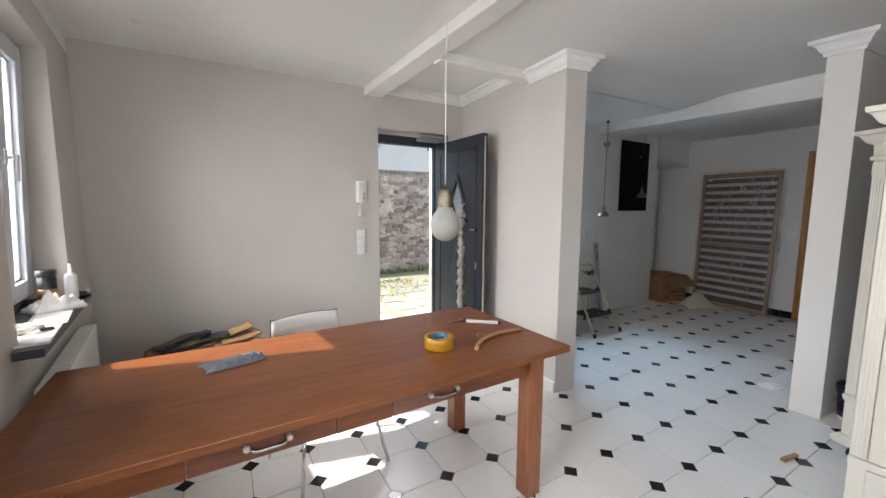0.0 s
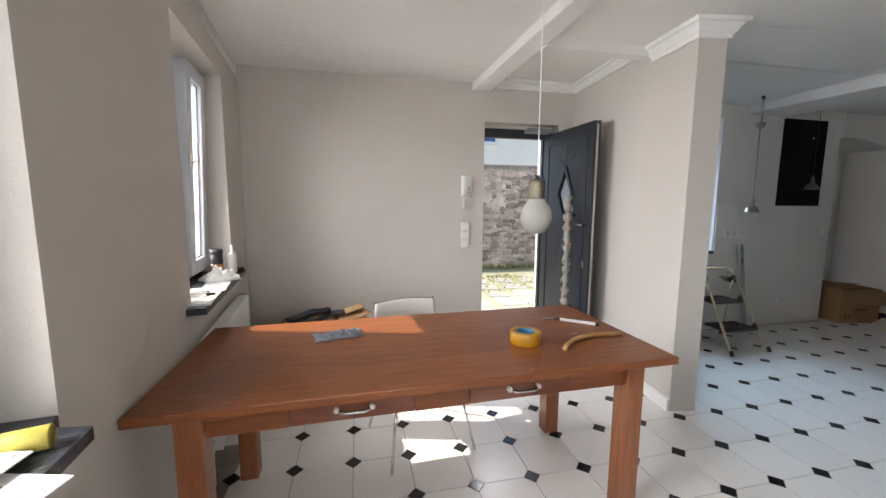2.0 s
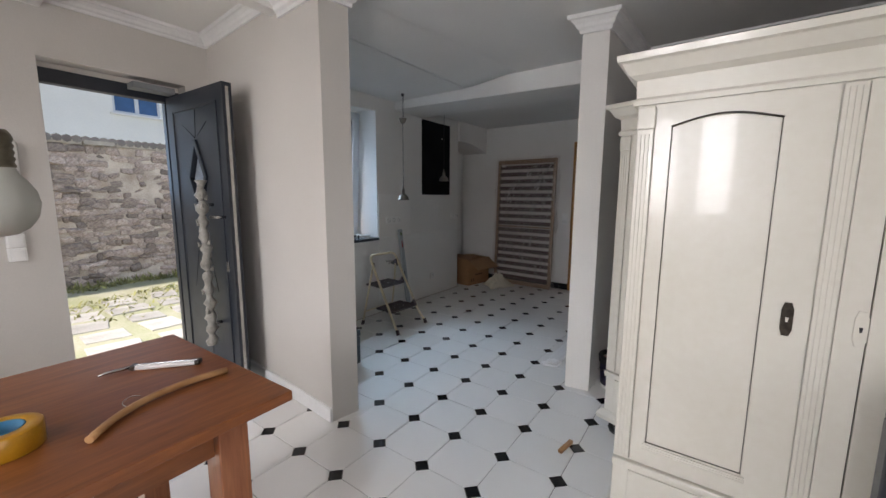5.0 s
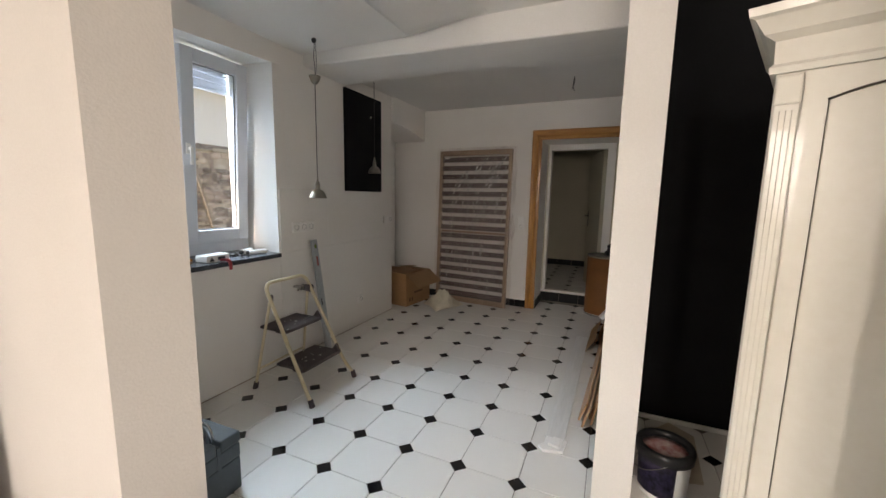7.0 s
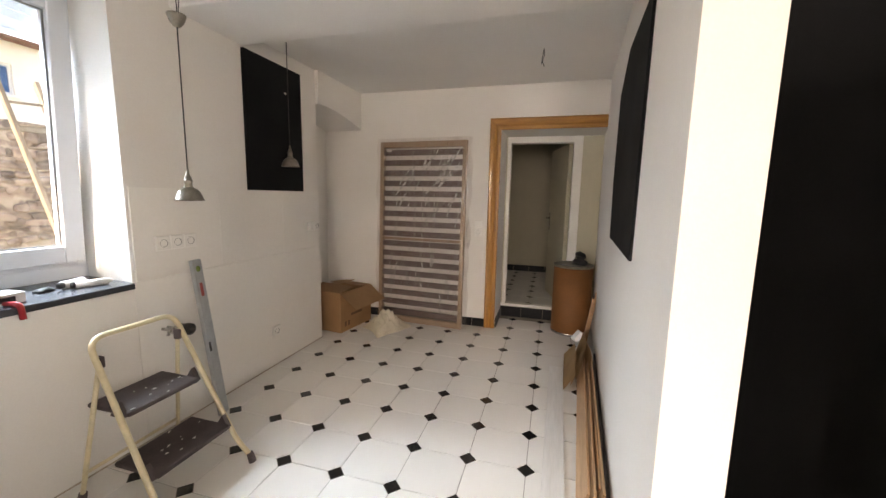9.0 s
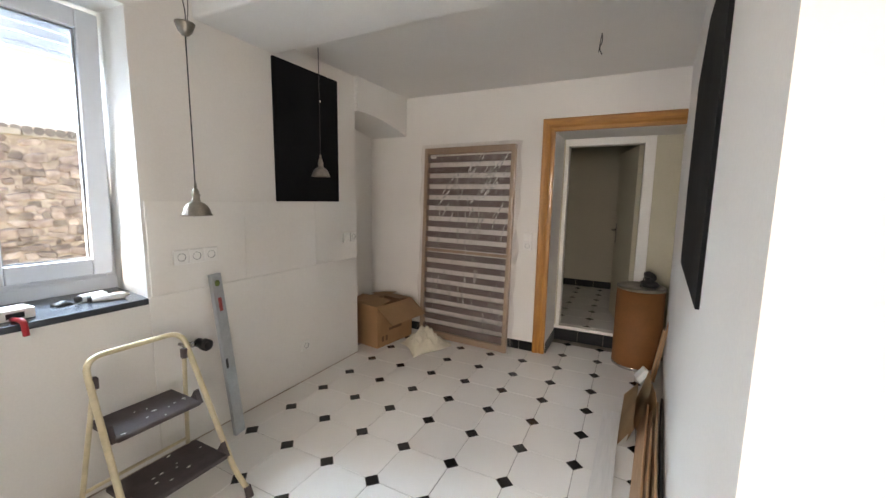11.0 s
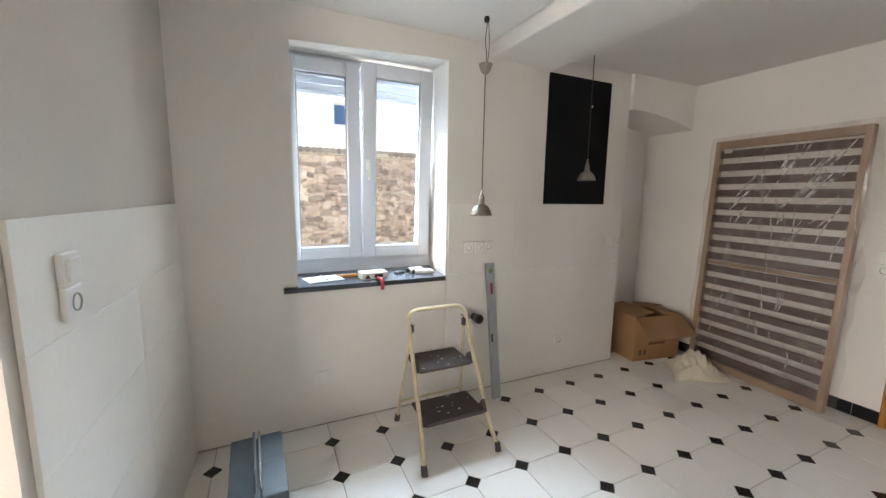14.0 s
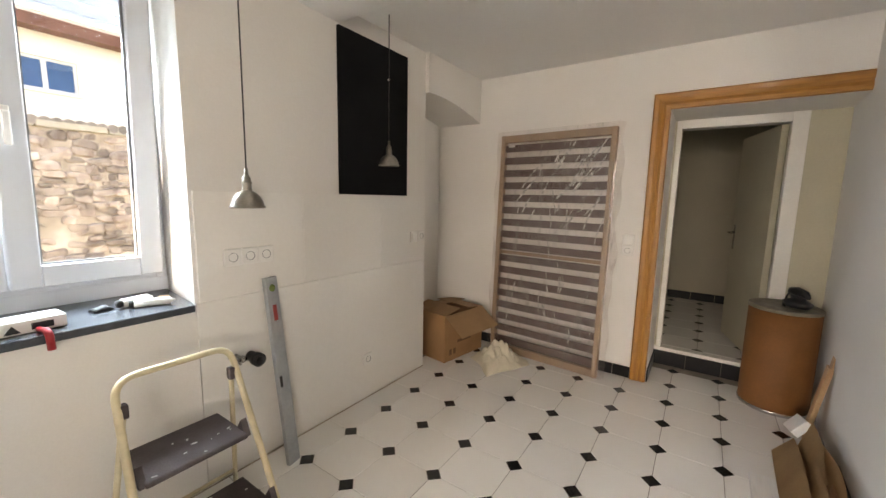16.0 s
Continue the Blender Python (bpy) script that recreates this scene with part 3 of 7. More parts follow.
box(b, (0.735, -LT - 0.008, 0.83), (0.765, -LT + 0.001, 0.90), LEAF, bevel=0.003)
part("lock_plate", b, STEEL, leaf)
b = empty_bm()
box(b, (LW - 0.001, -0.042, 0.02), (LW + 0.004, -0.022, 2.03), LEAF)
part("lock_strip", b, STEEL, leaf, "steel strip on the door edge")
b = empty_bm()
box(b, (1.55, FY - 0.02, 2.085), (1.80, FY + 0.10, 2.125), bevel=0.004)
part("door_closer", b, GASKET, d1, "dark grey door closer above the leaf")
b = empty_bm()
box(b, (1.10, FY, -0.06), (1.875, FY + 0.45, 0.004))
setting("threshold", b, mat("grey_stone_threshold", (0.42, 0.40, 0.37), 0.7, vary=0.15, scale=8), "worn grey stone threshold", "threshold")

# ---- doorway to the hall ----
TRIM = [(0, 0.0), (0.006, 0.018), (0.03, 0.022), (0.05, 0.016), (0.075, 0.026), (0.10, 0.03), (0.11, 0.02), (0.11, 0)]
b = empty_bm()
t = bmesh.new()
ringA = [t.verts.new((EX - t_, 1.622 + a_, 0)) for a_, t_ in TRIM]
ringB = [t.verts.new((EX - t_, 1.622 + a_, 2.012 + a_)) for a_, t_ in TRIM]
for k in range(len(TRIM)):
    t.faces.new((ringA[k], ringA[(k + 1) % len(TRIM)], ringB[(k + 1) % len(TRIM)], ringB[k]))
t.faces.new(ringA)
bmesh.ops.recalc_face_normals(t, faces=t.faces)
merge(b, t)
casing = thing("door_casing", "varnished orange pine casing round the doorway", "door casing", kind="structure")
part("casing_upright", b, PINE, casing)
t = bmesh.new()
ringA = [t.verts.new((EX - t_, 1.622 + a_, 2.012 + a_)) for a_, t_ in TRIM]
ringB = [t.verts.new((EX - t_, 0.66, 2.012 + a_)) for a_, t_ in TRIM]
for k in range(len(TRIM)):
    t.faces.new((ringA[k], ringA[(k + 1) % len(TRIM)], ringB[(k + 1) % len(TRIM)], ringB[k]))
t.faces.new(ringB)
bmesh.ops.recalc_face_normals(t, faces=t.faces)
b = merge(empty_bm(), t)
part("casing_head", b, PINE_H, casing)
IX, HZ = 6.56, 0.153
door_in = thing("door_2", "white painted inner door frame with an open beige door", "door", kind="structure")
b = empty_bm()
WHITE_PAINT = mat("white_door_paint", (0.80, 0.78, 0.73), 0.4, vary=0.04, scale=3, grain=50)
box(b, (IX - 0.015, 1.57, HZ), (IX + 0.10, 1.605, 2.025), bevel=0.003)
box(b, (IX - 0.015, 0.83, HZ), (IX + 0.10, 0.92, 2.025), bevel=0.003)
box(b, (IX - 0.015, 0.92, 1.945), (IX + 0.10, 1.57, 2.025), bevel=0.003)
part("door_frame", b, WHITE_PAINT, door_in)
BEIGE = mat("beige_hall_paint", (0.50, 0.46, 0.34), 0.6, vary=0.05, scale=2, grain=70)
HL = Matrix.Translation((IX + 0.09, 0.925, HZ + 0.01)) @ Matrix.Rotation(radians(14), 4, "Z")
b = empty_bm()
box(b, (0, 0, 0), (0.72, 0.04, 1.78), HL, bevel=0.003)
hl = part("door_leaf", b, BEIGE, door_in, "beige painted hall door standing open")
b = empty_bm()
tube(b, round_path([HL @ Vector(p) for p in ((0.66, 0.04, 0.95), (0.66, 0.09, 0.95), (0.56, 0.09, 0.95))], 0.015), 0.009)
box(b, (0.645, 0.04, 0.80), (0.68, 0.046, 1.02), HL, bevel=0.003)
part("door_handle", b, STEEL, hl, "steel lever on a long plate")
b = empty_bm()
box(b, (IX, 0.2, 0.0), (8.75, 2.6, HZ - 0.004))
setting("hall_floor", b, GROUT, "white and black tiled hall floor", "floor")
b = empty_bm()
box(b, (IX - 0.02, 0.66, HZ - 0.03), (IX + 0.06, 1.62, HZ + 0.002), bevel=0.004)
setting("step_nosing", b, WHITE_PAINT, "white painted step edge to the hall", "step")
b = empty_bm()
box(b, (8.6, 0.2, 0), (8.75, 2.6, 2.6))
box(b, (IX, 2.45, 0), (8.6, 2.6, 2.6))
box(b, (IX, 0.2, 0), (8.6, 0.35, 2.6))
box(b, (IX, 0.35, 0), (IX + 0.09, 0.83, 2.6))
box(b, (IX, 1.605, 0), (IX + 0.09, 2.45, 2.6))
box(b, (IX, 0.83, 2.025), (IX + 0.09, 1.605, 2.6))
setting("wall_hall", b, BEIGE, "beige painted hall wall", "wall")
b = empty_bm()
box(b, (6.5, 0.2, 2.6), (8.75, 2.6, 2.7))
setting("ceiling_hall", b, CEIL, "white hall ceiling", "ceiling")
BLACK_TILE = mat("black_skirting_tile", (0.012, 0.012, 0.014), 0.3, vary=0.2, scale=12, random_shade=0.3, spec=0.25)
step = thing("tiled_riser", "black tiled riser of the step to the hall", "step", kind="structure")
for k in range(4):
    b = empty_bm()
    box(b, (IX - 0.012, 0.665 + k * 0.24, 0.002), (IX, 0.665 + k * 0.24 + 0.237, 0.118), bevel=0.002)
    part("tile", b, BLACK_TILE, step)
skirt = thing("tiled_skirting", "black tile skirting beside the doorway", "baseboard", kind="structure")
for k, (lo_, hi_) in enumerate((((EX - 0.01, 1.735, 0.001), (EX, 1.86, 0.088)), ((EX - 0.01, 1.863, 0.001), (EX, 2.10, 0.088)), ((EX - 0.01, 2.103, 0.001), (EX, 2.34, 0.088)),
                                ((EX - 0.01, 2.343, 0.001), (EX, 2.58, 0.088)), ((EX - 0.01, 2.583, 0.001), (EX, 2.82, 0.088)), ((EX - 0.01, 2.823, 0.001), (EX, 3.06, 0.088)),
                                ((EX + 0.005, 1.61, 0.001), (EX + 0.22, 1.62, 0.1)), ((EX + 0.223, 1.61, 0.001), (EX + 0.445, 1.62, 0.1)))):
    b = empty_bm()
    box(b, lo_, hi_, bevel=0.002)
    part("tile", b, BLACK_TILE, skirt, "grey tile" if k == 1 else "")
skirt2 = thing("hall_skirting", "black tile skirting at the end of the hall", "baseboard", kind="structure")
for k in range(8):
    b = empty_bm()
    box(b, (8.588, 0.42 + k * 0.25, HZ), (8.6, 0.42 + k * 0.25 + 0.247, HZ + 0.10), bevel=0.002)
    part("tile", b, BLACK_TILE, skirt2)

# ---- tiled kitchen walls ----
dado = thing("wall_tiling", "large white wall tiles up to shoulder height", "wall tiles", kind="structure")


def slab(lo_, hi_):
    b = empty_bm()
    box(b, lo_, hi_, bevel=0.0008)
    return part("tile", b, WALL_TILE, dado)


xs = [3.672, 4.21, 4.81, 5.30]
for x0, x1 in zip(xs, xs[1:]):
    slab((x0 + 0.0005, KY - 0.012, 0.888), (x1 - 0.0005, KY, 1.377))
for x0, x1 in zip([3.66], [5.302]):
    slab((x0 + 0.0005, KY - 0.010, 0.008), (x1 - 0.0005, KY, 0.842 if x1 < 3.7 else 0.886))
EASTF = Matrix.Translation((2.108, 1.87, 0)) @ Matrix.Rotation(math.atan2(2.145 - 2.108, 3.16 - 1.87) * -1, 4, "Z")
for z0, z1 in ((0.005, 0.299), (0.3005, 0.561), (0.5625, 0.823), (0.8245, 1.096), (1.0975, 1.370)):
    for y0, y1 in ((-0.03, 0.62), (0.6205, 1.26)):
        b = empty_bm()
        box(b, (0.001, y0, z0), (0.013, y1, z1), EASTF, bevel=0.0015)
        part("tile", b, WALL_TILE, dado)

b = empty_bm()
box(b, (0.0005, -0.029, 0.006), (0.0115, 1.259, 1.369), EASTF)
part("grout", b, PLASTER, dado, "white joints between the tiles")
b = empty_bm()
box(b, (2.16, KY - 0.017, 0.0), (5.30, KY - 0.0095, 0.006), bevel=0.002)
setting("wall_foot_joint", b, mat("pale_wall_foot_mortar", (0.52, 0.45, 0.36), 0.95, vary=0.25, scale=9, grain=120, bump=0.2), "rough brown mortar line along the wall foot", "joint")

# ---- chalkboards ----
b = empty_bm()
box(b, (4.465, KY - 0.022, 1.379), (5.07, KY, 2.322), bevel=0.002)
board = tagged(part("chalkboard", b, BLACKBOARD), "black painted chalkboard panel on the white kitchen wall", "chalkboard")
b = empty_bm()
lathe(b, [(0, 0), (0.007, 0.001), (0.008, 0.006), (0.005, 0.010), (0, 0.011)], Matrix.Translation((4.872, KY - 0.022, 2.125)) @ Matrix.Rotation(radians(90), 4, "X"), 12)
part("nail_head", b, WHITE_PLASTIC, board, "small white nail head")
SW = Matrix.Translation((3.20, 0.835, 0)) @ Matrix.Rotation(math.atan2(-0.18, 2.9), 4, "Z")
b = empty_bm()
prism(b, [(0.68, 1.12), (1.66, 1.12), (1.72, 1.5), (1.66, 1.98), (1.3, 2.13), (0.63, 2.10)], 0, 0.012, SW @ Matrix(((1, 0, 0, 0), (0, 0, 1, 0), (0, 1, 0, 0), (0, 0, 0, 1))), bevel=0.002)
tagged(part("chalkboard", b, BLACKBOARD), "large black chalkboard panel with slanting edges", "chalkboard")

# ---- switches and sockets ----


def faceplate(m, kind, parent):
    """A square plate 8 cm wide in the plane y = 0, facing -y."""
    b = empty_bm()
    box(b, (-0.04, -0.010, -0.04), (0.04, 0, 0.04), m, bevel=0.004)
    pl = part("plate", b, WHITE_PLASTIC, parent)
    b = empty_bm()
    if kind == "socket":
        lathe(b, [(0, -0.004), (0.017, -0.004), (0.0195, 0.0), (0.0215, 0.002), (0.022, 0)], m @ Matrix.Translation((0, -0.0105, 0)) @ Matrix.Rotation(radians(90), 4, "X"), 18)
        well = part("socket_well", b, mat_socket, pl, "round socket well with its shade painted grey")
    elif kind == "switch":
        box(b, (-0.028, -0.0145, -0.028), (0.028, -0.009, 0.028), m @ Matrix.Rotation(radians(3), 4, "X"), bevel=0.002)
        part("rocker", b, WHITE_PLASTIC, pl)
    else:
        box(b, (-0.03, -0.0125, -0.03), (0.03, -0.009, 0.03), m, bevel=0.002)
        part("blank_cover", b, WHITE_PLASTIC, pl)


# white plastic painted grey: the shade inside the socket wells as colour
mat_socket = mat("socket_well_shade_grey", (0.36, 0.355, 0.345), 0.45, vary=0.1, bump=0)


def wall_unit(name, label, category, m, plates):
    u = thing(name, label, category, m=m @ Matrix.Diagonal((1, 1.6, 1, 1)))
    for dx, dz, kind in plates:
        faceplate(Matrix.Translation((dx, 0, dz)), kind, u)
    return u


KW = KY - 0.012
wall_unit("triple_socket", "white triple wall socket above the worktop height", "socket", pose(3.90, KW, 1.076), [(-0.081, 0, "socket"), (0, 0, "socket"), (0.081, 0, "socket")])
wall_unit("double_socket", "white double socket with switch near the niche", "socket", pose(5.205, KW, 1.076), [(-0.05, 0, "switch"), (0.035, 0, "socket")])
wall_unit("single_socket", "single white socket low on the tiles", "socket", pose(4.674, KY - 0.010, 0.282), [(0, 0, "socket")])
wall_unit("junction_cover", "square white blank cover low on the wall", "cover", pose(2.82, KY - 0.010, 0.316), [(0, 0, "blank")])
wall_unit("door_switch", "white light switch beside the pine casing", "light switch", pose(EX, 1.822, 1.042, 0, 0, -90), [(0, 0.041, "switch"), (0, -0.041, "socket")])
wall_unit("switch_socket", "white switch over a socket on the tiled partition", "light switch", EASTF @ pose(0.013, 0.15, 1.205, 0, 0, 90), [(0, 0.0405, "switch"), (0, -0.0405, "socket")])
wall_unit("light_switch", "white panel of three switches below the intercom", "light switch", pose(0.915, FY, 1.086), [(0, 0.0815, "switch"), (0, 0, "switch"), (0, -0.0815, "switch")])
ic = thing("intercom", "white wall intercom with handset and coiled cord", "intercom", m=pose(0.922, FY, 1.553))
b = empty_bm()
box(b, (-0.05, -0.028, -0.10), (0.05, 0, 0.10), bevel=0.008)
part("base", b, WHITE_PLASTIC, ic)
b = empty_bm()
box(b, (-0.045, -0.058, -0.095), (-0.002, -0.024, 0.098), bevel=0.012, seg=3)
part("handset", b, WHITE_PLASTIC, ic)
for k in range(3):
    b = empty_bm()
    box(b, (0.018, -0.032, -0.07 + k * 0.024), (0.030, -0.026, -0.058 + k * 0.024), bevel=0.002)
    part("button", b, BLACK_PLASTIC, ic, "small dark button")
b = empty_bm()
tube(b, [(-0.02 + 0.012 * math.sin(k * 1.3), -0.03 - 0.006 * math.cos(k * 1.3), -0.10 - 0.12 * math.sin(math.pi * k / 60) ** 0.7) for k in range(61)], 0.004, 6)
part("cord", b, WHITE_PLASTIC, ic)

# ---- dining table ----
TOP_Z = 0.76
table = thing("dining_table", "long reddish cherry wood dining table with drawers", "table", m=pose(0.192, 1.47, 0, 0, 0, 1.4))
b = empty_bm()
box(b, (-1.0, -0.425, TOP_Z - 0.032), (1.0, 0.425, TOP_Z), bevel=0.004)
part("tabletop", b, CHERRY, table)
for sx in (-1, 1):
    for sy in (-1, 1):
        b = empty_bm()
        x, y = sx * 0.845, sy * 0.325
        box(b, (x - 0.042, y - 0.042, 0.0), (x + 0.042, y + 0.042, TOP_Z - 0.033), bevel=0.004)
        part("leg", b, CHERRY_V, table)
for sy in (-1, 1):
    b = empty_bm()
    if sy < 0:
        for x0, x1 in ((-0.80, -0.545), (-0.105, 0.105), (0.545, 0.80)):
            box(b, (x0, -0.345, TOP_Z - 0.135), (x1, -0.322, TOP_Z - 0.033))
        box(b, (-0.80, -0.345, TOP_Z - 0.045), (0.80, -0.32, TOP_Z - 0.033))
    else:
        box(b, (-0.80, 0.322, TOP_Z - 0.135), (0.80, 0.345, TOP_Z - 0.033))
    part("apron", b, CHERRY, table)
for sx in (-1, 1):
    b = empty_bm()
    box(b, (sx * 0.855 - 0.011, -0.28, TOP_Z - 0.135), (sx * 0.855 + 0.011, 0.28, TOP_Z - 0.033))
    part("apron", b, CHERRY, table)
CERAMIC = mat("cream_porcelain", (0.72, 0.66, 0.55), 0.2, vary=0.08, scale=30, bump=0)
DRAWER = wood("dark_cherry_drawer", (0.23, 0.07, 0.028), (0.13, 0.036, 0.014), 0.3, stretch=(1.2, 11, 11), coat=0.25)
for cx_ in (-0.325, 0.325):
    b = empty_bm()
    box(b, (cx_ - 0.217, -0.349, TOP_Z - 0.132), (cx_ + 0.217, -0.33, TOP_Z - 0.048), bevel=0.002)
    box(b, (cx_ - 0.2, -0.33, TOP_Z - 0.125), (cx_ + 0.2, 0.10, TOP_Z - 0.06))
    dr = part("drawer", b, DRAWER, table)
    b = empty_bm()
    tube(b, round_path([(cx_ - 0.06, -0.352, TOP_Z - 0.083), (cx_ - 0.045, -0.385, TOP_Z - 0.088), (cx_ + 0.045, -0.385, TOP_Z - 0.088), (cx_ + 0.06, -0.352, TOP_Z - 0.083)], 0.03), 0.006)
    hnd = part("handle", b, STEEL, dr, "steel bow handle with cream porcelain ends")
    for s in (-1, 1):
        b = empty_bm()
        lathe(b, [(0, 0), (0.008, 0.001), (0.010, 0.008), (0.011, 0.022), (0.008, 0.028), (0, 0.029)], Matrix.Translation((cx_ + s * 0.062, -0.348, TOP_Z - 0.083)) @ Matrix.Rotation(radians(90), 4, "X"), 14)
        part("porcelain_knob", b, CERAMIC, hnd)

# ---- things on the table ----
TZ = TOP_Z + 0.001
tape = thing("tape_roll", "roll of yellow masking tape with a blue core", "tape", m=pose(0.642, 1.36, TZ, 0, 0, 20))
YELLOW = mat("yellow_tape", (0.46, 0.22, 0.012), 0.35, vary=0.1, scale=20, grain=150, bump=0.03)
b = empty_bm()
lathe(b, [(0.040, 0), (0.068, 0), (0.070, 0.002), (0.070, 0.053), (0.068, 0.055), (0.040, 0.055), (0.040, 0)], seg=40)
part("tape", b, YELLOW, tape)
b = empty_bm()
lathe(b, [(0.036, 0.0005), (0.0397, 0.0005), (0.0397, 0.0555), (0.036, 0.0555), (0.036, 0.0005)], seg=32)
part("core", b, mat("blue_cardboard_core", (0.03, 0.17, 0.30), 0.6, vary=0.1), tape, "light blue cardboard core")
cut = thing("paint_scraper", "folding scraper with a translucent white handle", "scraper", m=pose(1.035, 1.57, TZ, 0, 0, -40))
b = empty_bm()
box(b, (-0.10, -0.014, 0), (0.11, 0.014, 0.016), bevel=0.006)
part("handle", b, mat("milky_plastic", (0.62, 0.58, 0.55), 0.3, vary=0.1), cut)
b = empty_bm()
box(b, (-0.09, -0.004, 0.016), (0.10, 0.004, 0.019), bevel=0.001)
part("rail", b, STEEL, cut)
b = empty_bm()
tube(b, [(-0.10, 0.0, 0.010), (-0.16, -0.03, 0.008), (-0.175, -0.045, 0.006)], [0.006, 0.005, 0.003], 8)
part("tip", b, STEEL, cut, "dark steel tip")
for x_ in (-0.094, 0.102):
    b = empty_bm()
    box(b, (x_ - 0.009, -0.0155, 0.001), (x_ + 0.009, 0.0155, 0.018), bevel=0.004)
    part("end_cap", b, WORN, cut, "dark metal end cap")
rod = thing("bent_cane", "bent strip of pale cane with a wire", "cane", m=pose(0, 0, TZ))
b = empty_bm()
CANE = wood("pale_cane", (0.45, 0.25, 0.11), (0.30, 0.14, 0.05), 0.5, stretch=(3, 3, 3))
arcp = [Vector((0.765, 1.232, 0.010)), Vector((0.83, 1.30, 0.011)), Vector((0.92, 1.345, 0.012)), Vector((1.03, 1.362, 0.012)), Vector((1.14, 1.352, 0.010))]
tube(b, round_path(arcp, 0.08), 0.010, 10)
part("strip", b, CANE, rod)
b = empty_bm()
tube(b, round_path([(0.87, 1.335, 0.004), (0.86, 1.37, 0.012), (0.885, 1.38, 0.02), (0.90, 1.345, 0.026)], 0.02), 0.0015, 6)
part("wire", b, STEEL, rod)
CLOTH_G = mat("grey_cotton", (0.23, 0.25, 0.29), 0.9, vary=0.2, scale=14, grain=200, bump=0.2)


def crumple(name, label, category, material, m, w, d_, h_, seed, n=26, folds=5.0):
    """A heap of cloth: a sheet lying in folds, closed underneath."""
    noise.seed_set(seed)
    t = bmesh.new()
    grid = {}
    for i in range(n):
        for j in range(n):
            u, v = 2 * i / (n - 1) - 1, 2 * j / (n - 1) - 1
            r = max(abs(u), abs(v))
            e = max(0.0, 1 - r ** 3)
            wob = 1 + 0.18 * noise.noise(Vector((u * 1.5, v * 1.5, seed)))
            z = h_ * e * (0.35 + 0.9 * abs(noise.noise(Vector((u * folds * 0.5, v * folds * 0.35, seed * 3.1))))) + 0.004
            grid[i, j] = t.verts.new((u * w / 2 * wob, v * d_ / 2 * wob, z if r < 0.999 else 0.001))
    for i in range(n - 1):
        for j in range(n - 1):
            t.faces.new((grid[i, j], grid[i + 1, j], grid[i + 1, j + 1], grid[i, j + 1])).smooth = True
    rim = [grid[i, 0] for i in range(n)] + [grid[n - 1, j] for j in range(1, n)] + [grid[i, n - 1] for i in range(n - 2, -1, -1)] + [grid[0, j] for j in range(n - 2, 0, -1)]
    t.faces.new(rim)
    bmesh.ops.recalc_face_normals(t, faces=t.faces)
    return tagged(part(name, merge(empty_bm(), t), material, m=m), label, category)


crumple("glove", "crumpled dark grey work glove on the table", "glove", CLOTH_G, pose(-0.20, 1.63, TZ, 0, 0, 14), 0.23, 0.11, 0.024, 3, n=34, folds=8)

# ---- chair ----
chair = thing("chair", "white shell chair with a dark edge and thin chrome legs", "chair", m=pose(0.235, 1.90, 0, 0, 0, 12))
SHELL = mat("white_chair_shell", (0.74, 0.72, 0.68), 0.35, vary=0.03, bump=0.01)
t = bmesh.new()
prof = [(-0.20, 0.445), (-0.12, 0.438), (0.0, 0.44), (0.12, 0.45), (0.18, 0.475), (0.215, 0.53), (0.235, 0.62), (0.25, 0.71), (0.262, 0.785)]
rows_ = []
for k, (y, z) in enumerate(prof):
    half = 0.225 if k < 4 else 0.225 - 0.012 * (k - 3) * 0.5
    rows_.append([t.verts.new((half * u, y - (0.03 * (1 - u * u) if k < 4 else -0.035 * (1 - u * u)) * 0.5, z + (0.012 * u * u if k < 4 else 0) - (0.012 * u * u if k == len(prof) - 1 else 0))) for u in (-1, -0.9, -0.6, -0.3, 0, 0.3, 0.6, 0.9, 1)])
for ra, rb in zip(rows_, rows_[1:]):
    for j in range(8):
        t.faces.new((ra[j], ra[j + 1], rb[j + 1], rb[j])).smooth = True
bmesh.ops.recalc_face_normals(t, faces=t.faces)
bmesh.ops.solidify(t, geom=t.faces[:], thickness=0.012)
edge_pts = [v.co.copy() for v in rows_[-1]]
part("seat_shell", merge(empty_bm(), t), SHELL, chair)
b = empty_bm()
rim = [Vector((s_ * (0.225 if k < 4 else 0.225 - 0.006 * (k - 3)), y, z + (0.012 if k < 4 else 0))) for s_ in (-1,) for k, (y, z) in enumerate(prof)]
rim += edge_pts[1:-1] + [Vector((-p.x, p.y, p.z)) for p in reversed(rim)]
tube(b, rim, 0.0045, 6)
part("edge_band", b, BLACK_PLASTIC, chair, "thin dark edge band")
for sx in (-1, 1):
    for sy in (-1, 1):
        b = empty_bm()
        tube(b, [(sx * 0.17, sy * 0.13, 0.435), (sx * 0.245, sy * (0.235 if sy < 0 else 0.235), 0.0)], 0.0085, 10)
        part("leg", b, CHROME, chair)
for sy in (-1, 1):
    b = empty_bm()
    tube(b, [(-0.17, sy * 0.13, 0.432), (0.17, sy * 0.13, 0.432)], 0.008)
    part("seat_bar", b, CHROME, chair)

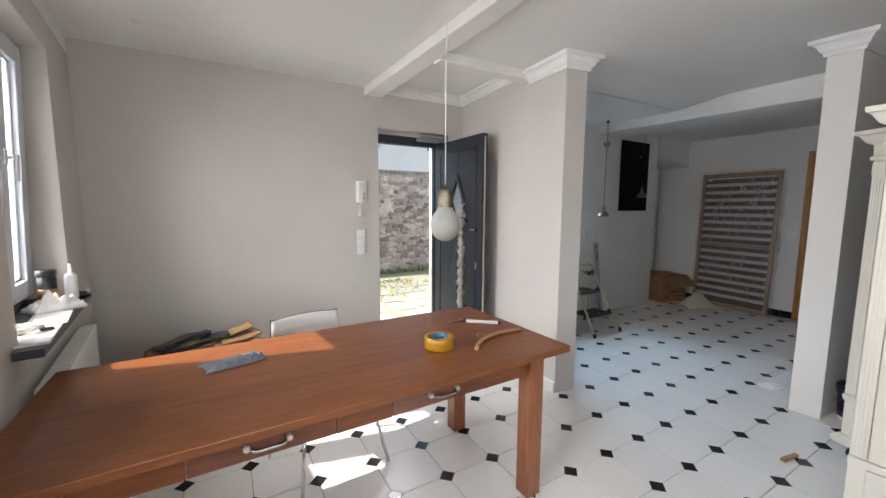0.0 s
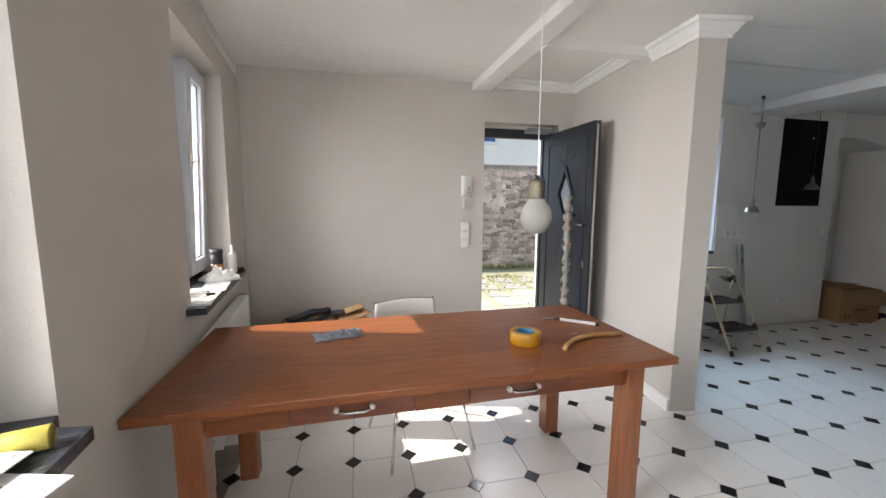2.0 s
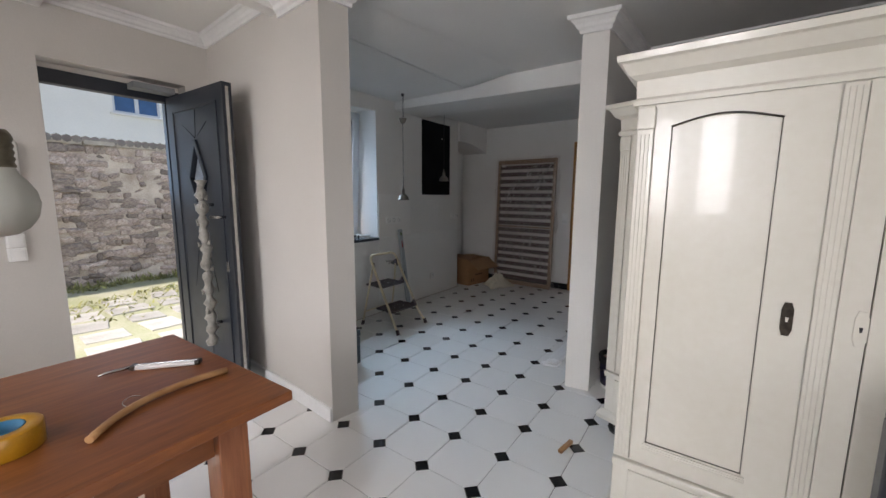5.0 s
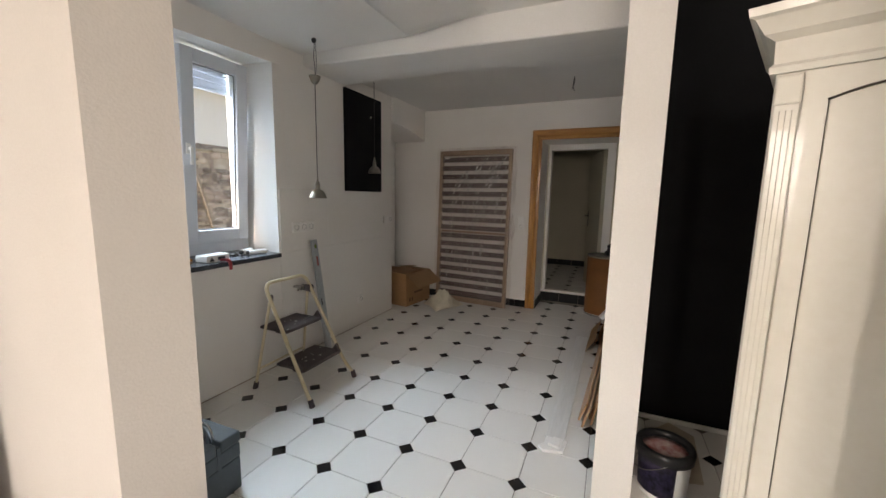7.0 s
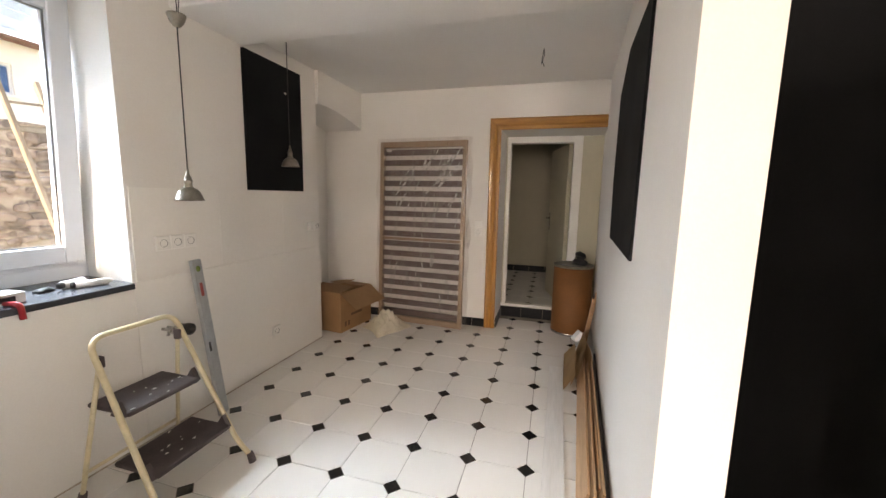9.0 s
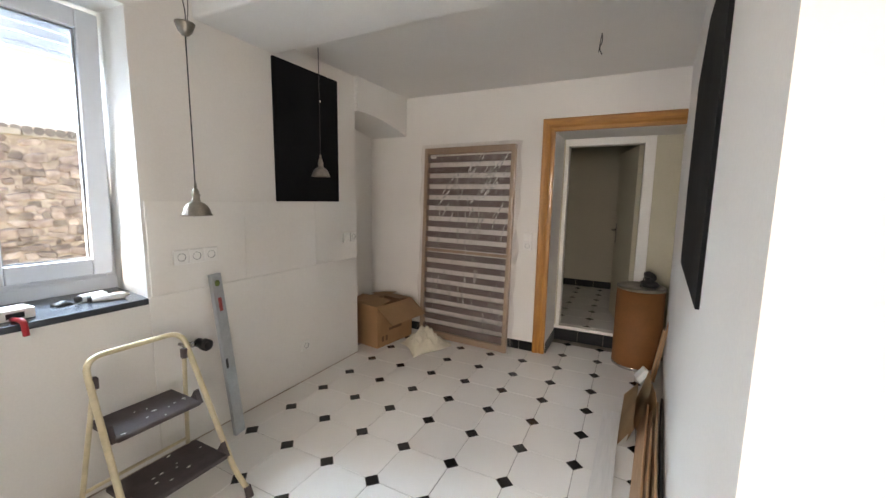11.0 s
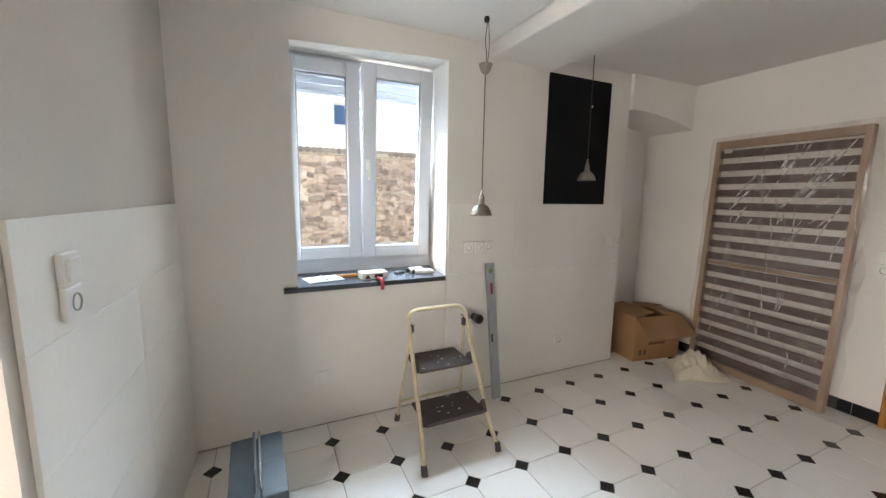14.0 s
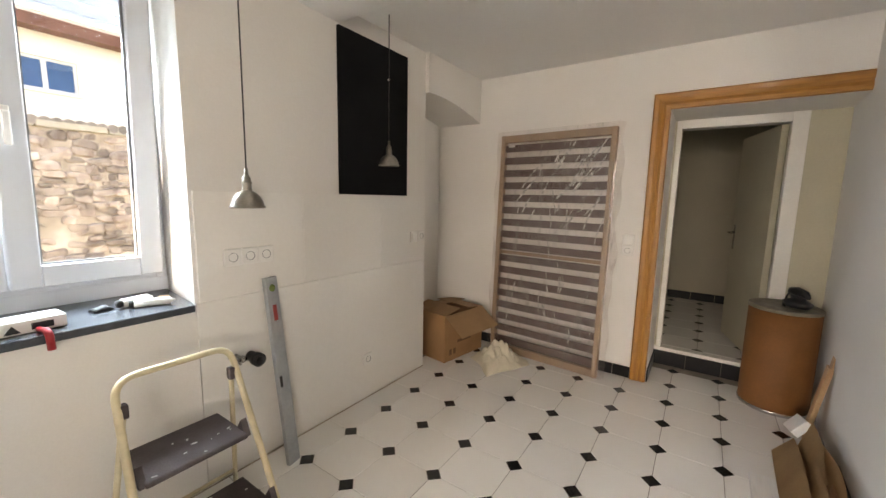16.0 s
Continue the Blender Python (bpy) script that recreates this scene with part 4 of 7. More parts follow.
# ---- pendant bulb ----
bulb = thing("pendant_lamp", "giant opal glass bulb pendant with a dark metal socket", "lamp", m=pose(0.693, 1.40, 1.334) @ Matrix.Diagonal((0.88, 0.88, 0.93, 1)))
OPAL = mat("opal_glass", (0.50, 0.50, 0.45), 0.5, vary=0.02, bump=0, spec=0.25)
OPAL.node_tree.nodes["Principled BSDF"].inputs["Transmission Weight"].default_value = 0.3
b = empty_bm()
lathe(b, [(0, -0.083), (0.03, -0.078), (0.055, -0.062), (0.074, -0.034), (0.081, 0.0), (0.076, 0.030), (0.062, 0.055), (0.048, 0.072), (0.043, 0.084), (0.041, 0.092)], seg=36)
part("glass_bulb", b, OPAL, bulb)
b = empty_bm()
lathe(b, [(0.042, 0.088), (0.045, 0.090)] + [(0.045 - 0.004 * (k % 2), 0.094 + k * 0.008) for k in range(9)] + [(0.042, 0.17), (0.036, 0.18), (0.012, 0.184), (0.010, 0.20), (0, 0.20)], seg=30)
part("socket", b, mat("aged_socket_metal", (0.26, 0.23, 0.17), 0.42, metal=1, vary=0.2, scale=20), bulb, "ribbed dark metal screw socket")
b = empty_bm()
tube(b, [(0, 0, 0.20), (0, 0, (CZ - 1.334) / 0.93)], 0.0028, 8)
part("cable", b, WHITE_PLASTIC, bulb)
b = empty_bm()
lathe(b, [(0.045, (CZ - 1.334) / 0.93), (0.045, (CZ - 1.354) / 0.93), (0.03, (CZ - 1.369) / 0.93), (0, (CZ - 1.371) / 0.93)])
part("ceiling_rose", b, WHITE_PLASTIC, bulb)

# ---- kitchen pendants ----


BRONZE = mat("dull_pendant_metal", (0.36, 0.33, 0.285), 0.3, metal=1, vary=0.15, scale=18, grain=120, bump=0.02)


def pendant(x, y, rim_z, ceil_z, cup_z=None):
    p_ = thing("pendant_lamp", "small dull metal bell pendant on a black cable", "lamp", "kitchen pendants", m=pose(x, y, rim_z))
    b = empty_bm()
    lathe(b, [(0.058, 0.002), (0.064, -0.003), (0.065, 0.002), (0.060, 0.008), (0.056, 0.024), (0.048, 0.041), (0.036, 0.054), (0.022, 0.062), (0.016, 0.066), (0.014, 0.066), (0.020, 0.058), (0.034, 0.050), (0.045, 0.038), (0.053, 0.022), (0.058, 0.002)], seg=28)
    part("shade", b, BRONZE, p_)
    b = empty_bm()
    lathe(b, [(0, 0.03), (0.012, 0.032), (0.019, 0.045), (0.017, 0.06), (0.012, 0.07)])
    part("bulb", b, OPAL, p_)
    b = empty_bm()
    lathe(b, [(0.017, 0.062), (0.020, 0.068), (0.017, 0.072), (0.017, 0.088), (0.019, 0.091), (0.019, 0.098), (0.015, 0.102), (0.015, 0.114), (0.010, 0.120), (0.007, 0.128), (0.006, 0.15), (0, 0.152)], seg=18)
    part("neck", b, BRONZE, p_)
    b = empty_bm()
    if cup_z:
        tube(b, [(0, 0, 0.15), (0, 0, cup_z - rim_z)], 0.003, 8)
    else:
        tube(b, [(0, 0, 0.15), (0, 0, ceil_z - rim_z)], 0.003, 8)
    part("cable", b, BLACK_PLASTIC, p_)
    if cup_z:
        c0 = cup_z - rim_z
        b = empty_bm()
        lathe(b, [(0, c0 - 0.004), (0.014, c0 - 0.002), (0.028, c0 + 0.014), (0.040, c0 + 0.045), (0.041, c0 + 0.052), (0.036, c0 + 0.050), (0.020, c0 + 0.02), (0, c0 + 0.016)], seg=24)
        part("ceiling_cup", b, BRONZE, p_, "loose metal ceiling cup hanging low")
        b = empty_bm()
        k_ = ceil_z - rim_z
        tube(b, round_path([(0, 0, c0 + 0.02), (0.010, 0.004, c0 + 0.10), (-0.008, 0, c0 + 0.17), (0.004, 0, k_ - 0.03), (0, 0, k_)], 0.05), 0.0025, 6)
        tube(b, round_path([(0, 0, c0 + 0.02), (0.020, 0.008, c0 + 0.08), (0.022, 0, c0 + 0.16), (0.012, 0, k_ - 0.02)], 0.05), 0.002, 6)
        lathe(b, [(0, k_ - 0.03), (0.013, k_ - 0.028), (0.017, k_ - 0.012), (0.013, k_)], seg=14)
        part("bare_wires", b, BLACK_PLASTIC, p_, "bare wires from a ceiling clamp")
    return p_


pendant(3.737, 2.844, 1.318, KZ, 2.125)
pendant(4.717, 3.0, 1.56, KZ)
b = empty_bm()
tube(b, round_path([(5.24, 1.225, KZ), (5.245, 1.22, KZ - 0.05), (5.22, 1.235, KZ - 0.09), (5.25, 1.22, KZ - 0.12)], 0.02), 0.003, 6)
tube(b, round_path([(5.245, 1.225, KZ), (5.25, 1.235, KZ - 0.06), (5.27, 1.24, KZ - 0.10)], 0.02), 0.0025, 6)
tagged(part("ceiling_wires", b, BLACK_PLASTIC), "bare dark wires hanging from the ceiling", "wires")

# ---- wardrobes ----
BLACK_FOOT = mat("black_turned_wood", (0.012, 0.011, 0.011), 0.25, vary=0.2)


def wardrobe(m, width, height, depth, label, open_base=False):
    """Front faces local -y; local x runs along the front."""
    w = thing("wardrobe", label, "wardrobe", m=m)
    hw = width / 2
    base, top = 0.10, height - 0.11
    b = empty_bm()
    box(b, (-hw, 0.0, base), (hw, depth, top), bevel=0.003)
    part("body", b, CREAM, w)
    b = empty_bm()
    sweep(b, [(-hw, depth), (-hw, 0), (hw, 0), (hw, depth)], [(-0.01, top - 0.045), (0.012, top - 0.045), (0.015, top - 0.03), (0.006, top - 0.02), (0.008, top + 0.035), (0.03, top + 0.05), (0.05, top + 0.085), (0.062, top + 0.09), (0.065, height), (-0.01, height)], side=-1)
    box(b, (-hw, 0, top - 0.01), (hw, depth, height - 0.004))
    part("cornice", b, CREAM, w)
    b = empty_bm()
    sweep(b, [(-hw, depth), (-hw, 0), (hw, 0), (hw, depth)], [(-0.01, base - 0.005), (0.028, base - 0.005), (0.030, base + 0.02), (0.02, base + 0.035), (0.008, base + 0.045), (-0.01, base + 0.05)], side=-1)
    part("plinth", b, CREAM, w)
    for sx in (-1, 1):
        for yy in (0.05, depth - 0.05):
            b = empty_bm()
            lathe(b, [(0, 0), (0.022, 0), (0.035, 0.012), (0.042, 0.035), (0.036, 0.058), (0.024, 0.068), (0.03, 0.08), (0.03, 0.10)], Matrix.Translation((sx * (hw - 0.05), yy, 0)))
            part("bun_foot", b, BLACK_FOOT, w, "black turned bun foot")
    # drawer below the doors
    dz0, dz1 = base + 0.055, base + 0.245
    b = empty_bm()
    box(b, (-hw + 0.055, -0.014, dz0), (hw - 0.055, 0.0, dz1), bevel=0.003)
    box(b, (-hw, -0.018, dz1 + 0.006), (hw, 0, dz1 + 0.018), bevel=0.003)
    box(b, (-hw, -0.026, dz1 + 0.018), (hw, 0, dz1 + 0.040), bevel=0.005)
    dr_ = part("drawer", b, CREAM, w)
    for sx in (-1, 1):
        b = empty_bm()
        prism(b, [(-0.055, 0), (-0.03, 0.017), (0.03, 0.017), (0.055, 0), (0.03, -0.017), (-0.03, -0.017)], 0, 0.005, Matrix.Translation((sx * hw * 0.45, -0.0145, (dz0 + dz1) / 2)) @ Matrix.Rotation(radians(90), 4, "X"), bevel=0.0015)
        tube(b, round_path([(sx * hw * 0.45 - 0.028, -0.018, (dz0 + dz1) / 2 - 0.002), (sx * hw * 0.45, -0.034, (dz0 + dz1) / 2 - 0.008), (sx * hw * 0.45 + 0.028, -0.018, (dz0 + dz1) / 2 - 0.002)], 0.02), 0.004, 8)
        part("drawer_pull", b, WORN, dr_, "worn dark metal drawer pull")
    # fluted pilasters at the corners and in the middle
    z0, z1 = dz1 + 0.045, top - 0.05
    for cx_, pw_ in ((-hw + 0.03, 0.05), (0.0, 0.046), (hw - 0.03, 0.05)):
        b = empty_bm()
        box(b, (cx_ - pw_ / 2, -0.016, z0), (cx_ + pw_ / 2, 0, z1), bevel=0.003)
        pil = part("pilaster", b, CREAM, w)
        for k in (-1, 0, 1):
            b = empty_bm()
            tube(b, [(cx_ + k * 0.012, -0.0158, z0 + 0.01), (cx_ + k * 0.012, -0.0158, z1 - (0.09 if cx_ else 0.01))], 0.0012, 8)
            part("reed", b, CREAM, pil)
        if cx_:
            b = empty_bm()
            box(b, (cx_ - pw_ / 2 - 0.002, -0.022, z1 - 0.075), (cx_ + pw_ / 2 + 0.002, 0, z1 - 0.004), bevel=0.005)
            part("capital", b, CREAM, pil)
    # doors with an arched panel
    for sx in (-1, 1):
        x0, x1 = (-hw + 0.06, -0.027) if sx < 0 else (0.027, hw - 0.06)
        b = empty_bm()
        a0, a1 = (x0 + 0.044, x1 - 0.108) if sx < 0 else (x0 + 0.06, x1 - 0.047)
        pz0, pz1, rise = z0 + 0.085, z1 - 0.070, 0.028
        archp = [(a0 + (a1 - a0) * k / 14, pz1 + rise * math.sin(math.pi * k / 14)) for k in range(15)]
        # frame of the door round the arched field
        box(b, (x0, -0.012, z0), (a0, 0, z1))
        box(b, (a1, -0.012, z0), (x1, 0, z1))
        box(b, (a0, -0.012, z0), (a1, 0, pz0))
        t = bmesh.new()
        up_ = [t.verts.new((x, -0.012, z)) for x, z in archp] + [t.verts.new((a1, -0.012, z1)), t.verts.new((a0, -0.012, z1))]
        t.faces.new(up_)
        r_ = bmesh.ops.extrude_face_region(t, geom=t.faces[:])
        bmesh.ops.translate(t, vec=(0, 0.012, 0), verts=[v for v in r_["geom"] if isinstance(v, bmesh.types.BMVert)])
        bmesh.ops.recalc_face_normals(t, faces=t.faces)
        merge(b, t)
        dd = part("door", b, CREAM, w)
        b = empty_bm()
        inner = [(a0 + 0.005, pz0 + 0.004)] + [(min(max(x, a0 + 0.005), a1 - 0.005), z - 0.007) for x, z in archp] + [(a1 - 0.005, pz0 + 0.004)]
        prism(b, inner, 0.0, 0.009, Matrix(((1, 0, 0, 0), (0, 0, -1, 0), (0, 1, 0, 0), (0, 0, 0, 1))))
        part("arched_panel", b, CREAM, dd)
        b = empty_bm()
        tube(b, [(x, -0.0115, z - 0.002) for x, z in archp], 0.0028, 6)
        tube(b, [(a0 + 0.002, -0.009, pz0), (a0 + 0.002, -0.009, pz1)], 0.0008, 6)
        tube(b, [(a1 - 0.002, -0.009, pz0), (a1 - 0.002, -0.009, pz1)], 0.0008, 6)
        tube(b, [(a0, -0.009, pz0 + 0.001), (a1, -0.009, pz0 + 0.001)], 0.0018, 6)
        part("dark_groove", b, WORN, dd, "dark groove round the panel")
        b = empty_bm()
        for k in range(3):
            box(b, (a0 - 0.01, -0.0165 - 0.002 * k, pz0 - 0.03 + k * 0.009), (a1 + 0.01, -0.012, pz0 - 0.023 + k * 0.009), bevel=0.002)
        part("panel_ledge", b, CREAM, dd)
        b = empty_bm()
        kx = (x1 - 0.048) if sx < 0 else (x0 + 0.048)
        kz = 1.005
        poly = [(-0.014, -0.03), (-0.014, 0.03), (-0.008, 0.05), (0.008, 0.05), (0.014, 0.03), (0.014, -0.03), (0.008, -0.05), (-0.008, -0.05)]
        prism(b, poly, 0, 0.004, Matrix.Translation((kx, -0.0125, kz)) @ Matrix.Rotation(radians(90), 4, "X"), bevel=0.001)
        part("key_plate", b, WORN if sx < 0 else CREAM, dd, "dark metal key plate" if sx < 0 else "bare patch where a key plate was")
        b = empty_bm()
        tube(b, [(kx, -0.0165, kz + 0.006), (kx, -0.0172, kz - 0.008)], [0.004, 0.0025], 8)
        part("keyhole", b, CREAM if sx < 0 else BLACK_PLASTIC, dd)
    return w


wardrobe(Matrix.Translation((2.045, -0.219, 0)) @ Matrix.Rotation(radians(-90), 4, "Z"), 1.026, 1.815, 0.42, "old cream lacquered two-door wardrobe with arched panels")
wardrobe(Matrix.Translation((2.79 - 0.475 * 0.342, 0.482 - 0.475 * 0.940, 0)) @ Matrix.Rotation(radians(-110), 4, "Z"), 0.95, 1.83, 0.50, "second cream wardrobe parked behind the first")

# ---- workbench ----
GREY_METAL = mat("grey_steel_paint", (0.05, 0.053, 0.062), 0.35, vary=0.12, scale=8, bump=0.02)
wb = thing("workbench", "dark grey steel bench with an open drawer slot", "workbench", m=pose(1.71, -0.27, 0))
b = empty_bm()
box(b, (-0.72, -0.60, 0.905), (0.0, 0.0, 0.95), bevel=0.006)
part("top", b, GREY_METAL, wb)
for k in range(4):
    b = empty_bm()
    box(b, (-0.07, -0.16 - k * 0.10, 0.9495), (-0.04, -0.09 - k * 0.10, 0.952), bevel=0.001)
    part("slot", b, BLACK_PLASTIC, wb, "black slot in the bench top")
for x in (-0.70, -0.02):
    for y in (-0.58, -0.02):
        b = empty_bm()
        box(b, (x - 0.02, y - 0.02, 0), (x + 0.02, y + 0.02, 0.905), bevel=0.003)
        part("leg", b, GREY_METAL, wb)
for y in (-0.58, -0.02):
    b = empty_bm()
    box(b, (-0.68, y - 0.012, 0.74), (-0.04, y + 0.012, 0.79), bevel=0.003)
    part("rail", b, GREY_METAL, wb)
for x in (-0.70, -0.02):
    b = empty_bm()
    box(b, (x - 0.012, -0.56, 0.74), (x + 0.012, -0.04, 0.79), bevel=0.003)
    part("rail", b, GREY_METAL, wb)
b = empty_bm()
box(b, (-0.66, -0.54, 0.78), (-0.06, -0.06, 0.80))
part("inner_tray", b, BLACK_PLASTIC, wb)
b = empty_bm()
box(b, (-0.728, -0.56, 0.06), (-0.721, -0.04, 0.904), bevel=0.002)
part("side_panel", b, GREY_METAL, wb, "closed blue-grey steel side panel")
b = empty_bm()
box(b, (-0.68, -0.012, 0.62), (-0.04, 0.0, 0.735), bevel=0.003)
part("front_panel", b, GREY_METAL, wb)

# ---- radiator ----
rad = thing("radiator", "white panel radiator under the window sill", "radiator", m=WEST)
ENAMEL = mat("white_radiator_enamel", (0.80, 0.79, 0.76), 0.3, vary=0.02, bump=0)
b = empty_bm()
box(b, (0.075, 0.12, 0.16), (0.095, 1.06, 0.72), bevel=0.008)
part("front_panel", b, ENAMEL, rad)
b = empty_bm()
box(b, (0.03, 0.12, 0.16), (0.045, 1.06, 0.72), bevel=0.005)
part("rear_panel", b, ENAMEL, rad)
b = empty_bm()
for k in range(24):
    box(b, (0.028, 0.135 + k * 0.038, 0.721), (0.098, 0.16 + k * 0.038, 0.73), bevel=0.002)
part("top_grille", b, ENAMEL, rad)
for y in (0.117, 1.063):
    b = empty_bm()
    box(b, (0.028, y - 0.004, 0.15), (0.098, y + 0.004, 0.73), bevel=0.002)
    part("side_cover", b, ENAMEL, rad)
for y in (0.30, 0.84):
    b = empty_bm()
    box(b, (0.0, y, 0.55), (0.03, y + 0.04, 0.60))
    part("wall_bracket", b, STEEL, rad)
b = empty_bm()
tube(b, round_path([(0.06, 0.12, 0.2), (0.06, 0.06, 0.2), (0.06, 0.06, 0.0)], 0.03), 0.009)
part("pipe", b, ENAMEL, rad)

# ---- step ladder ----
LADDER = mat("cream_steel_tube", (0.68, 0.58, 0.38), 0.3, vary=0.1, scale=14, bump=0.01)
TREAD = mat("brown_rubber_tread", (0.042, 0.026, 0.029), 0.7, vary=0.35, scale=14, grain=160, bump=0.15, tint=(0.085, 0.068, 0.068))
lad = thing("step_ladder", "cream steel two-step ladder with paint-spotted brown treads", "step ladder")
FL, FR = Vector((3.24, 2.50, 0.03)), Vector((3.695, 2.515, 0.03))
TL, TR = Vector((3.30, 2.935, 0.743)), Vector((3.685, 2.945, 0.738))
b = empty_bm()
tube(b, round_path([FL, FL + (TL - FL) * 0.12 + Vector((0.012, 0.02, 0)), TL, TR, FR + (TR - FR) * 0.12 + Vector((-0.012, 0.02, 0)), FR], 0.07), 0.0125, 12)
part("front_frame", b, LADDER, lad)
BL, BR = Vector((3.262, 3.01, 0.03)), Vector((3.715, 3.02, 0.03))
JL, JR = TL.lerp(FL, 0.13) + Vector((0.02, 0.015, 0)), TR.lerp(FR, 0.13) + Vector((-0.02, 0.015, 0))
b = empty_bm()
tube(b, round_path([JL, JL.lerp(BL, 0.75), BL], 0.1), 0.010, 10)
tube(b, round_path([JR, JR.lerp(BR, 0.75), BR], 0.1), 0.010, 10)
tube(b, [JL.lerp(BL, 0.82), JR.lerp(BR, 0.82)], 0.008, 10)
part("rear_frame", b, LADDER, lad)
for p_ in (FL, FR, BL, BR):
    d_ = Vector((0, -0.01 if p_.y < 2.8 else 0.01, -0.03))
    b = empty_bm()
    tube(b, [p_ - d_ * 0.6, p_ + d_ * 1.0], [0.016, 0.018], 12)
    part("rubber_foot", b, TREAD, lad, "dark rubber foot")
for z_, y0, y1, x0, x1 in ((0.435, 2.765, 3.015, 3.318, 3.655), (0.205, 2.60, 2.85, 3.295, 3.665)):
    b = empty_bm()
    box(b, (x0, y0, z_ - 0.022), (x1, y1, z_), bevel=0.008, seg=3)
    tr_ = part("tread", b, TREAD, lad, "worn brown tread with white paint spots")
    b = empty_bm()
    rr_ = random.Random(int(z_ * 1000))
    for k in range(11):
        px_, py_ = rr_.gauss((x0 + x1) / 2 + 0.04, 0.07), rr_.gauss((y0 + y1) / 2 - 0.03, 0.06)
        px_, py_ = min(max(px_, x0 + 0.03), x1 - 0.03), min(max(py_, y0 + 0.02), y1 - 0.02)
        rad_, turn_, long_ = rr_.uniform(0.001, 0.0042), rr_.uniform(-0.4, 0.4), rr_.uniform(1.0, 3.2)
        ring_ = [(rad_ * long_ * math.cos(a * 0.785) * rr_.uniform(0.6, 1.2), rad_ * math.sin(a * 0.785) * rr_.uniform(0.5, 1.2)) for a in range(8)]
        prism(b, [(px_ + u * math.cos(turn_) - v * math.sin(turn_), py_ + u * math.sin(turn_) + v * math.cos(turn_)) for u, v in ring_], z_ - 0.001, z_ + 0.0012)
    tagged(part("paint_spots", b, PLASTER, tr_, "dried white paint spots"), kind="stuff")
    for sx, px_ in ((-1, x0), (1, x1)):
        b = empty_bm()
        prism(b, [(y0 + 0.01, z_ - 0.02), (y0 + 0.09, z_ - 0.02), (y0 + 0.045, z_ + 0.045)], -0.012, 0.012, Matrix.Translation((px_ + sx * 0.004, 0, 0)) @ Matrix(((0, 0, 1, 0), (1, 0, 0, 0), (0, 1, 0, 0), (0, 0, 0, 1))), bevel=0.003)
        part("bracket", b, TREAD, lad)
for p_, s_ in ((JL, -1), (JR, 1)):
    b = empty_bm()
    box(b, (p_.x - 0.012, p_.y - 0.016, p_.z - 0.03), (p_.x + 0.012, p_.y + 0.016, p_.z + 0.02), bevel=0.006)
    part("hinge_clip", b, TREAD, lad)

# ---- waste pipe, level, toolbox ----
wp = thing("waste_pipe", "black plastic waste pipe stub with tap valves", "pipe", m=pose(3.885, KY - 0.01, 0.572))
b = empty_bm()
lathe(b, [(0.018, 0.0), (0.026, 0.0), (0.026, 0.05), (0.033, 0.052), (0.033, 0.085), (0.018, 0.088), (0.018, 0.0)], Matrix.Rotation(radians(90), 4, "X"), 22)
part("pipe_end", b, BLACK_PLASTIC, wp)
for dx in (-0.10, -0.07):
    b = empty_bm()
    tube(b, round_path([(dx, 0, 0.025), (dx, -0.05, 0.025), (dx - 0.01, -0.05, -0.005)], 0.012), 0.009)
    lathe(b, [(0.008, 0), (0.016, 0.002), (0.016, 0.018), (0, 0.02)], Matrix.Translation((dx, -0.055, 0.025)) @ Matrix.Rotation(radians(90), 4, "X"), 10)
    part("angle_valve", b, STEEL, wp, "steel angle valve")
lv = thing("spirit_level", "long grey aluminium spirit level leaning on the wall", "spirit level",
           m=look((3.975, 3.118, 0.962), (3.998, 3.0, 0.0)) @ Matrix.Rotation(0, 4, "Z"))
ALU = mat("grey_aluminium", (0.42, 0.45, 0.47), 0.4, metal=0.2, vary=0.1, scale=10)
b = empty_bm()
box(b, (-0.036, -0.012, -0.97), (0.036, 0.012, 0.0), bevel=0.003)
part("profile", b, ALU, lv)
b = empty_bm()
lathe(b, [(0, -0.014), (0.012, -0.0135), (0.018, -0.012), (0.018, 0.012), (0.012, 0.0135), (0, 0.014)], Matrix.Translation((0, 0, -0.055)) @ Matrix.Rotation(radians(90), 4, "X"), 18)
part("vial", b, mat("green_vial", (0.20, 0.28, 0.08), 0.2, vary=0.1), lv, "round green vial")
b = empty_bm()
box(b, (-0.012, -0.0135, -0.22), (0.012, 0.0135, -0.14), bevel=0.002)
part("red_label", b, mat("red_print", (0.35, 0.05, 0.04), 0.5), lv, "small red printed label")
b = empty_bm()
box(b, (0.010, -0.0135, -0.56), (0.0285, 0.0135, -0.50), bevel=0.004)
part("middle_vial", b, BLACK_PLASTIC, lv)

TB = mat("blue_grey_toolbox_paint", (0.055, 0.075, 0.09), 0.35, vary=0.15, scale=12, grain=120, bump=0.02)
tb = thing("toolbox", "blue-grey steel cantilever toolbox on the floor", "toolbox", m=pose(2.48, 2.52, 0, 0, 0, 2) @ Matrix.Diagonal((1, 1, 1.38, 1)))
b = empty_bm()
box(b, (-0.105, -0.21, 0.003), (0.105, 0.21, 0.115), bevel=0.004)
part("body", b, TB, tb)
for sx in (-1, 1):
    b = empty_bm()
    box(b, (sx * 0.056 - 0.049, -0.212, 0.118), (sx * 0.056 + 0.049, 0.212, 0.165), bevel=0.004)
    part("tray", b, TB, tb)
    b = empty_bm()
    box(b, (sx * 0.059 - 0.049, -0.214, 0.168), (sx * 0.059 + 0.049, 0.214, 0.205), bevel=0.006)
    part("lid", b, TB, tb)
b = empty_bm()
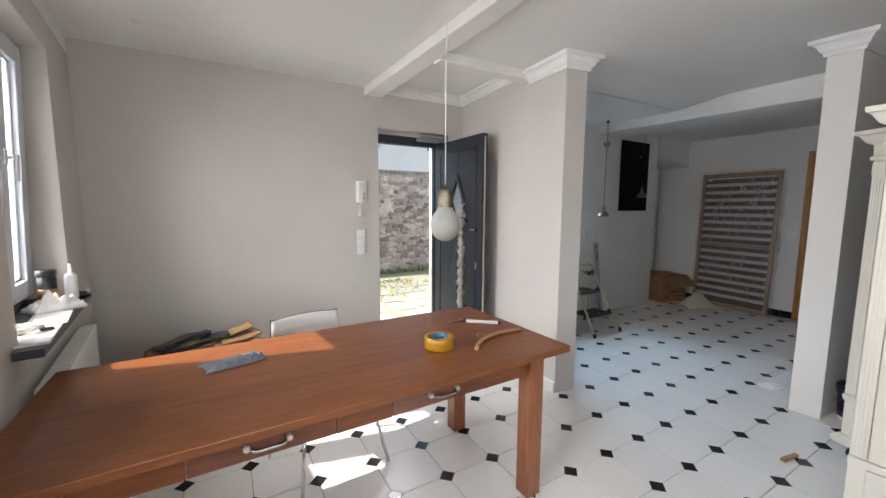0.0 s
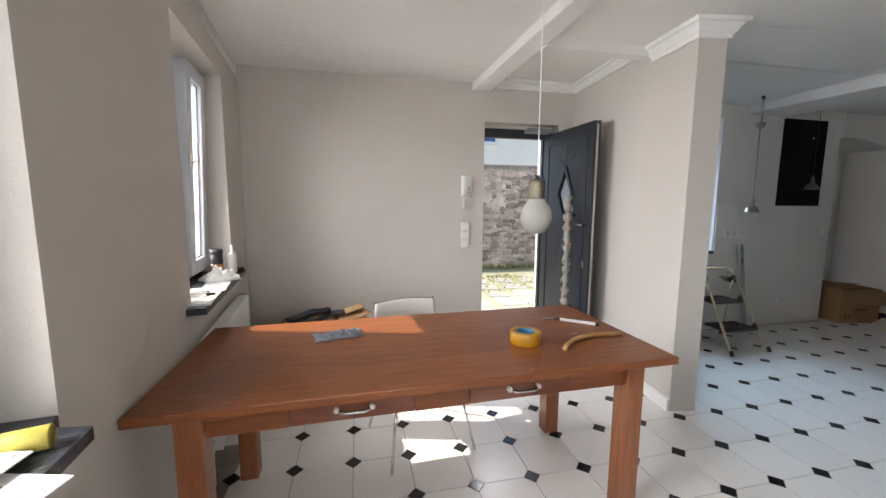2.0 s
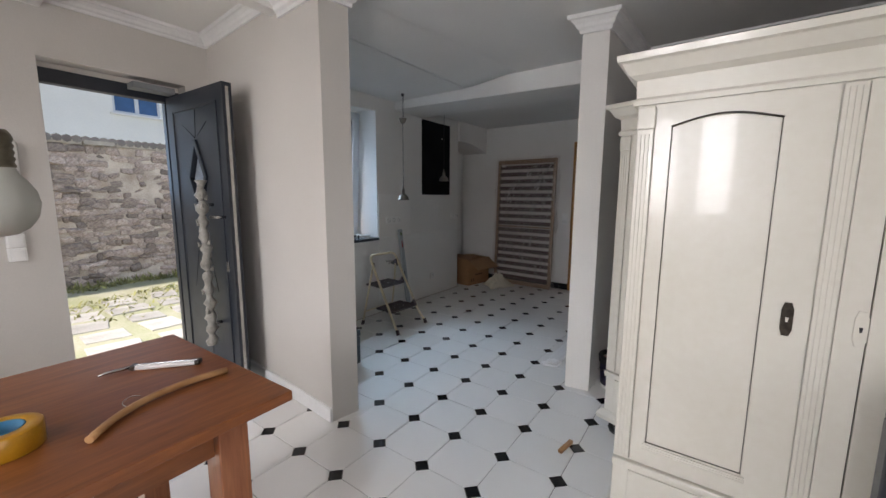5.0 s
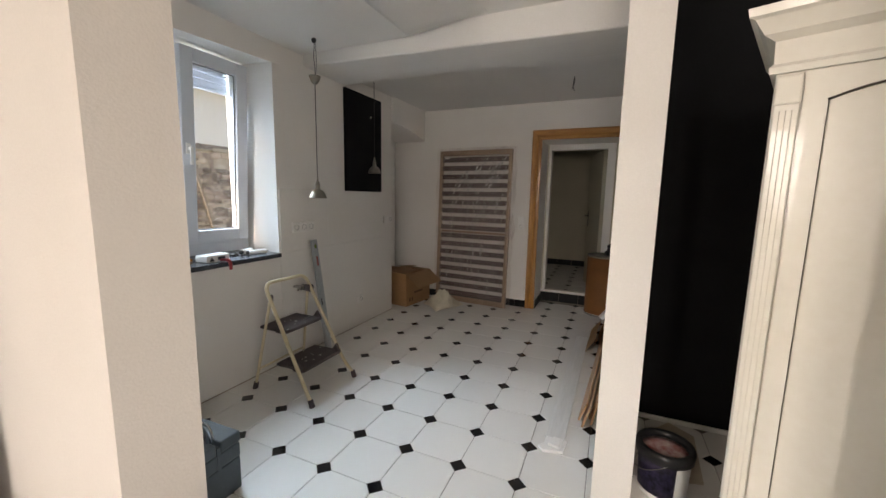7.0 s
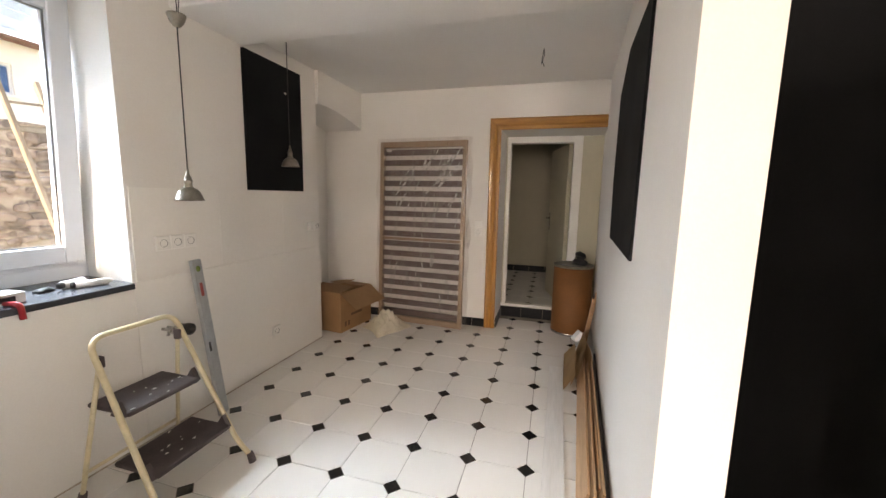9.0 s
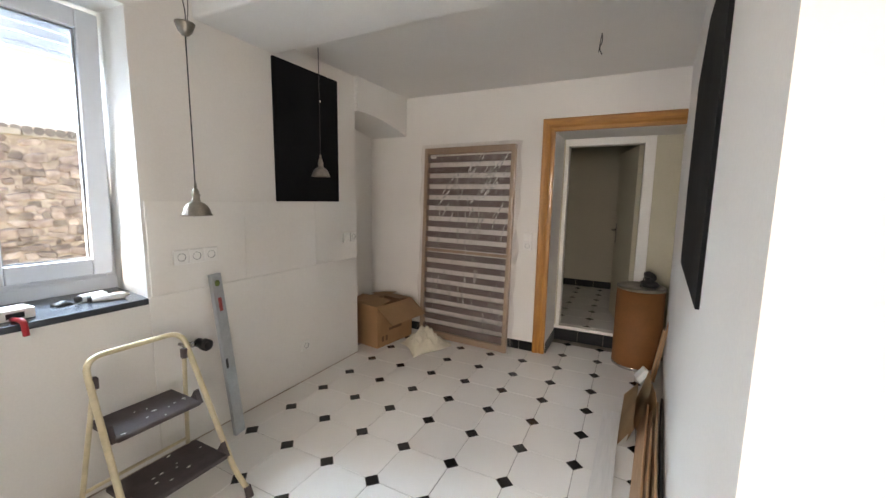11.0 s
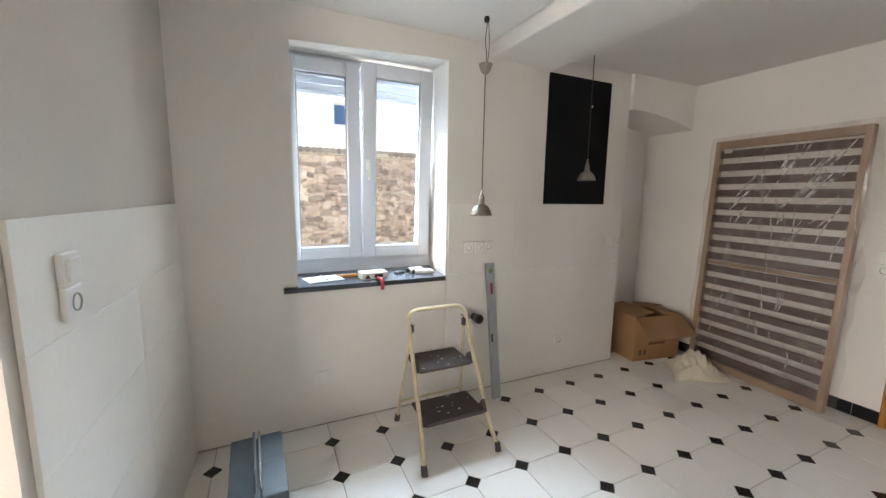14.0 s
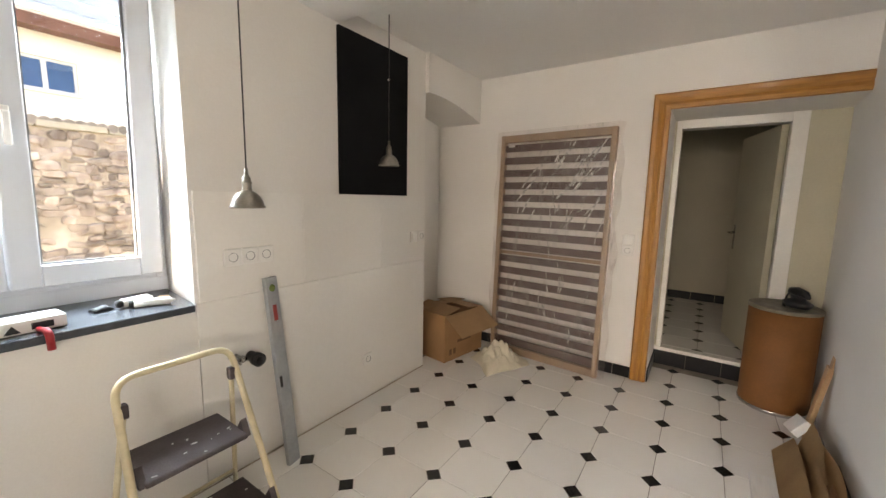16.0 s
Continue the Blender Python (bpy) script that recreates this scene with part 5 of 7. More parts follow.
box(b, (-0.008, -0.214, 0.11), (0.008, 0.214, 0.19))
part("middle_web", b, TB, tb)
for sx in (-1, 1):
    b = empty_bm()
    tube(b, round_path([(sx * 0.014, -0.17, 0.17), (sx * 0.010, -0.16, 0.25), (sx * 0.010, 0.16, 0.25), (sx * 0.014, 0.17, 0.17)], 0.05), 0.006, 8)
    part("handle", b, STEEL if sx > 0 else TB, tb)

# ---- cardboard box and cloth in the niche ----
CARD = mat("brown_cardboard", (0.37, 0.205, 0.095), 0.8, vary=0.1, scale=5, grain=120, bump=0.06)
CARD_IN = mat("cardboard_inside", (0.34, 0.20, 0.10), 0.85, vary=0.1, scale=5, grain=120, bump=0.06)


def carton(name, label, m, w, d_, h_, flaps, material=None):
    c_ = thing(name, label, "cardboard box", m=m)
    mt = material or CARD
    tk = 0.005
    for nm, lo_, hi_ in (("side", (0, 0, 0), (w, tk, h_)), ("side", (0, d_ - tk, 0), (w, d_, h_)), ("side", (0, tk, 0), (tk, d_ - tk, h_)), ("side", (w - tk, tk, 0), (w, d_ - tk, h_)), ("bottom", (tk, tk, 0), (w - tk, d_ - tk, tk))):
        b = empty_bm()
        box(b, lo_, hi_)
        part(nm, b, mt, c_)
    for edge, angle, length in flaps:
        b = empty_bm()
        if edge in "fb":
            box(b, (0.004, 0, 0), (w - 0.004, length, tk))
            mm = Matrix.Translation((0, 0 if edge == "f" else d_, h_)) @ Matrix.Rotation(radians(angle), 4, "X")
        else:
            box(b, (0, 0.004, 0), (length, d_ - 0.004, tk))
            mm = Matrix.Translation((0 if edge == "l" else w, 0, h_)) @ Matrix.Rotation(radians(angle), 4, "Y")
        bmesh.ops.transform(b, matrix=mm, verts=b.verts)
        part("flap", b, CARD_IN, c_)
    return c_


bx = carton("cardboard_box", "open brown cardboard box standing in the niche", pose(5.44, 3.04, 0, 0, 0, -9), 0.50, 0.40, 0.40,
            [("f", 216, 0.23), ("b", 172, 0.19), ("l", -9, 0.2), ("r", 187, 0.19)])
b = empty_bm()
for x0, x1, z0, z1 in ((0.16, 0.34, 0.14, 0.165), (0.06, 0.09, 0.05, 0.10), (0.11, 0.14, 0.05, 0.10)):
    box(b, (x0, -0.001, z0), (x1, 0.0005, z1))
part("printing", b, mat("dark_carton_print", (0.16, 0.08, 0.035), 0.8), bx, "faded dark printing on the carton")
CREAM_CLOTH = mat("cream_cloth", (0.66, 0.60, 0.47), 0.9, vary=0.08, scale=10, grain=150, bump=0.15)
t = bmesh.new()
g_ = {}
for i in range(48):
    for j in range(30):
        u, v = 2 * i / 47 - 1, 2 * j / 29 - 1
        r = max(abs(u), abs(v))
        wob = 1 + 0.22 * noise.noise(Vector((u * 1.3, v * 1.3, 5.0)))
        heap = math.exp(-((u + 0.30) / 0.55) ** 2 - (v / 0.85) ** 2) + 0.35 * math.exp(-((u - 0.4) / 0.45) ** 2 - ((v + 0.15) / 0.45) ** 2)
        fold = 0.75 + 0.5 * noise.noise(Vector((u * 2.4 + v, v * 2.0, 2.0))) + 0.55 * abs(noise.noise(Vector((u * 5, v * 3 + u * 2, 9.0))))
        g_[i, j] = t.verts.new((u * 0.22 * wob, v * (0.14 - 0.045 * u) * wob, 0.001 if r > 0.999 else 0.004 + 0.19 * heap * fold * min(1.0, (1 - r) * 7)))
for i in range(47):
    for j in range(29):
        t.faces.new((g_[i, j], g_[i + 1, j], g_[i + 1, j + 1], g_[i, j + 1])).smooth = True
t.faces.new([g_[i, 0] for i in range(48)] + [g_[47, j] for j in range(1, 30)] + [g_[i, 29] for i in range(46, -1, -1)] + [g_[0, j] for j in range(28, 0, -1)])
bmesh.ops.recalc_face_normals(t, faces=t.faces)
tagged(part("cloth", merge(empty_bm(), t), CREAM_CLOTH, m=pose(5.735, 2.65, 0.001, 0, 0, -38)), "crumpled cream dust cloth on the tiles", "cloth")

# ---- slatted bed base ----
SLAT = mat("brown_laminated_slat", (0.078, 0.038, 0.032), 0.5, vary=0.15, scale=6, random_shade=0.1)
BEECH = wood("pale_frame_wood", (0.36, 0.24, 0.155), (0.26, 0.165, 0.10), 0.5, stretch=(8, 8, 1.2))
slat_m = Matrix.Translation((5.995, 2.89, 0.0)) @ Matrix.Rotation(radians(-90 - 4), 4, "Z") @ Matrix.Rotation(radians(-2.0), 4, "X")
bed = thing("slatted_bed_base", "slatted bed base wrapped in clear plastic, leaning", "bed base", m=slat_m)
BW, BH = 0.952, 1.912
for x in (0.02, BW - 0.02):
    b = empty_bm()
    box(b, (x - 0.019, -0.025, 0.004), (x + 0.019, 0.03, BH), bevel=0.004)
    part("side_rail", b, BEECH, bed)
for z in (0.035, BH - 0.03):
    b = empty_bm()
    box(b, (0.039, -0.02, z - 0.03), (BW - 0.039, 0.02, z + 0.03), bevel=0.004)
    part("end_rail", b, BEECH, bed)
NS = 17
for k in range(NS):
    z = 0.115 + (BH - 0.225) * k / (NS - 1)
    b = empty_bm()
    box(b, (0.039, -0.012, z - 0.030), (BW - 0.039, -0.002, z + 0.030), bevel=0.003)
    part("slat", b, SLAT, bed)
b = empty_bm()
box(b, (0.044, 0.005, BH * 0.465), (BW - 0.044, 0.028, BH * 0.465 + 0.028), bevel=0.003)
part("middle_strap", b, BEECH, bed)
b = empty_bm()
box(b, (0.07, -0.0145, BH - 0.10), (0.13, -0.0125, BH - 0.082))
part("paper_label", b, PLASTER, bed, "small white paper label")
FILM = bpy.data.materials.new("clear_plastic_film")
FILM.use_nodes = True
n, l = FILM.node_tree.nodes, FILM.node_tree.links
gl, tr, mx = n.new("ShaderNodeBsdfGlossy"), n.new("ShaderNodeBsdfTransparent"), n.new("ShaderNodeMixShader")
df, mx2 = n.new("ShaderNodeBsdfDiffuse"), n.new("ShaderNodeMixShader")
gl.inputs["Roughness"].default_value = 0.22
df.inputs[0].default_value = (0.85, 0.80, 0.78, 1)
tr.inputs[0].default_value = (0.97, 0.95, 0.94, 1)
nz, bp, tc, mp = n.new("ShaderNodeTexNoise"), n.new("ShaderNodeBump"), n.new("ShaderNodeTexCoord"), n.new("ShaderNodeMapping")
mp.inputs["Scale"].default_value, mp.inputs["Rotation"].default_value = (9, 1, 1.6), (0, radians(24), 0)
nz.inputs["Scale"].default_value, nz.inputs["Detail"].default_value, nz.inputs["Distortion"].default_value = 2.0, 5, 0.8
bp.inputs["Strength"].default_value, bp.inputs["Distance"].default_value = 0.9, 0.02
l.new(tc.outputs["Object"], mp.inputs[0])
l.new(mp.outputs[0], nz.inputs[0])
l.new(nz.outputs[0], bp.inputs["Height"])
l.new(bp.outputs[0], gl.inputs["Normal"])
# noise mixes in whitish diffuse streaks: the film's sheen and haze as colour
cr = n.new("ShaderNodeMapRange")
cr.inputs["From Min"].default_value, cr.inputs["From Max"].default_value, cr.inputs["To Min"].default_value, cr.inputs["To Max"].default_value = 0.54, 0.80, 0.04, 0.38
l.new(nz.outputs[0], cr.inputs[0])
l.new(cr.outputs[0], mx.inputs[0])
l.new(tr.outputs[0], mx.inputs[1])
l.new(df.outputs[0], mx.inputs[2])
mx2.inputs[0].default_value = 0.07
l.new(mx.outputs[0], mx2.inputs[1])
l.new(gl.outputs[0], mx2.inputs[2])
l.new(mx2.outputs[0], n["Material Output"].inputs[0])
noise.seed_set(7)
t = bmesh.new()
g_ = {}
for i in range(40):
    for j in range(72):
        u, v = i / 39, j / 71
        edge = 0.05 + 0.03 * noise.noise(Vector((u * 3, v * 9, 1)))
        x = -edge + u * (BW + 2 * edge)
        z = 0.01 + v * (BH + 0.02)
        y = -0.034 - 0.012 * abs(noise.noise(Vector((u * 5 + v * 3, v * 4, 2)))) + (0.05 if u in (0, 1) else 0)
        g_[i, j] = t.verts.new((x, y, z))
for i in range(39):
    for j in range(71):
        t.faces.new((g_[i, j], g_[i + 1, j], g_[i + 1, j + 1], g_[i, j + 1])).smooth = True
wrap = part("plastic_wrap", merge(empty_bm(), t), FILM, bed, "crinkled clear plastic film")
# crease shine painted whitish: a fan from one upper corner, upright pulls elsewhere
CREASE_SHINE = bpy.data.materials.new("film_crease_shine")
CREASE_SHINE.use_nodes = True
n, l = CREASE_SHINE.node_tree.nodes, CREASE_SHINE.node_tree.links
df, tr, mx = n.new("ShaderNodeBsdfDiffuse"), n.new("ShaderNodeBsdfTransparent"), n.new("ShaderNodeMixShader")
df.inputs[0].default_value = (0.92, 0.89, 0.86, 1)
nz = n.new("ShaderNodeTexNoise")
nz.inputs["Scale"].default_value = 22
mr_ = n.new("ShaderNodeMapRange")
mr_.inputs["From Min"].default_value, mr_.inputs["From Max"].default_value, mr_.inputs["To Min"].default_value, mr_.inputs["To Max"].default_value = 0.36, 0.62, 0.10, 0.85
tc = n.new("ShaderNodeTexCoord")
l.new(tc.outputs["Object"], nz.inputs[0])
l.new(nz.outputs[0], mr_.inputs[0])
l.new(mr_.outputs[0], mx.inputs[0])
l.new(tr.outputs[0], mx.inputs[1])
l.new(df.outputs[0], mx.inputs[2])
l.new(mx.outputs[0], n["Material Output"].inputs[0])
rf_ = random.Random(12)
b = empty_bm()


def crease_glint(x, z, angle, length, width):
    t = bmesh.new()
    k_ = 9
    ring = []
    for i in range(k_):
        s_ = i / (k_ - 1)
        w2 = width * math.sin(math.pi * s_) ** 0.7 + 0.0004
        px_ = x + math.cos(angle) * length * s_ + 0.012 * math.sin(s_ * 4 + x * 9)
        pz_ = z + math.sin(angle) * length * s_
        ring.append([t.verts.new((px_ + d * math.sin(angle) * w2, -0.053 - (0.004 if d == 0 else 0), pz_ - d * math.cos(angle) * w2)) for d in (-1, 0, 1)])
    for p0, p1 in zip(ring, ring[1:]):
        for j in (0, 1):
            t.faces.new((p0[j], p0[j + 1], p1[j + 1], p1[j])).smooth = True
    merge(b, t)


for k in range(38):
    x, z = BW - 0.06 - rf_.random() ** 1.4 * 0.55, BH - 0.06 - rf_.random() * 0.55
    crease_glint(x, z, radians(180 + rf_.uniform(42, 72)), rf_.uniform(0.08, 0.34), rf_.uniform(0.0015, 0.0075))
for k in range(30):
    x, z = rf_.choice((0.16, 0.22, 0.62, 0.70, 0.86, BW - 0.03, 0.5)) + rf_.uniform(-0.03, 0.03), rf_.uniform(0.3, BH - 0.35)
    crease_glint(x, z, radians(-90 + rf_.uniform(-9, 9)), rf_.uniform(0.06, 0.30), rf_.uniform(0.001, 0.004))
tagged(part("film_creases", b, CREASE_SHINE, wrap, "whitish strips painted as shine on the film's creases"), kind="stuff")

# ---- fibre drum ----
drum = thing("fibre_drum", "tall brown fibre drum with a metal rim", "drum", m=pose(6.275, 0.862, 0.0))
FIBRE = mat("brown_fibre_board", (0.25, 0.10, 0.032), 0.6, vary=0.1, scale=6, grain=60, bump=0.03, spec=0.3)
b = empty_bm()
lathe(b, [(0, 0.004), (0.186, 0.004), (0.190, 0.02), (0.190, 0.685), (0, 0.685)], seg=48)
part("wall", b, FIBRE, drum)
b = empty_bm()
lathe(b, [(0.191, 0.0), (0.193, 0.002), (0.193, 0.022), (0.191, 0.024), (0.186, 0.004), (0.191, 0.0)], seg=48)
part("bottom_rim", b, STEEL, drum)
b = empty_bm()
lathe(b, [(0, 0.695), (0.175, 0.695), (0.185, 0.705), (0.194, 0.702), (0.195, 0.683), (0.191, 0.680), (0.19, 0.684), (0, 0.686)], seg=48)
part("lid", b, mat("dull_grey_lid", (0.30, 0.27, 0.22), 0.45, metal=0.3, vary=0.2, scale=12), drum, "dull grey lid")
drill = thing("power_tool", "black power tool standing head down on the drum", "power tool", m=pose(6.29, 0.80, 0.697, 0, 0, 25))
b = empty_bm()
lathe(b, [(0, 0.004), (0.070, 0.004), (0.084, 0.014), (0.086, 0.034), (0.070, 0.048), (0.048, 0.055), (0.046, 0.072), (0.060, 0.080), (0, 0.082)], seg=18)
for v in b.verts:
    v.co.x *= 1 + 0.16 * noise.noise(v.co * 22)
    v.co.y *= 0.78 + 0.2 * noise.noise(v.co * 26)
part("motor_body", b, BLACK_PLASTIC, drill)
b = empty_bm()
tube(b, [(-0.095, 0.01, 0.088), (-0.05, 0, 0.100), (0.02, 0, 0.106), (0.07, -0.005, 0.098), (0.10, -0.01, 0.084)], [0.014, 0.026, 0.030, 0.026, 0.012], 12)
part("grip", b, BLACK_PLASTIC, drill)
b = empty_bm()
tube(b, round_path([(0.095, -0.01, 0.088), (0.115, -0.01, 0.06), (0.10, 0.01, 0.03), (0.06, 0.05, 0.006), (0.0, 0.075, 0.006)], 0.03), 0.005, 8)
part("power_cord", b, BLACK_PLASTIC, drill)

# ---- boards along the south wall ----
WHITE_BOARD = wood("white_laminate_board", (0.72, 0.71, 0.69), (0.62, 0.61, 0.59), 0.35, stretch=(1.2, 14, 14), coat=0.1)
ANG = math.degrees(math.atan2(-0.18, 2.9))
b = empty_bm()
box(b, (0, -0.052, 0.001), (1.74, 0.052, 0.019), bevel=0.002)
tagged(part("white_board", b, WHITE_BOARD, m=pose(3.56, 1.04, 0, 0, 0, -1.2)), "long white laminate board lying on the tiles", "board")
b = empty_bm()
tk = [(0, 0), (0.10, -0.02), (0.13, 0.03), (0.12, 0.09), (0.05, 0.10), (0.02, 0.13), (-0.02, 0.10)]
prism(b, tk, 0.001, 0.016, bevel=0.003)
prism(b, [(0.01, 0.02), (0.09, 0.0), (0.10, 0.05), (0.03, 0.08)], 0.016, 0.03, bevel=0.003)
tagged(part("foam_wrapping", b, PLASTER, m=pose(3.46, 0.985, 0, 0, 0, 5)), "crumpled white packing foam at the board's end", "packaging")
OAK = wood("brown_laminate_strip", (0.58, 0.36, 0.20), (0.44, 0.25, 0.13), 0.45, stretch=(1.2, 14, 14), random_shade=0.15)
rb = random.Random(9)
for k, (y, x0, x1, h_, tilt) in enumerate(((0.135, 0.62, 2.1, 0.125, 20), (0.108, 0.55, 2.0, 0.14, 16), (0.082, 0.66, 2.15, 0.13, 14), (0.058, 0.60, 1.9, 0.15, 11))):
    b = empty_bm()
    box(b, (x0, -0.006, 0), (x1, 0.006, h_), bevel=0.0015)
    tagged(part("laminate_strip", b, OAK, m=SW @ pose(0, y, 0.002, tilt, 0, rb.uniform(-0.5, 0.5))), "brown wood laminate strip leaning on the wall", "board", "laminate strips")
CARD_LIGHT = mat("light_brown_cardboard", (0.56, 0.36, 0.185), 0.8, vary=0.1, scale=5, grain=120, bump=0.06)
DARK_STRIP = wood("dark_grey_strip", (0.09, 0.085, 0.08), (0.05, 0.047, 0.045), 0.5, stretch=(1.2, 14, 14))
b = empty_bm()
box(b, (0.5, 0.002, 0.002), (2.3, 0.016, 0.09), bevel=0.002)
tagged(part("dark_strip", b, DARK_STRIP, m=SW), "dark grey skirting strip against the wall", "board")
for k, (x0, y0, w_, h_, tilt, turn, lean) in enumerate(((1.72, 0.235, 0.68, 0.15, 32, 1, 0), (1.80, 0.185, 0.62, 0.18, 24, -2, 1), (1.92, 0.145, 0.50, 0.20, 18, 2, -1), (1.75, 0.10, 0.60, 0.18, 12, 0, 0))):
    b = empty_bm()
    nn = 10
    t = bmesh.new()
    gr = {}
    for i in range(nn + 1):
        for j in range(5):
            u, v = i / nn, j / 4
            gr[i, j] = t.verts.new((x0 * 0 + u * w_, 0.012 * math.sin(u * 5 + k) * v, v * h_ * (1 + 0.12 * math.sin(u * 4 + 2 * k))))
    for i in range(nn):
        for j in range(4):
            t.faces.new((gr[i, j], gr[i + 1, j], gr[i + 1, j + 1], gr[i, j + 1]))
    bmesh.ops.solidify(t, geom=t.faces[:], thickness=0.005)
    merge(b, t)
    tagged(part("cardboard_sheet", b, CARD_LIGHT, m=SW @ pose(x0, y0, 0.006, tilt, 0, turn) @ pose(0, 0, 0, 0, lean * 0.3, 0)), "folded sheet of brown cardboard leaning on strips", "cardboard", "cardboard sheets")
for k, (x0, y0, w_, h_) in enumerate(((2.66, 0.09, 0.075, 0.46), (2.74, 0.065, 0.06, 0.50))):
    b = empty_bm()
    box(b, (0, -0.008, 0), (w_, 0.008, h_), bevel=0.002)
    tagged(part("wood_offcut", b, OAK, m=SW @ pose(x0, y0, 0.002, 8, 0, 0)), "upright wood offcut leaning by the drum", "board", "wood offcuts")
b = empty_bm()
box(b, (0, -0.02, 0), (0.16, 0.02, 0.10), bevel=0.006)
tagged(part("plaster_offcut", b, PLASTER, m=SW @ pose(2.40, 0.165, 0.13, 38, 12, 8)), "white board offcut on the cardboard heap", "board")

# ---- paint bucket ----
bk = thing("paint_bucket", "white paint bucket with a black spattered rim", "bucket", m=pose(3.40, 0.535, 0))
b = empty_bm()
lathe(b, [(0, 0.002), (0.095, 0.002), (0.100, 0.01), (0.112, 0.225), (0.108, 0.225), (0.098, 0.02), (0, 0.016)], seg=36)
part("body", b, WHITE_PLASTIC, bk)
b = empty_bm()
lathe(b, [(0.112, 0.188), (0.119, 0.190), (0.123, 0.228), (0.118, 0.240), (0.098, 0.238), (0.094, 0.212), (0.107, 0.205), (0.112, 0.188)], seg=36)
part("rim", b, BLACK_PLASTIC, bk)
b = empty_bm()
lathe(b, [(0, 0.212), (0.03, 0.206), (0.06, 0.214), (0.098, 0.208), (0.098, 0.18), (0, 0.18)], seg=30)
part("dried_paint", b, mat("stained_paint", (0.64, 0.60, 0.57), 0.6, vary=0.3, scale=16, grain=40, tint=(0.28, 0.05, 0.05)), bk, "dried paint and rags with red stains")
b = empty_bm()
t = bmesh.new()
gr = {}
for i in range(12):
    a = radians(100 + i * 9)
    for j in range(4):
        z = 0.03 + j * 0.055
        r = 0.1005 + 0.0118 * z / 0.22 + 0.0012
        gr[i, j] = t.verts.new((r * math.cos(a), r * math.sin(a), z))
for i in range(11):
    for j in range(3):
        t.faces.new((gr[i, j], gr[i + 1, j], gr[i + 1, j + 1], gr[i, j + 1])).smooth = True
bmesh.ops.solidify(t, geom=t.faces[:], thickness=0.0006)
part("label", merge(b, t), mat("dark_bucket_label", (0.06, 0.05, 0.12), 0.4, vary=0.4, scale=30), bk, "dark printed label")
b = empty_bm()
tube(b, [(0.118 * math.cos(a), 0.118 * math.sin(a), 0.20 - 0.09 * math.sin(a)) for a in [math.pi * k / 20 for k in range(21)]], 0.002, 6)
part("bail", b, STEEL, bk)
b = empty_bm()
box(b, (0, -0.012, 0), (0.13, 0.012, 0.018), bevel=0.004)
tagged(part("wood_block", b, CANE, m=pose(2.45, 0.62, 0.001, 0, 0, -10)), "small block of raw wood on the tiles", "wood block")

b = empty_bm()
prism(b, [(0, 0), (0.42, 0.03), (0.50, 0.16), (0.36, 0.24), (0.05, 0.20), (-0.04, 0.09)], 0.001, 0.004)
tagged(part("floor_paper", b, mat("beige_masking_paper", (0.55, 0.47, 0.36), 0.9, vary=0.12, scale=8, grain=80, bump=0.1), m=pose(3.52, 0.34, 0, 0, 0, -8)), "beige masking paper on the tiles by the black wall", "paper")

# ---- outside ----
GROUND = mat("trodden_gravel", (0.36, 0.34, 0.27), 0.95, vary=0.2, scale=1.2, grain=40, bump=0.3, tint=(0.22, 0.24, 0.11))
b = empty_bm()
t = bmesh.new()
f_ = [t.verts.new(p) for p in ((-400, 3.3, -0.10), (400, 3.3, -0.10), (400, 600, -0.10), (-400, 600, -0.10))]
t.faces.new(f_)
f_ = [t.verts.new(p) for p in ((-400, -400, -0.10), (-1.6, -400, -0.10), (-1.6, 3.3, -0.10), (-400, 3.3, -0.10))]
t.faces.new(f_)
bmesh.ops.recalc_face_normals(t, faces=t.faces)
setting("ground", merge(b, t), GROUND, "dry gravel yard with weeds", "ground")
STONE = mat("rubble_stone", (0.45, 0.375, 0.315), 0.9, vary=0.2, scale=7, grain=60, bump=0.4, tint=(0.19, 0.14, 0.12), random_shade=0.45)
MORTAR = mat("sandy_mortar", (0.58, 0.505, 0.42), 0.95, vary=0.18, scale=4, grain=50, bump=0.5, tint=(0.28, 0.22, 0.17))
SWY = 8.1
b = empty_bm()
box(b, (-14, SWY, -0.3), (22, SWY + 0.5, 2.12))
stone_wall = setting("stone_wall", b, MORTAR, "old rubble stone garden wall with sandy mortar", "wall")
CAP = mat("weathered_coping", (0.45, 0.40, 0.33), 0.9, vary=0.2, scale=4, grain=60, bump=0.3)
rs_ = random.Random(21)
x = -3.0
while x < 13:
    w_ = rs_.uniform(0.35, 0.7)
    b = empty_bm()
    box(b, (x, SWY - 0.05 - rs_.uniform(0, 0.03), 2.12), (x + w_ - 0.012, SWY + 0.55, 2.12 + rs_.uniform(0.06, 0.10)), bevel=0.015)
    part("coping_stone", b, CAP, stone_wall)
    x += w_
TILE_ROOF = mat("grey_roof_tile", (0.22, 0.19, 0.17), 0.85, vary=0.2, scale=6, random_shade=0.2)
for k in range(116):           # half-round ridge tiles along the top of the wall
    b = empty_bm()
    tube(b, [(-1.5 + k * 0.108, SWY - 0.075, 2.195), (-1.5 + k * 0.108, SWY + 0.55, 2.215)], [0.056, 0.052], 8)
    part("cap_tile", b, TILE_ROOF, stone_wall)
rock = []
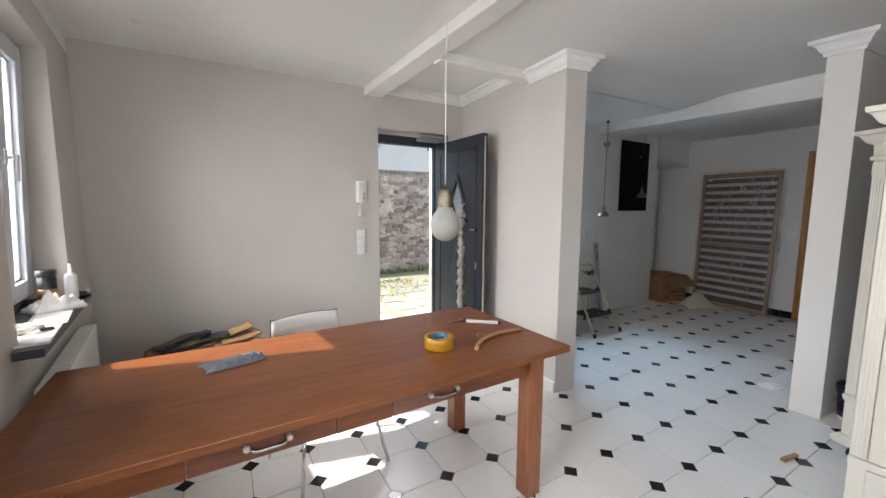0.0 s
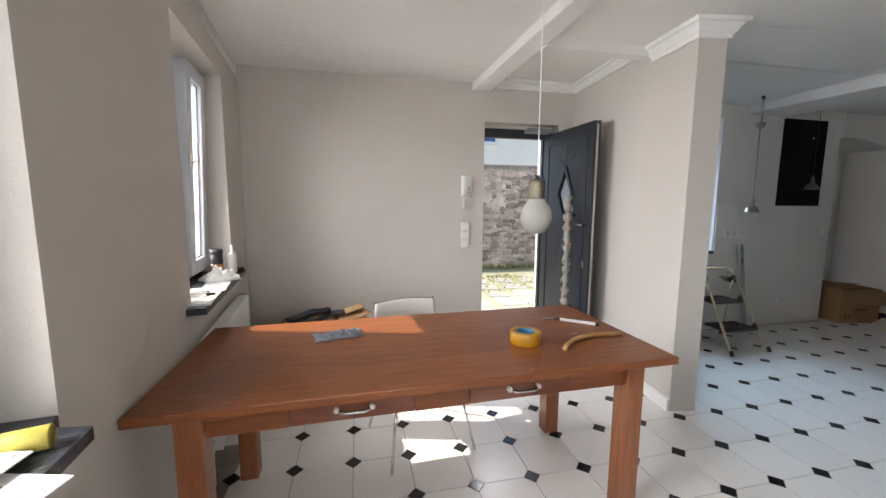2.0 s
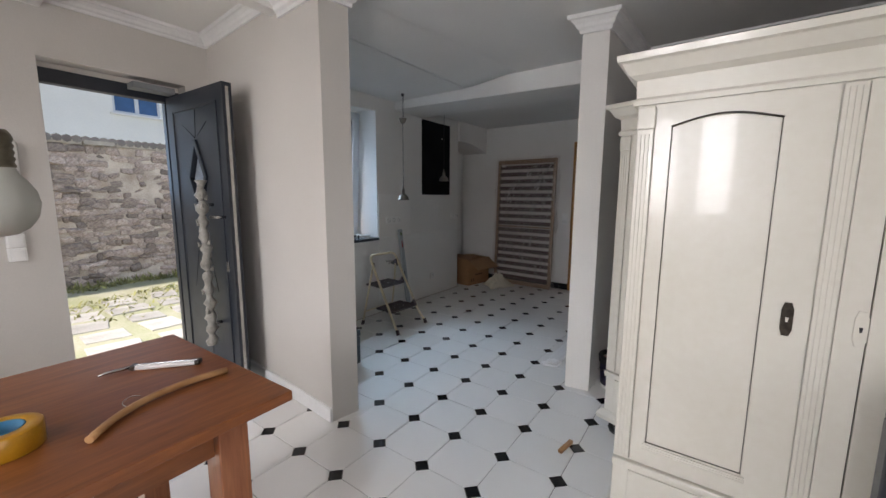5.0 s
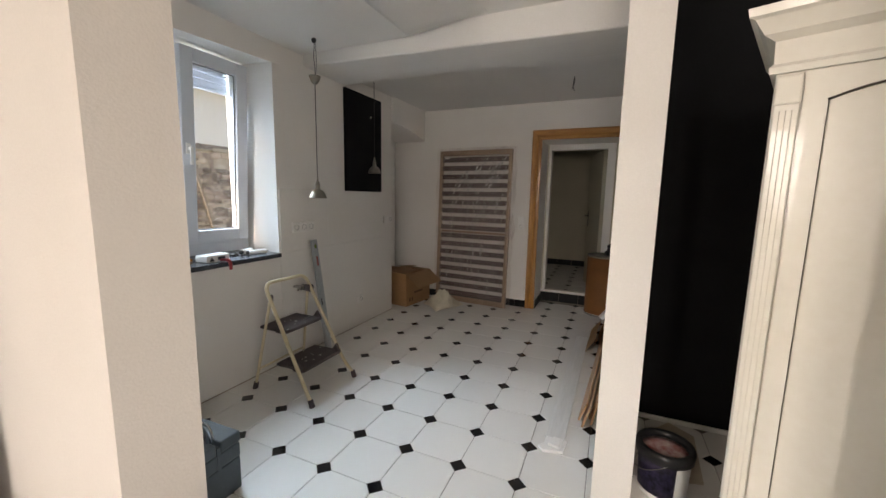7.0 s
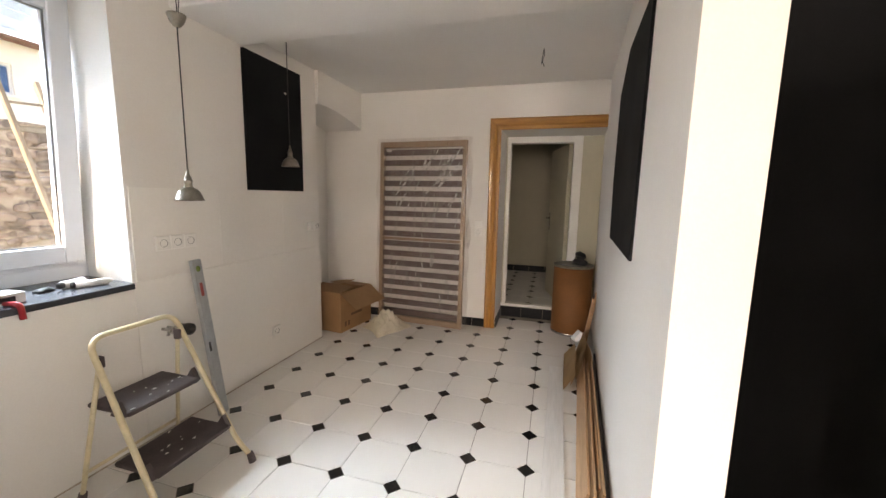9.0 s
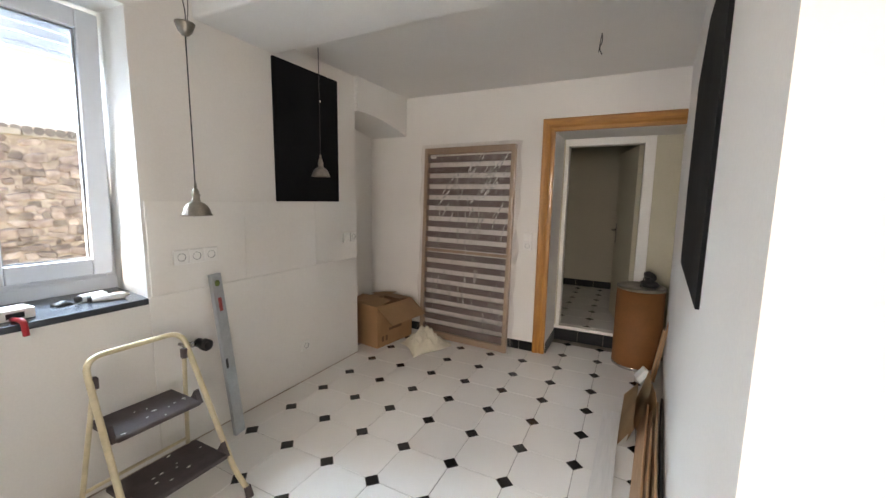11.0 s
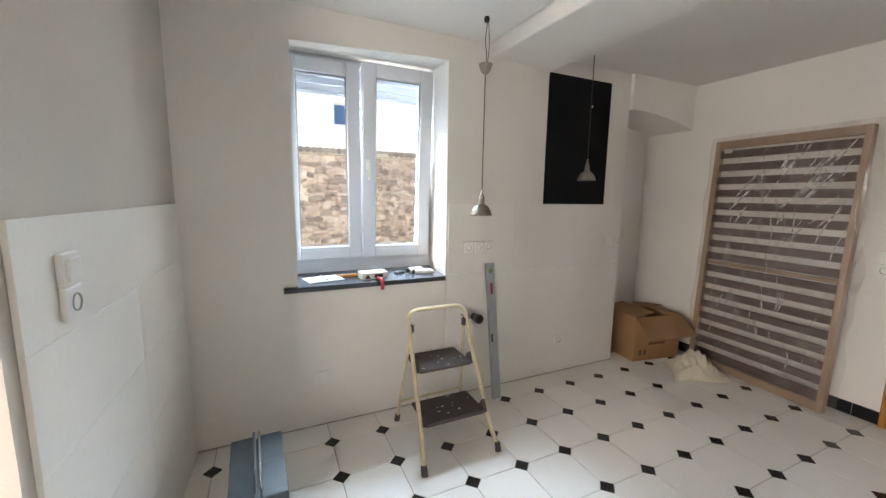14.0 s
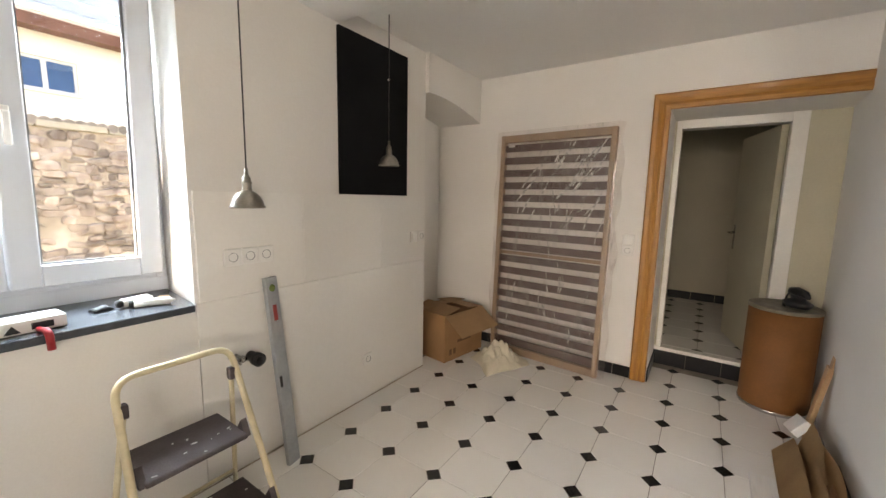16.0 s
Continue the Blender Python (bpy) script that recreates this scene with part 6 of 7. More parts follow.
for k in range(14):
    t = bmesh.new()
    bmesh.ops.create_icosphere(t, subdivisions=2, radius=0.5)
    for v in t.verts:
        c_ = v.co
        q = Vector([math.copysign(abs(c_[i] * 2) ** 0.55, c_[i]) * 0.5 for i in range(3)])
        q *= 1 + 0.30 * noise.noise(q * 2.2 + Vector((k * 7.3, 0, 0))) + rs_.uniform(-0.05, 0.05)
        v.co = q
    for f in t.faces:
        f.smooth = False
    me = bpy.data.meshes.new("stone")
    t.to_mesh(me)
    t.free()
    me.materials.append(STONE)
    rock.append(me)
laid = []
z = -0.05
while z < 2.10:
    hgt = rs_.uniform(0.05, 0.115)
    x = 1.0 + rs_.uniform(0, 0.2)
    while x < 8.2:
        w_ = rs_.uniform(0.07, 0.24)
        patch = noise.noise(Vector((x * 0.9, z * 1.3, 4.0)))
        if rs_.random() < (0.94 if patch > -0.15 else 0.5):
            m_ = pose(x + w_ / 2, SWY + 0.035 + rs_.uniform(-0.03, 0.035), z + hgt / 2 + rs_.uniform(-0.02, 0.02), rs_.uniform(-10, 10), rs_.uniform(-14, 14), rs_.uniform(-8, 8))
            laid.append((rs_.choice(rock), m_ @ Matrix.Diagonal((w_ * rs_.uniform(1.05, 1.35), 0.15, hgt * rs_.uniform(0.95, 1.4), 1))))
        x += w_
    z += hgt
# the stones across from the entrance singly, the rest joined
laid.sort(key=lambda s: abs(s[1].translation.x - 2.3))
for me, m_ in laid[:300]:
    ob = new("stone", me)
    ob.parent = stone_wall
    ob.matrix_basis = m_
b = empty_bm()
v_, f_ = [], []
for me, m_ in laid[300:]:
    n0 = len(v_)
    v_ += [m_ @ v.co for v in me.vertices]
    f_ += [tuple(n0 + k for k in p.vertices) for p in me.polygons]
me = bpy.data.meshes.new("stones")
me.from_pydata(v_, [], f_)
me.materials.append(mat("rubble_stone_far", (0.45, 0.375, 0.315), 0.9, vary=0.2, scale=7, grain=60, bump=0.4, tint=(0.19, 0.14, 0.12), random_shade=0.45, island=True))
ob = new("stones", me)
ob.parent = stone_wall
tagged(ob, kind="stuff")
# flagstones before the door, and weeds
FLAG = mat("pale_flagstone", (0.40, 0.385, 0.35), 0.9, vary=0.15, scale=4, grain=50, bump=0.2, random_shade=0.15)
paving = thing("flagstone_path", "uneven pale flagstones before the door", "paving", kind="structure")
for i in range(9):
    for j in range(6):
        w_, d_ = rs_.uniform(0.34, 0.46), rs_.uniform(0.34, 0.46)
        px_, py_ = 0.6 + i * 0.5 + rs_.uniform(-0.04, 0.04), 4.05 + j * 0.5 + rs_.uniform(-0.04, 0.04)
        b = empty_bm()
        poly = [(-w_ / 2, -d_ / 2 + rs_.uniform(0, 0.08)), (w_ / 2 - rs_.uniform(0, 0.08), -d_ / 2), (w_ / 2, d_ / 2 - rs_.uniform(0, 0.08)), (-w_ / 2 + rs_.uniform(0, 0.08), d_ / 2)]
        prism(b, poly, -0.13, -0.088 + rs_.uniform(-0.006, 0.006), bevel=0.008)
        part("flagstone", b, FLAG, paving, m=pose(px_, py_, 0, 0, 0, rs_.uniform(-6, 6)))
GRASS = mat("yard_weeds", (0.29, 0.29, 0.10), 0.7, vary=0.25, scale=3, island=True, random_shade=0.4, bump=0)
v_, f_ = [], []
for k in range(5300):
    if k < 4600:
        px_, py_ = rs_.uniform(0.5, 7.0), 8.1 - abs(rs_.gauss(0, 1.1)) - 0.05
        if noise.noise(Vector((px_ * 0.9, py_ * 0.9, 0))) < -0.05:
            continue
    else:
        px_, py_ = rs_.uniform(0.5, 7.0), 8.02 - rs_.random() * 0.2
    if py_ < 4.2:
        continue
    hh = rs_.uniform(0.02, 0.06) if k < 4600 else rs_.uniform(0.03, 0.15)
    a = rs_.uniform(0, 6.28)
    dx_, dy_ = 0.012 * math.cos(a), 0.012 * math.sin(a)
    n0 = len(v_)
    lx, ly = rs_.uniform(-0.04, 0.04), rs_.uniform(-0.04, 0.04)
    v_ += [(px_ - dx_, py_ - dy_, -0.10), (px_ + dx_, py_ + dy_, -0.10), (px_ + lx + dx_ * 1.4, py_ + ly + dy_ * 1.4, -0.10 + hh * 0.6), (px_ + lx * 2, py_ + ly * 2, -0.10 + hh)]
    f_ += [(n0, n0 + 1, n0 + 2, n0 + 3)]
me = bpy.data.meshes.new("weeds")
me.from_pydata(v_, [], f_)
me.materials.append(GRASS)
tagged(new("weeds", me), "patchy green weeds in the yard", "weeds", kind="stuff")
# white house behind the wall
HOUSE = mat("white_house_render", (0.86, 0.85, 0.83), 0.9, vary=0.05, scale=0.6, grain=20, bump=0.05)
EAVE = mat("red_brown_eaves_board", (0.20, 0.085, 0.06), 0.7, vary=0.15, scale=2)
house = thing("house", "white rendered house with brown eaves beyond the wall", "house", m=pose(0, 18.2, -0.1))
b = empty_bm()
WINS = [(5.30, 6.78, 4.45, 5.42), (1.2, 2.6, 4.45, 5.42), (9.4, 10.9, 4.45, 5.42)]
cuts = [-9.0]
for x0, x1, z0, z1 in sorted(WINS):
    box(b, (cuts[-1], 0, 0), (x0, 0.4, 6.3))
    box(b, (x0, 0, 0), (x1, 0.4, z0))
    box(b, (x0, 0, z1), (x1, 0.4, 6.3))
    cuts.append(x1)
box(b, (cuts[-1], 0, 0), (17, 0.4, 6.3))
box(b, (-9, 0.4, 0), (17, 7, 6.2))
part("wall", b, HOUSE, house)
b = empty_bm()
prism(b, [(-0.55, 6.15), (-0.55, 6.45), (3.7, 9.2), (7.9, 6.45), (7.9, 6.15)], -9.4, 17.4, Matrix(((0, 0, 1, 0), (1, 0, 0, 0), (0, 1, 0, 0), (0, 0, 0, 1))))
part("roof", b, TILE_ROOF, house)
b = empty_bm()
box(b, (-9.4, -0.60, 6.10), (17.4, -0.05, 6.42))
part("eaves_board", b, EAVE, house)
# blue base colour stands in for the sky mirrored in the panes
BLUE_PANE = mat("painted_sky_reflection_glass", (0.03, 0.10, 0.26), 0.08, vary=0.1, bump=0)
for x0, x1, z0, z1 in WINS:
    c_ = (x0 + x1) / 2
    b = empty_bm()
    for lo_, hi_ in (((x0, 0.08, z0), (x0 + 0.08, 0.16, z1)), ((x1 - 0.08, 0.08, z0), (x1, 0.16, z1)), ((c_ - 0.06, 0.08, z0 + 0.08), (c_ + 0.06, 0.16, z1 - 0.08)), ((x0 + 0.08, 0.085, z0), (x1 - 0.08, 0.155, z0 + 0.08)), ((x0 + 0.08, 0.085, z1 - 0.08), (x1 - 0.08, 0.155, z1))):
        box(b, lo_, hi_)
    w_ = part("window", b, PVC, house)
    for xa, xb in ((x0 + 0.08, c_ - 0.06), (c_ + 0.06, x1 - 0.08)):
        b = empty_bm()
        box(b, (xa, 0.115, z0 + 0.08), (xb, 0.125, z1 - 0.08))
        part("pane", b, BLUE_PANE, w_, "pane with the blue sky reflection painted in")
    b = empty_bm()
    box(b, (x0 - 0.1, -0.08, z0 - 0.08), (x1 + 0.1, 0.1, z0 - 0.01), bevel=0.01)
    part("sill", b, HOUSE, w_)
# ladder leaning on the garden wall
ol = thing("wooden_ladder", "weathered wooden ladder leaning on the garden wall", "ladder", m=pose(5.95, 7.15, -0.1, -16, -4, 0))
LW_ = wood("weathered_ladder_wood", (0.30, 0.25, 0.19), (0.18, 0.14, 0.10), 0.8, stretch=(8, 8, 1))
for x in (-0.2, 0.2):
    b = empty_bm()
    box(b, (x - 0.025, -0.035, 0), (x + 0.025, 0.035, 3.0), bevel=0.006)
    part("rail", b, LW_, ol)
for k in range(9):
    b = empty_bm()
    tube(b, [(-0.2, 0, 0.28 + k * 0.3), (0.2, 0, 0.28 + k * 0.3)], 0.018, 8)
    part("rung", b, LW_, ol)
# walls of the house that the camera is in, seen from outside, and its roof
b = empty_bm()
box(b, (-1.7, -2.1, 2.74), (9.0, 3.75, 2.9))
setting("upper_floor", b, CEIL, "closed floor above the rooms", "ceiling")

# ---- things on the west window sills ----
SZ = 0.909


def on_west(u, n_, z=SZ, turn=0):
    return WEST @ pose(n_, u, z, 0, 0, turn)


WHITE_PAPER = mat("white_paper", (0.78, 0.77, 0.74), 0.8, vary=0.06, scale=20, grain=100, bump=0.03)
can = thing("coffee_jar", "black jar with a gold and orange label", "jar", m=on_west(0.93, -0.06))
b = empty_bm()
lathe(b, [(0, 0), (0.036, 0), (0.038, 0.004), (0.038, 0.13), (0.032, 0.14), (0.032, 0.145), (0, 0.145)], seg=24)
part("jar", b, BLACK_PLASTIC, can)
b = empty_bm()
lathe(b, [(0.0385, 0.02), (0.0392, 0.02), (0.0392, 0.075), (0.0385, 0.075)], seg=24)
part("label", b, mat("orange_label", (0.45, 0.18, 0.02), 0.4, vary=0.5, scale=30, tint=(0.05, 0.04, 0.03)), can, "orange and black label")
b = empty_bm()
lathe(b, [(0.040, 0.140), (0.041, 0.142), (0.041, 0.168), (0.038, 0.172), (0, 0.172)], seg=24)
part("lid", b, BLACK_PLASTIC, can)
bot = thing("white_bottle", "tall white plastic cartridge bottle", "bottle", m=on_west(1.0, 0.02))
b = empty_bm()
lathe(b, [(0, 0), (0.026, 0), (0.028, 0.004), (0.028, 0.12), (0.020, 0.135), (0.010, 0.14), (0.006, 0.19), (0, 0.192)], seg=22)
part("body", b, WHITE_PLASTIC, bot)
crumple("black_pouch", "small black crumpled pouch on the sill", "pouch", BLACK_PLASTIC, on_west(1.035, 0.055, turn=20), 0.07, 0.05, 0.04, 5, n=14)
crumple("white_rag", "crumpled white rag and wrapping on the sill", "rag", WHITE_PAPER, on_west(0.72, 0.0, turn=30), 0.20, 0.14, 0.10, 8, folds=5)
for k, (u, n_, tn, w_, d_) in enumerate(((0.52, 0.015, 4, 0.13, 0.26), (0.80, 0.03, -8, 0.09, 0.14), (0.22, 0.01, 2, 0.15, 0.28))):
    b = empty_bm()
    box(b, (-w_ / 2, -d_ / 2, 0), (w_ / 2, d_ / 2, 0.003 + 0.003 * k))
    tagged(part("paper_sheet", b, WHITE_PAPER, m=on_west(u, n_, turn=tn)), "white paper lying on the slate sill", "paper", "papers on the sill")
b = empty_bm()
rc = random.Random(3)
pts = []
for k in range(90):
    a = k * 0.42
    r = 0.055 + 0.012 * math.sin(k * 0.37)
    pts.append((r * math.cos(a) * 0.8, r * math.sin(a), 0.012 + 0.022 * (k / 90) + 0.005 * math.sin(k * 1.1)))
tube(b, pts, 0.004, 6)
tagged(part("cable_coil", b, WHITE_PLASTIC, m=on_west(0.29, -0.01)), "loosely coiled white cable on the sill", "cable")
b = empty_bm()
box(b, (-0.02, -0.012, 0), (0.02, 0.012, 0.01), bevel=0.003)
tagged(part("small_clip", b, BLACK_PLASTIC, m=on_west(0.27, 0.05, SZ + 0.01, 25)), "small dark plastic clip on paper", "clip")

roll = thing("bag_roll", "roll of yellow bags lying on the near sill", "roll", m=on_west(-1.02, 0.033, SZ, -78) @ Matrix.Diagonal((0.66, 0.66, 0.66, 1)))
b = empty_bm()
YBAG = mat("yellow_plastic_bags", (0.62, 0.52, 0.10), 0.4, vary=0.1, scale=14, grain=90, bump=0.08)
R90 = Matrix.Rotation(radians(90), 4, "X")
lathe(b, [(0.012, 0), (0.034, 0), (0.036, 0.003), (0.036, 0.107), (0.034, 0.11), (0.012, 0.11), (0.012, 0)], Matrix.Translation((0, 0.05, 0.037)) @ R90, 28)
part("bag_wrap", b, YBAG, roll)
b = empty_bm()
tube(b, [(r_ * math.cos(a), 0.0505, 0.037 + r_ * math.sin(a)) for a, r_ in [(k * 0.35, 0.014 + 0.018 * k / 60) for k in range(60)]], 0.001, 5)
part("spiral_edge", b, mat("dark_yellow_edge", (0.40, 0.32, 0.05), 0.5), roll)
PRINT = mat("grey_print", (0.20, 0.24, 0.24), 0.8, vary=0.1)
GREEN_PRINT = mat("pale_green_print", (0.45, 0.55, 0.45), 0.7, vary=0.25, scale=30)


def leaflet(u, n_, z, turn, tilt, w_, d_, label):
    lf = thing("leaflet", label, "leaflet", "leaflets on the sill", m=on_west(u, n_, z, turn) @ pose(0, 0, 0, tilt, 0, 0))
    b = empty_bm()
    box(b, (-w_ / 2, -d_ / 2, 0), (w_ / 2, d_ / 2, 0.004), bevel=0.001)
    part("cover", b, WHITE_PAPER, lf)
    b = empty_bm()
    box(b, (-w_ / 2 + 0.006, d_ * 0.18, 0.004), (w_ / 2 - 0.006, d_ * 0.46, 0.0046))
    part("picture_band", b, GREEN_PRINT, lf, "pale green printed picture")
    b = empty_bm()
    for k in range(6):
        box(b, (-w_ / 2 + 0.012, -d_ * 0.42 + k * d_ * 0.09, 0.004), (w_ / 2 - 0.012 - 0.02 * (k % 3), -d_ * 0.42 + k * d_ * 0.09 + 0.004, 0.0045))
    part("text_lines", b, PRINT, lf, "grey bars of unreadable print")
    return lf


leaflet(-1.165, 0.03, SZ + 0.000, 70, 0, 0.15, 0.21, "white and green printed leaflet on the sill")
leaflet(-1.20, -0.02, SZ + 0.012, 62, 0, 0.15, 0.21, "printed leaflet lying over another")
lp = leaflet(-1.105, -0.06, SZ + 0.022, 78, 3, 0.15, 0.21, "printed leaflet with a large letter on it")
cu = bpy.data.curves.new("letter", "FONT")
cu.body, cu.size, cu.extrude = "P", 0.03, 0.0003
lt = new("letter", cu)
lt.parent = lp
lt.matrix_basis = pose(0.03, -0.02, 0.0048, 0, 0, 180)
cu.materials.append(PRINT)

# ---- carton with bags behind the table ----
carton("cardboard_box", "brown cardboard box full of bags by the wall", pose(-0.70, 2.62, 0, 0, 0, 3), 0.60, 0.42, 0.43, [("f", 250, 0.16)])
DARKBAG = mat("dark_grey_bags", (0.035, 0.035, 0.04), 0.5, vary=0.3, scale=12, grain=60, bump=0.1)
b = empty_bm()
box(b, (0.01, 0.01, 0), (0.585, 0.40, 0.012))
tagged(part("cardboard_layer", b, CARD_IN, m=pose(-0.69, 2.625, 0.418, 0, 0, 3)), "flat cardboard layer closing the box", "cardboard")
DARKBAG2 = mat("slate_grey_bags", (0.075, 0.075, 0.085), 0.6, vary=0.3, scale=12, grain=60, bump=0.1)


def folded_sheet(label, material, m, w_, d_, seed, thick=0.009):
    """A folded bag lying flat: a doubled, gently waved sheet with a rounded fold."""
    t = bmesh.new()
    n_ = 16
    rows_ = []
    for i in range(n_ + 1):
        u = i / n_
        row = []
        for j in range(9):
            v = j / 8
            wave = 0.010 * noise.noise(Vector((u * 3, v * 3, seed * 1.7))) + 0.006 * math.sin(u * 7 + seed)
            curl = 0.020 * (u ** 6) * (1 if seed % 2 else -0.2)
            row.append(t.verts.new(((u - 0.5) * w_ + 0.012 * noise.noise(Vector((v * 4, seed, 0))), (v - 0.5) * d_ * (1 - 0.12 * abs(u - 0.5)) + 0.01 * math.sin(u * 9 + seed), 0.012 + wave + curl)))
        rows_.append(row)
    for ra, rb in zip(rows_, rows_[1:]):
        for j in range(8):
            t.faces.new((ra[j], ra[j + 1], rb[j + 1], rb[j])).smooth = True
    bmesh.ops.recalc_face_normals(t, faces=t.faces)
    bmesh.ops.solidify(t, geom=t.faces[:], thickness=thick)
    tagged(part("folded_bag", merge(empty_bm(), t), material, m=m), label, "bag", "folded bags on the box")


rp = random.Random(17)
for k in range(7):
    folded_sheet("folded brown paper bag in the pile", CARD if k % 2 else CARD_LIGHT, pose(-0.27 + rp.uniform(-0.03, 0.05), 2.72 + 0.022 * k, 0.430 + 0.012 * k, rp.uniform(-5, 5), -1 - 0.8 * k, rp.uniform(-4, 26)), rp.uniform(0.34, 0.46), rp.uniform(0.10, 0.24), k + 1, 0.006)
for k in range(8):
    folded_sheet("dark grey folded bag in the pile", DARKBAG2 if k % 2 else DARKBAG, pose(-0.47 + rp.uniform(-0.05, 0.06), 2.70 + 0.022 * k, 0.438 + 0.012 * k, rp.uniform(-6, 6), -2.5 - 0.7 * k, rp.uniform(-6, 28)), rp.uniform(0.28, 0.42), rp.uniform(0.07, 0.18), k + 9, 0.006)

# ---- things on the kitchen sill ----
KS = 0.893
clip = thing("clipboard", "white clipboard with papers on the slate sill", "clipboard", m=pose(2.87, 3.30, KS, 0, 0, 12))
b = empty_bm()
box(b, (-0.11, -0.08, 0), (0.11, 0.08, 0.006), bevel=0.002)
part("board", b, WHITE_PAPER, clip)
b = empty_bm()
box(b, (-0.09, -0.07, 0.006), (0.10, 0.06, 0.010))
part("papers", b, WHITE_PLASTIC, clip)
b = empty_bm()
box(b, (-0.005, -0.07, 0.010), (0.008, 0.07, 0.018), bevel=0.002)
part("ruler", b, ALU, clip, "grey metal ruler")
cutk = thing("utility_knife", "orange utility knife on the sill", "knife", m=pose(3.03, 3.33, KS, 0, 0, 4))
b = empty_bm()
box(b, (-0.08, -0.012, 0), (0.06, 0.012, 0.018), bevel=0.006)
part("handle", b, mat("orange_plastic", (0.60, 0.24, 0.02), 0.35, vary=0.1), cutk)
b = empty_bm()
box(b, (0.06, -0.008, 0.006), (0.10, 0.008, 0.008))
part("blade", b, STEEL, cutk)
pk = thing("white_package", "white package with dark print on the sill", "package", m=pose(3.17, 3.24, KS, 0, 0, 5))
b = empty_bm()
box(b, (-0.085, -0.05, 0), (0.085, 0.05, 0.045), bevel=0.004)
part("carton", b, WHITE_PLASTIC, pk)
b = empty_bm()
prism(b, [(-0.07, 0.006), (-0.03, 0.006), (-0.05, 0.034)], 0, 0.001, Matrix.Translation((0, -0.0502, 0)) @ R90)
box(b, (-0.005, -0.0512, 0.010), (0.05, -0.0502, 0.032))
part("print", b, BLACK_PLASTIC, pk, "black triangle and block print")
rg = thing("red_grip", "red plastic grip hanging over the sill edge", "tool", m=pose(3.195, 3.135, KS))
b = empty_bm()
tube(b, round_path([(-0.01, 0.05, 0.010), (0, 0.0, 0.012), (0.002, -0.022, 0.004), (0.004, -0.026, -0.05)], 0.02), [0.009] * 2 + [0.011] * 14, 10)
part("grip", b, mat("red_plastic", (0.42, 0.02, 0.03), 0.35, vary=0.1), rg)
crumple("string_tangle", "small tangle of black string on the sill", "string", BLACK_PLASTIC, pose(3.38, 3.32, KS, 0, 0, 20), 0.07, 0.05, 0.025, 31, n=12)
for k, (x, y, tn, ln, r_) in enumerate(((3.50, 3.32, 15, 0.12, 0.019), (3.54, 3.25, -20, 0.14, 0.016))):
    tbt = thing("sealant_tube", "white sealant tube lying on the sill", "tube", "tubes on the sill", m=pose(x, y, KS + r_, 0, 0, tn))
    b = empty_bm()
    lathe(b, [(0, -ln / 2), (r_, -ln / 2), (r_, ln / 2 - 0.02), (r_ * 0.4, ln / 2 - 0.01), (r_ * 0.3, ln / 2), (0, ln / 2)], Matrix.Rotation(radians(90), 4, "Y"), 16)
    part("tube_body", b, WHITE_PLASTIC, tbt)
    b = empty_bm()
    lathe(b, [(0, -ln / 2 - 0.018), (r_ * 0.8, -ln / 2 - 0.017), (r_ * 0.85, -ln / 2 - 0.001), (0, -ln / 2)], Matrix.Rotation(radians(90), 4, "Y"), 14)
    part("cap", b, BLACK_PLASTIC, tbt, "black cap")
b = empty_bm()
box(b, (-0.06, -0.02, 0), (0.06, 0.02, 0.014), bevel=0.003)
tagged(part("wood_wedge", b, CANE, m=pose(3.58, 3.30, KS, 0, 0, 62)), "small pale wooden wedge on the sill", "wedge")

# ---- floor tiles ----
PITCH, CUT, G = 0.30, 0.0455, 0.0015
DX, DY = 6.45, 1.16           # one corner of the tile grid


def tile_mesh(name, outline, material, top=0.0, edge=0.0018):
    v, f = [], []
    k = len(outline)
    for s, z in ((1.0, -0.012), (1.0, top - edge), (1 - edge / 0.12, top)):
        v += [(x * s, y * s, z) for x, y in outline]
    for r in range(2):
        f += [(r * k + i, r * k + (i + 1) % k, (r + 1) * k + (i + 1) % k, (r + 1) * k + i) for i in range(k)]
    f.append(tuple(2 * k + i for i in range(k)))
    me = bpy.data.meshes.new(name)
    me.from_pydata(v, [], f)
    me.materials.append(material)
    return me


h, c = PITCH / 2 - G, PITCH / 2 - CUT - 0.0008
OCTAGON = [(c, -h), (h, -c), (h, c), (c, h), (-c, h), (-h, c), (-h, -c), (-c, -h)]
d = CUT - 0.0022
DIAMOND = [(d, 0), (0, d), (-d, 0), (0, -d)]
octagon, insert = tile_mesh("octagon_tile", OCTAGON, TILE), tile_mesh("insert_tile", DIAMOND, DOT, top=0.0004)
floor = bpy.data.objects["floor"]


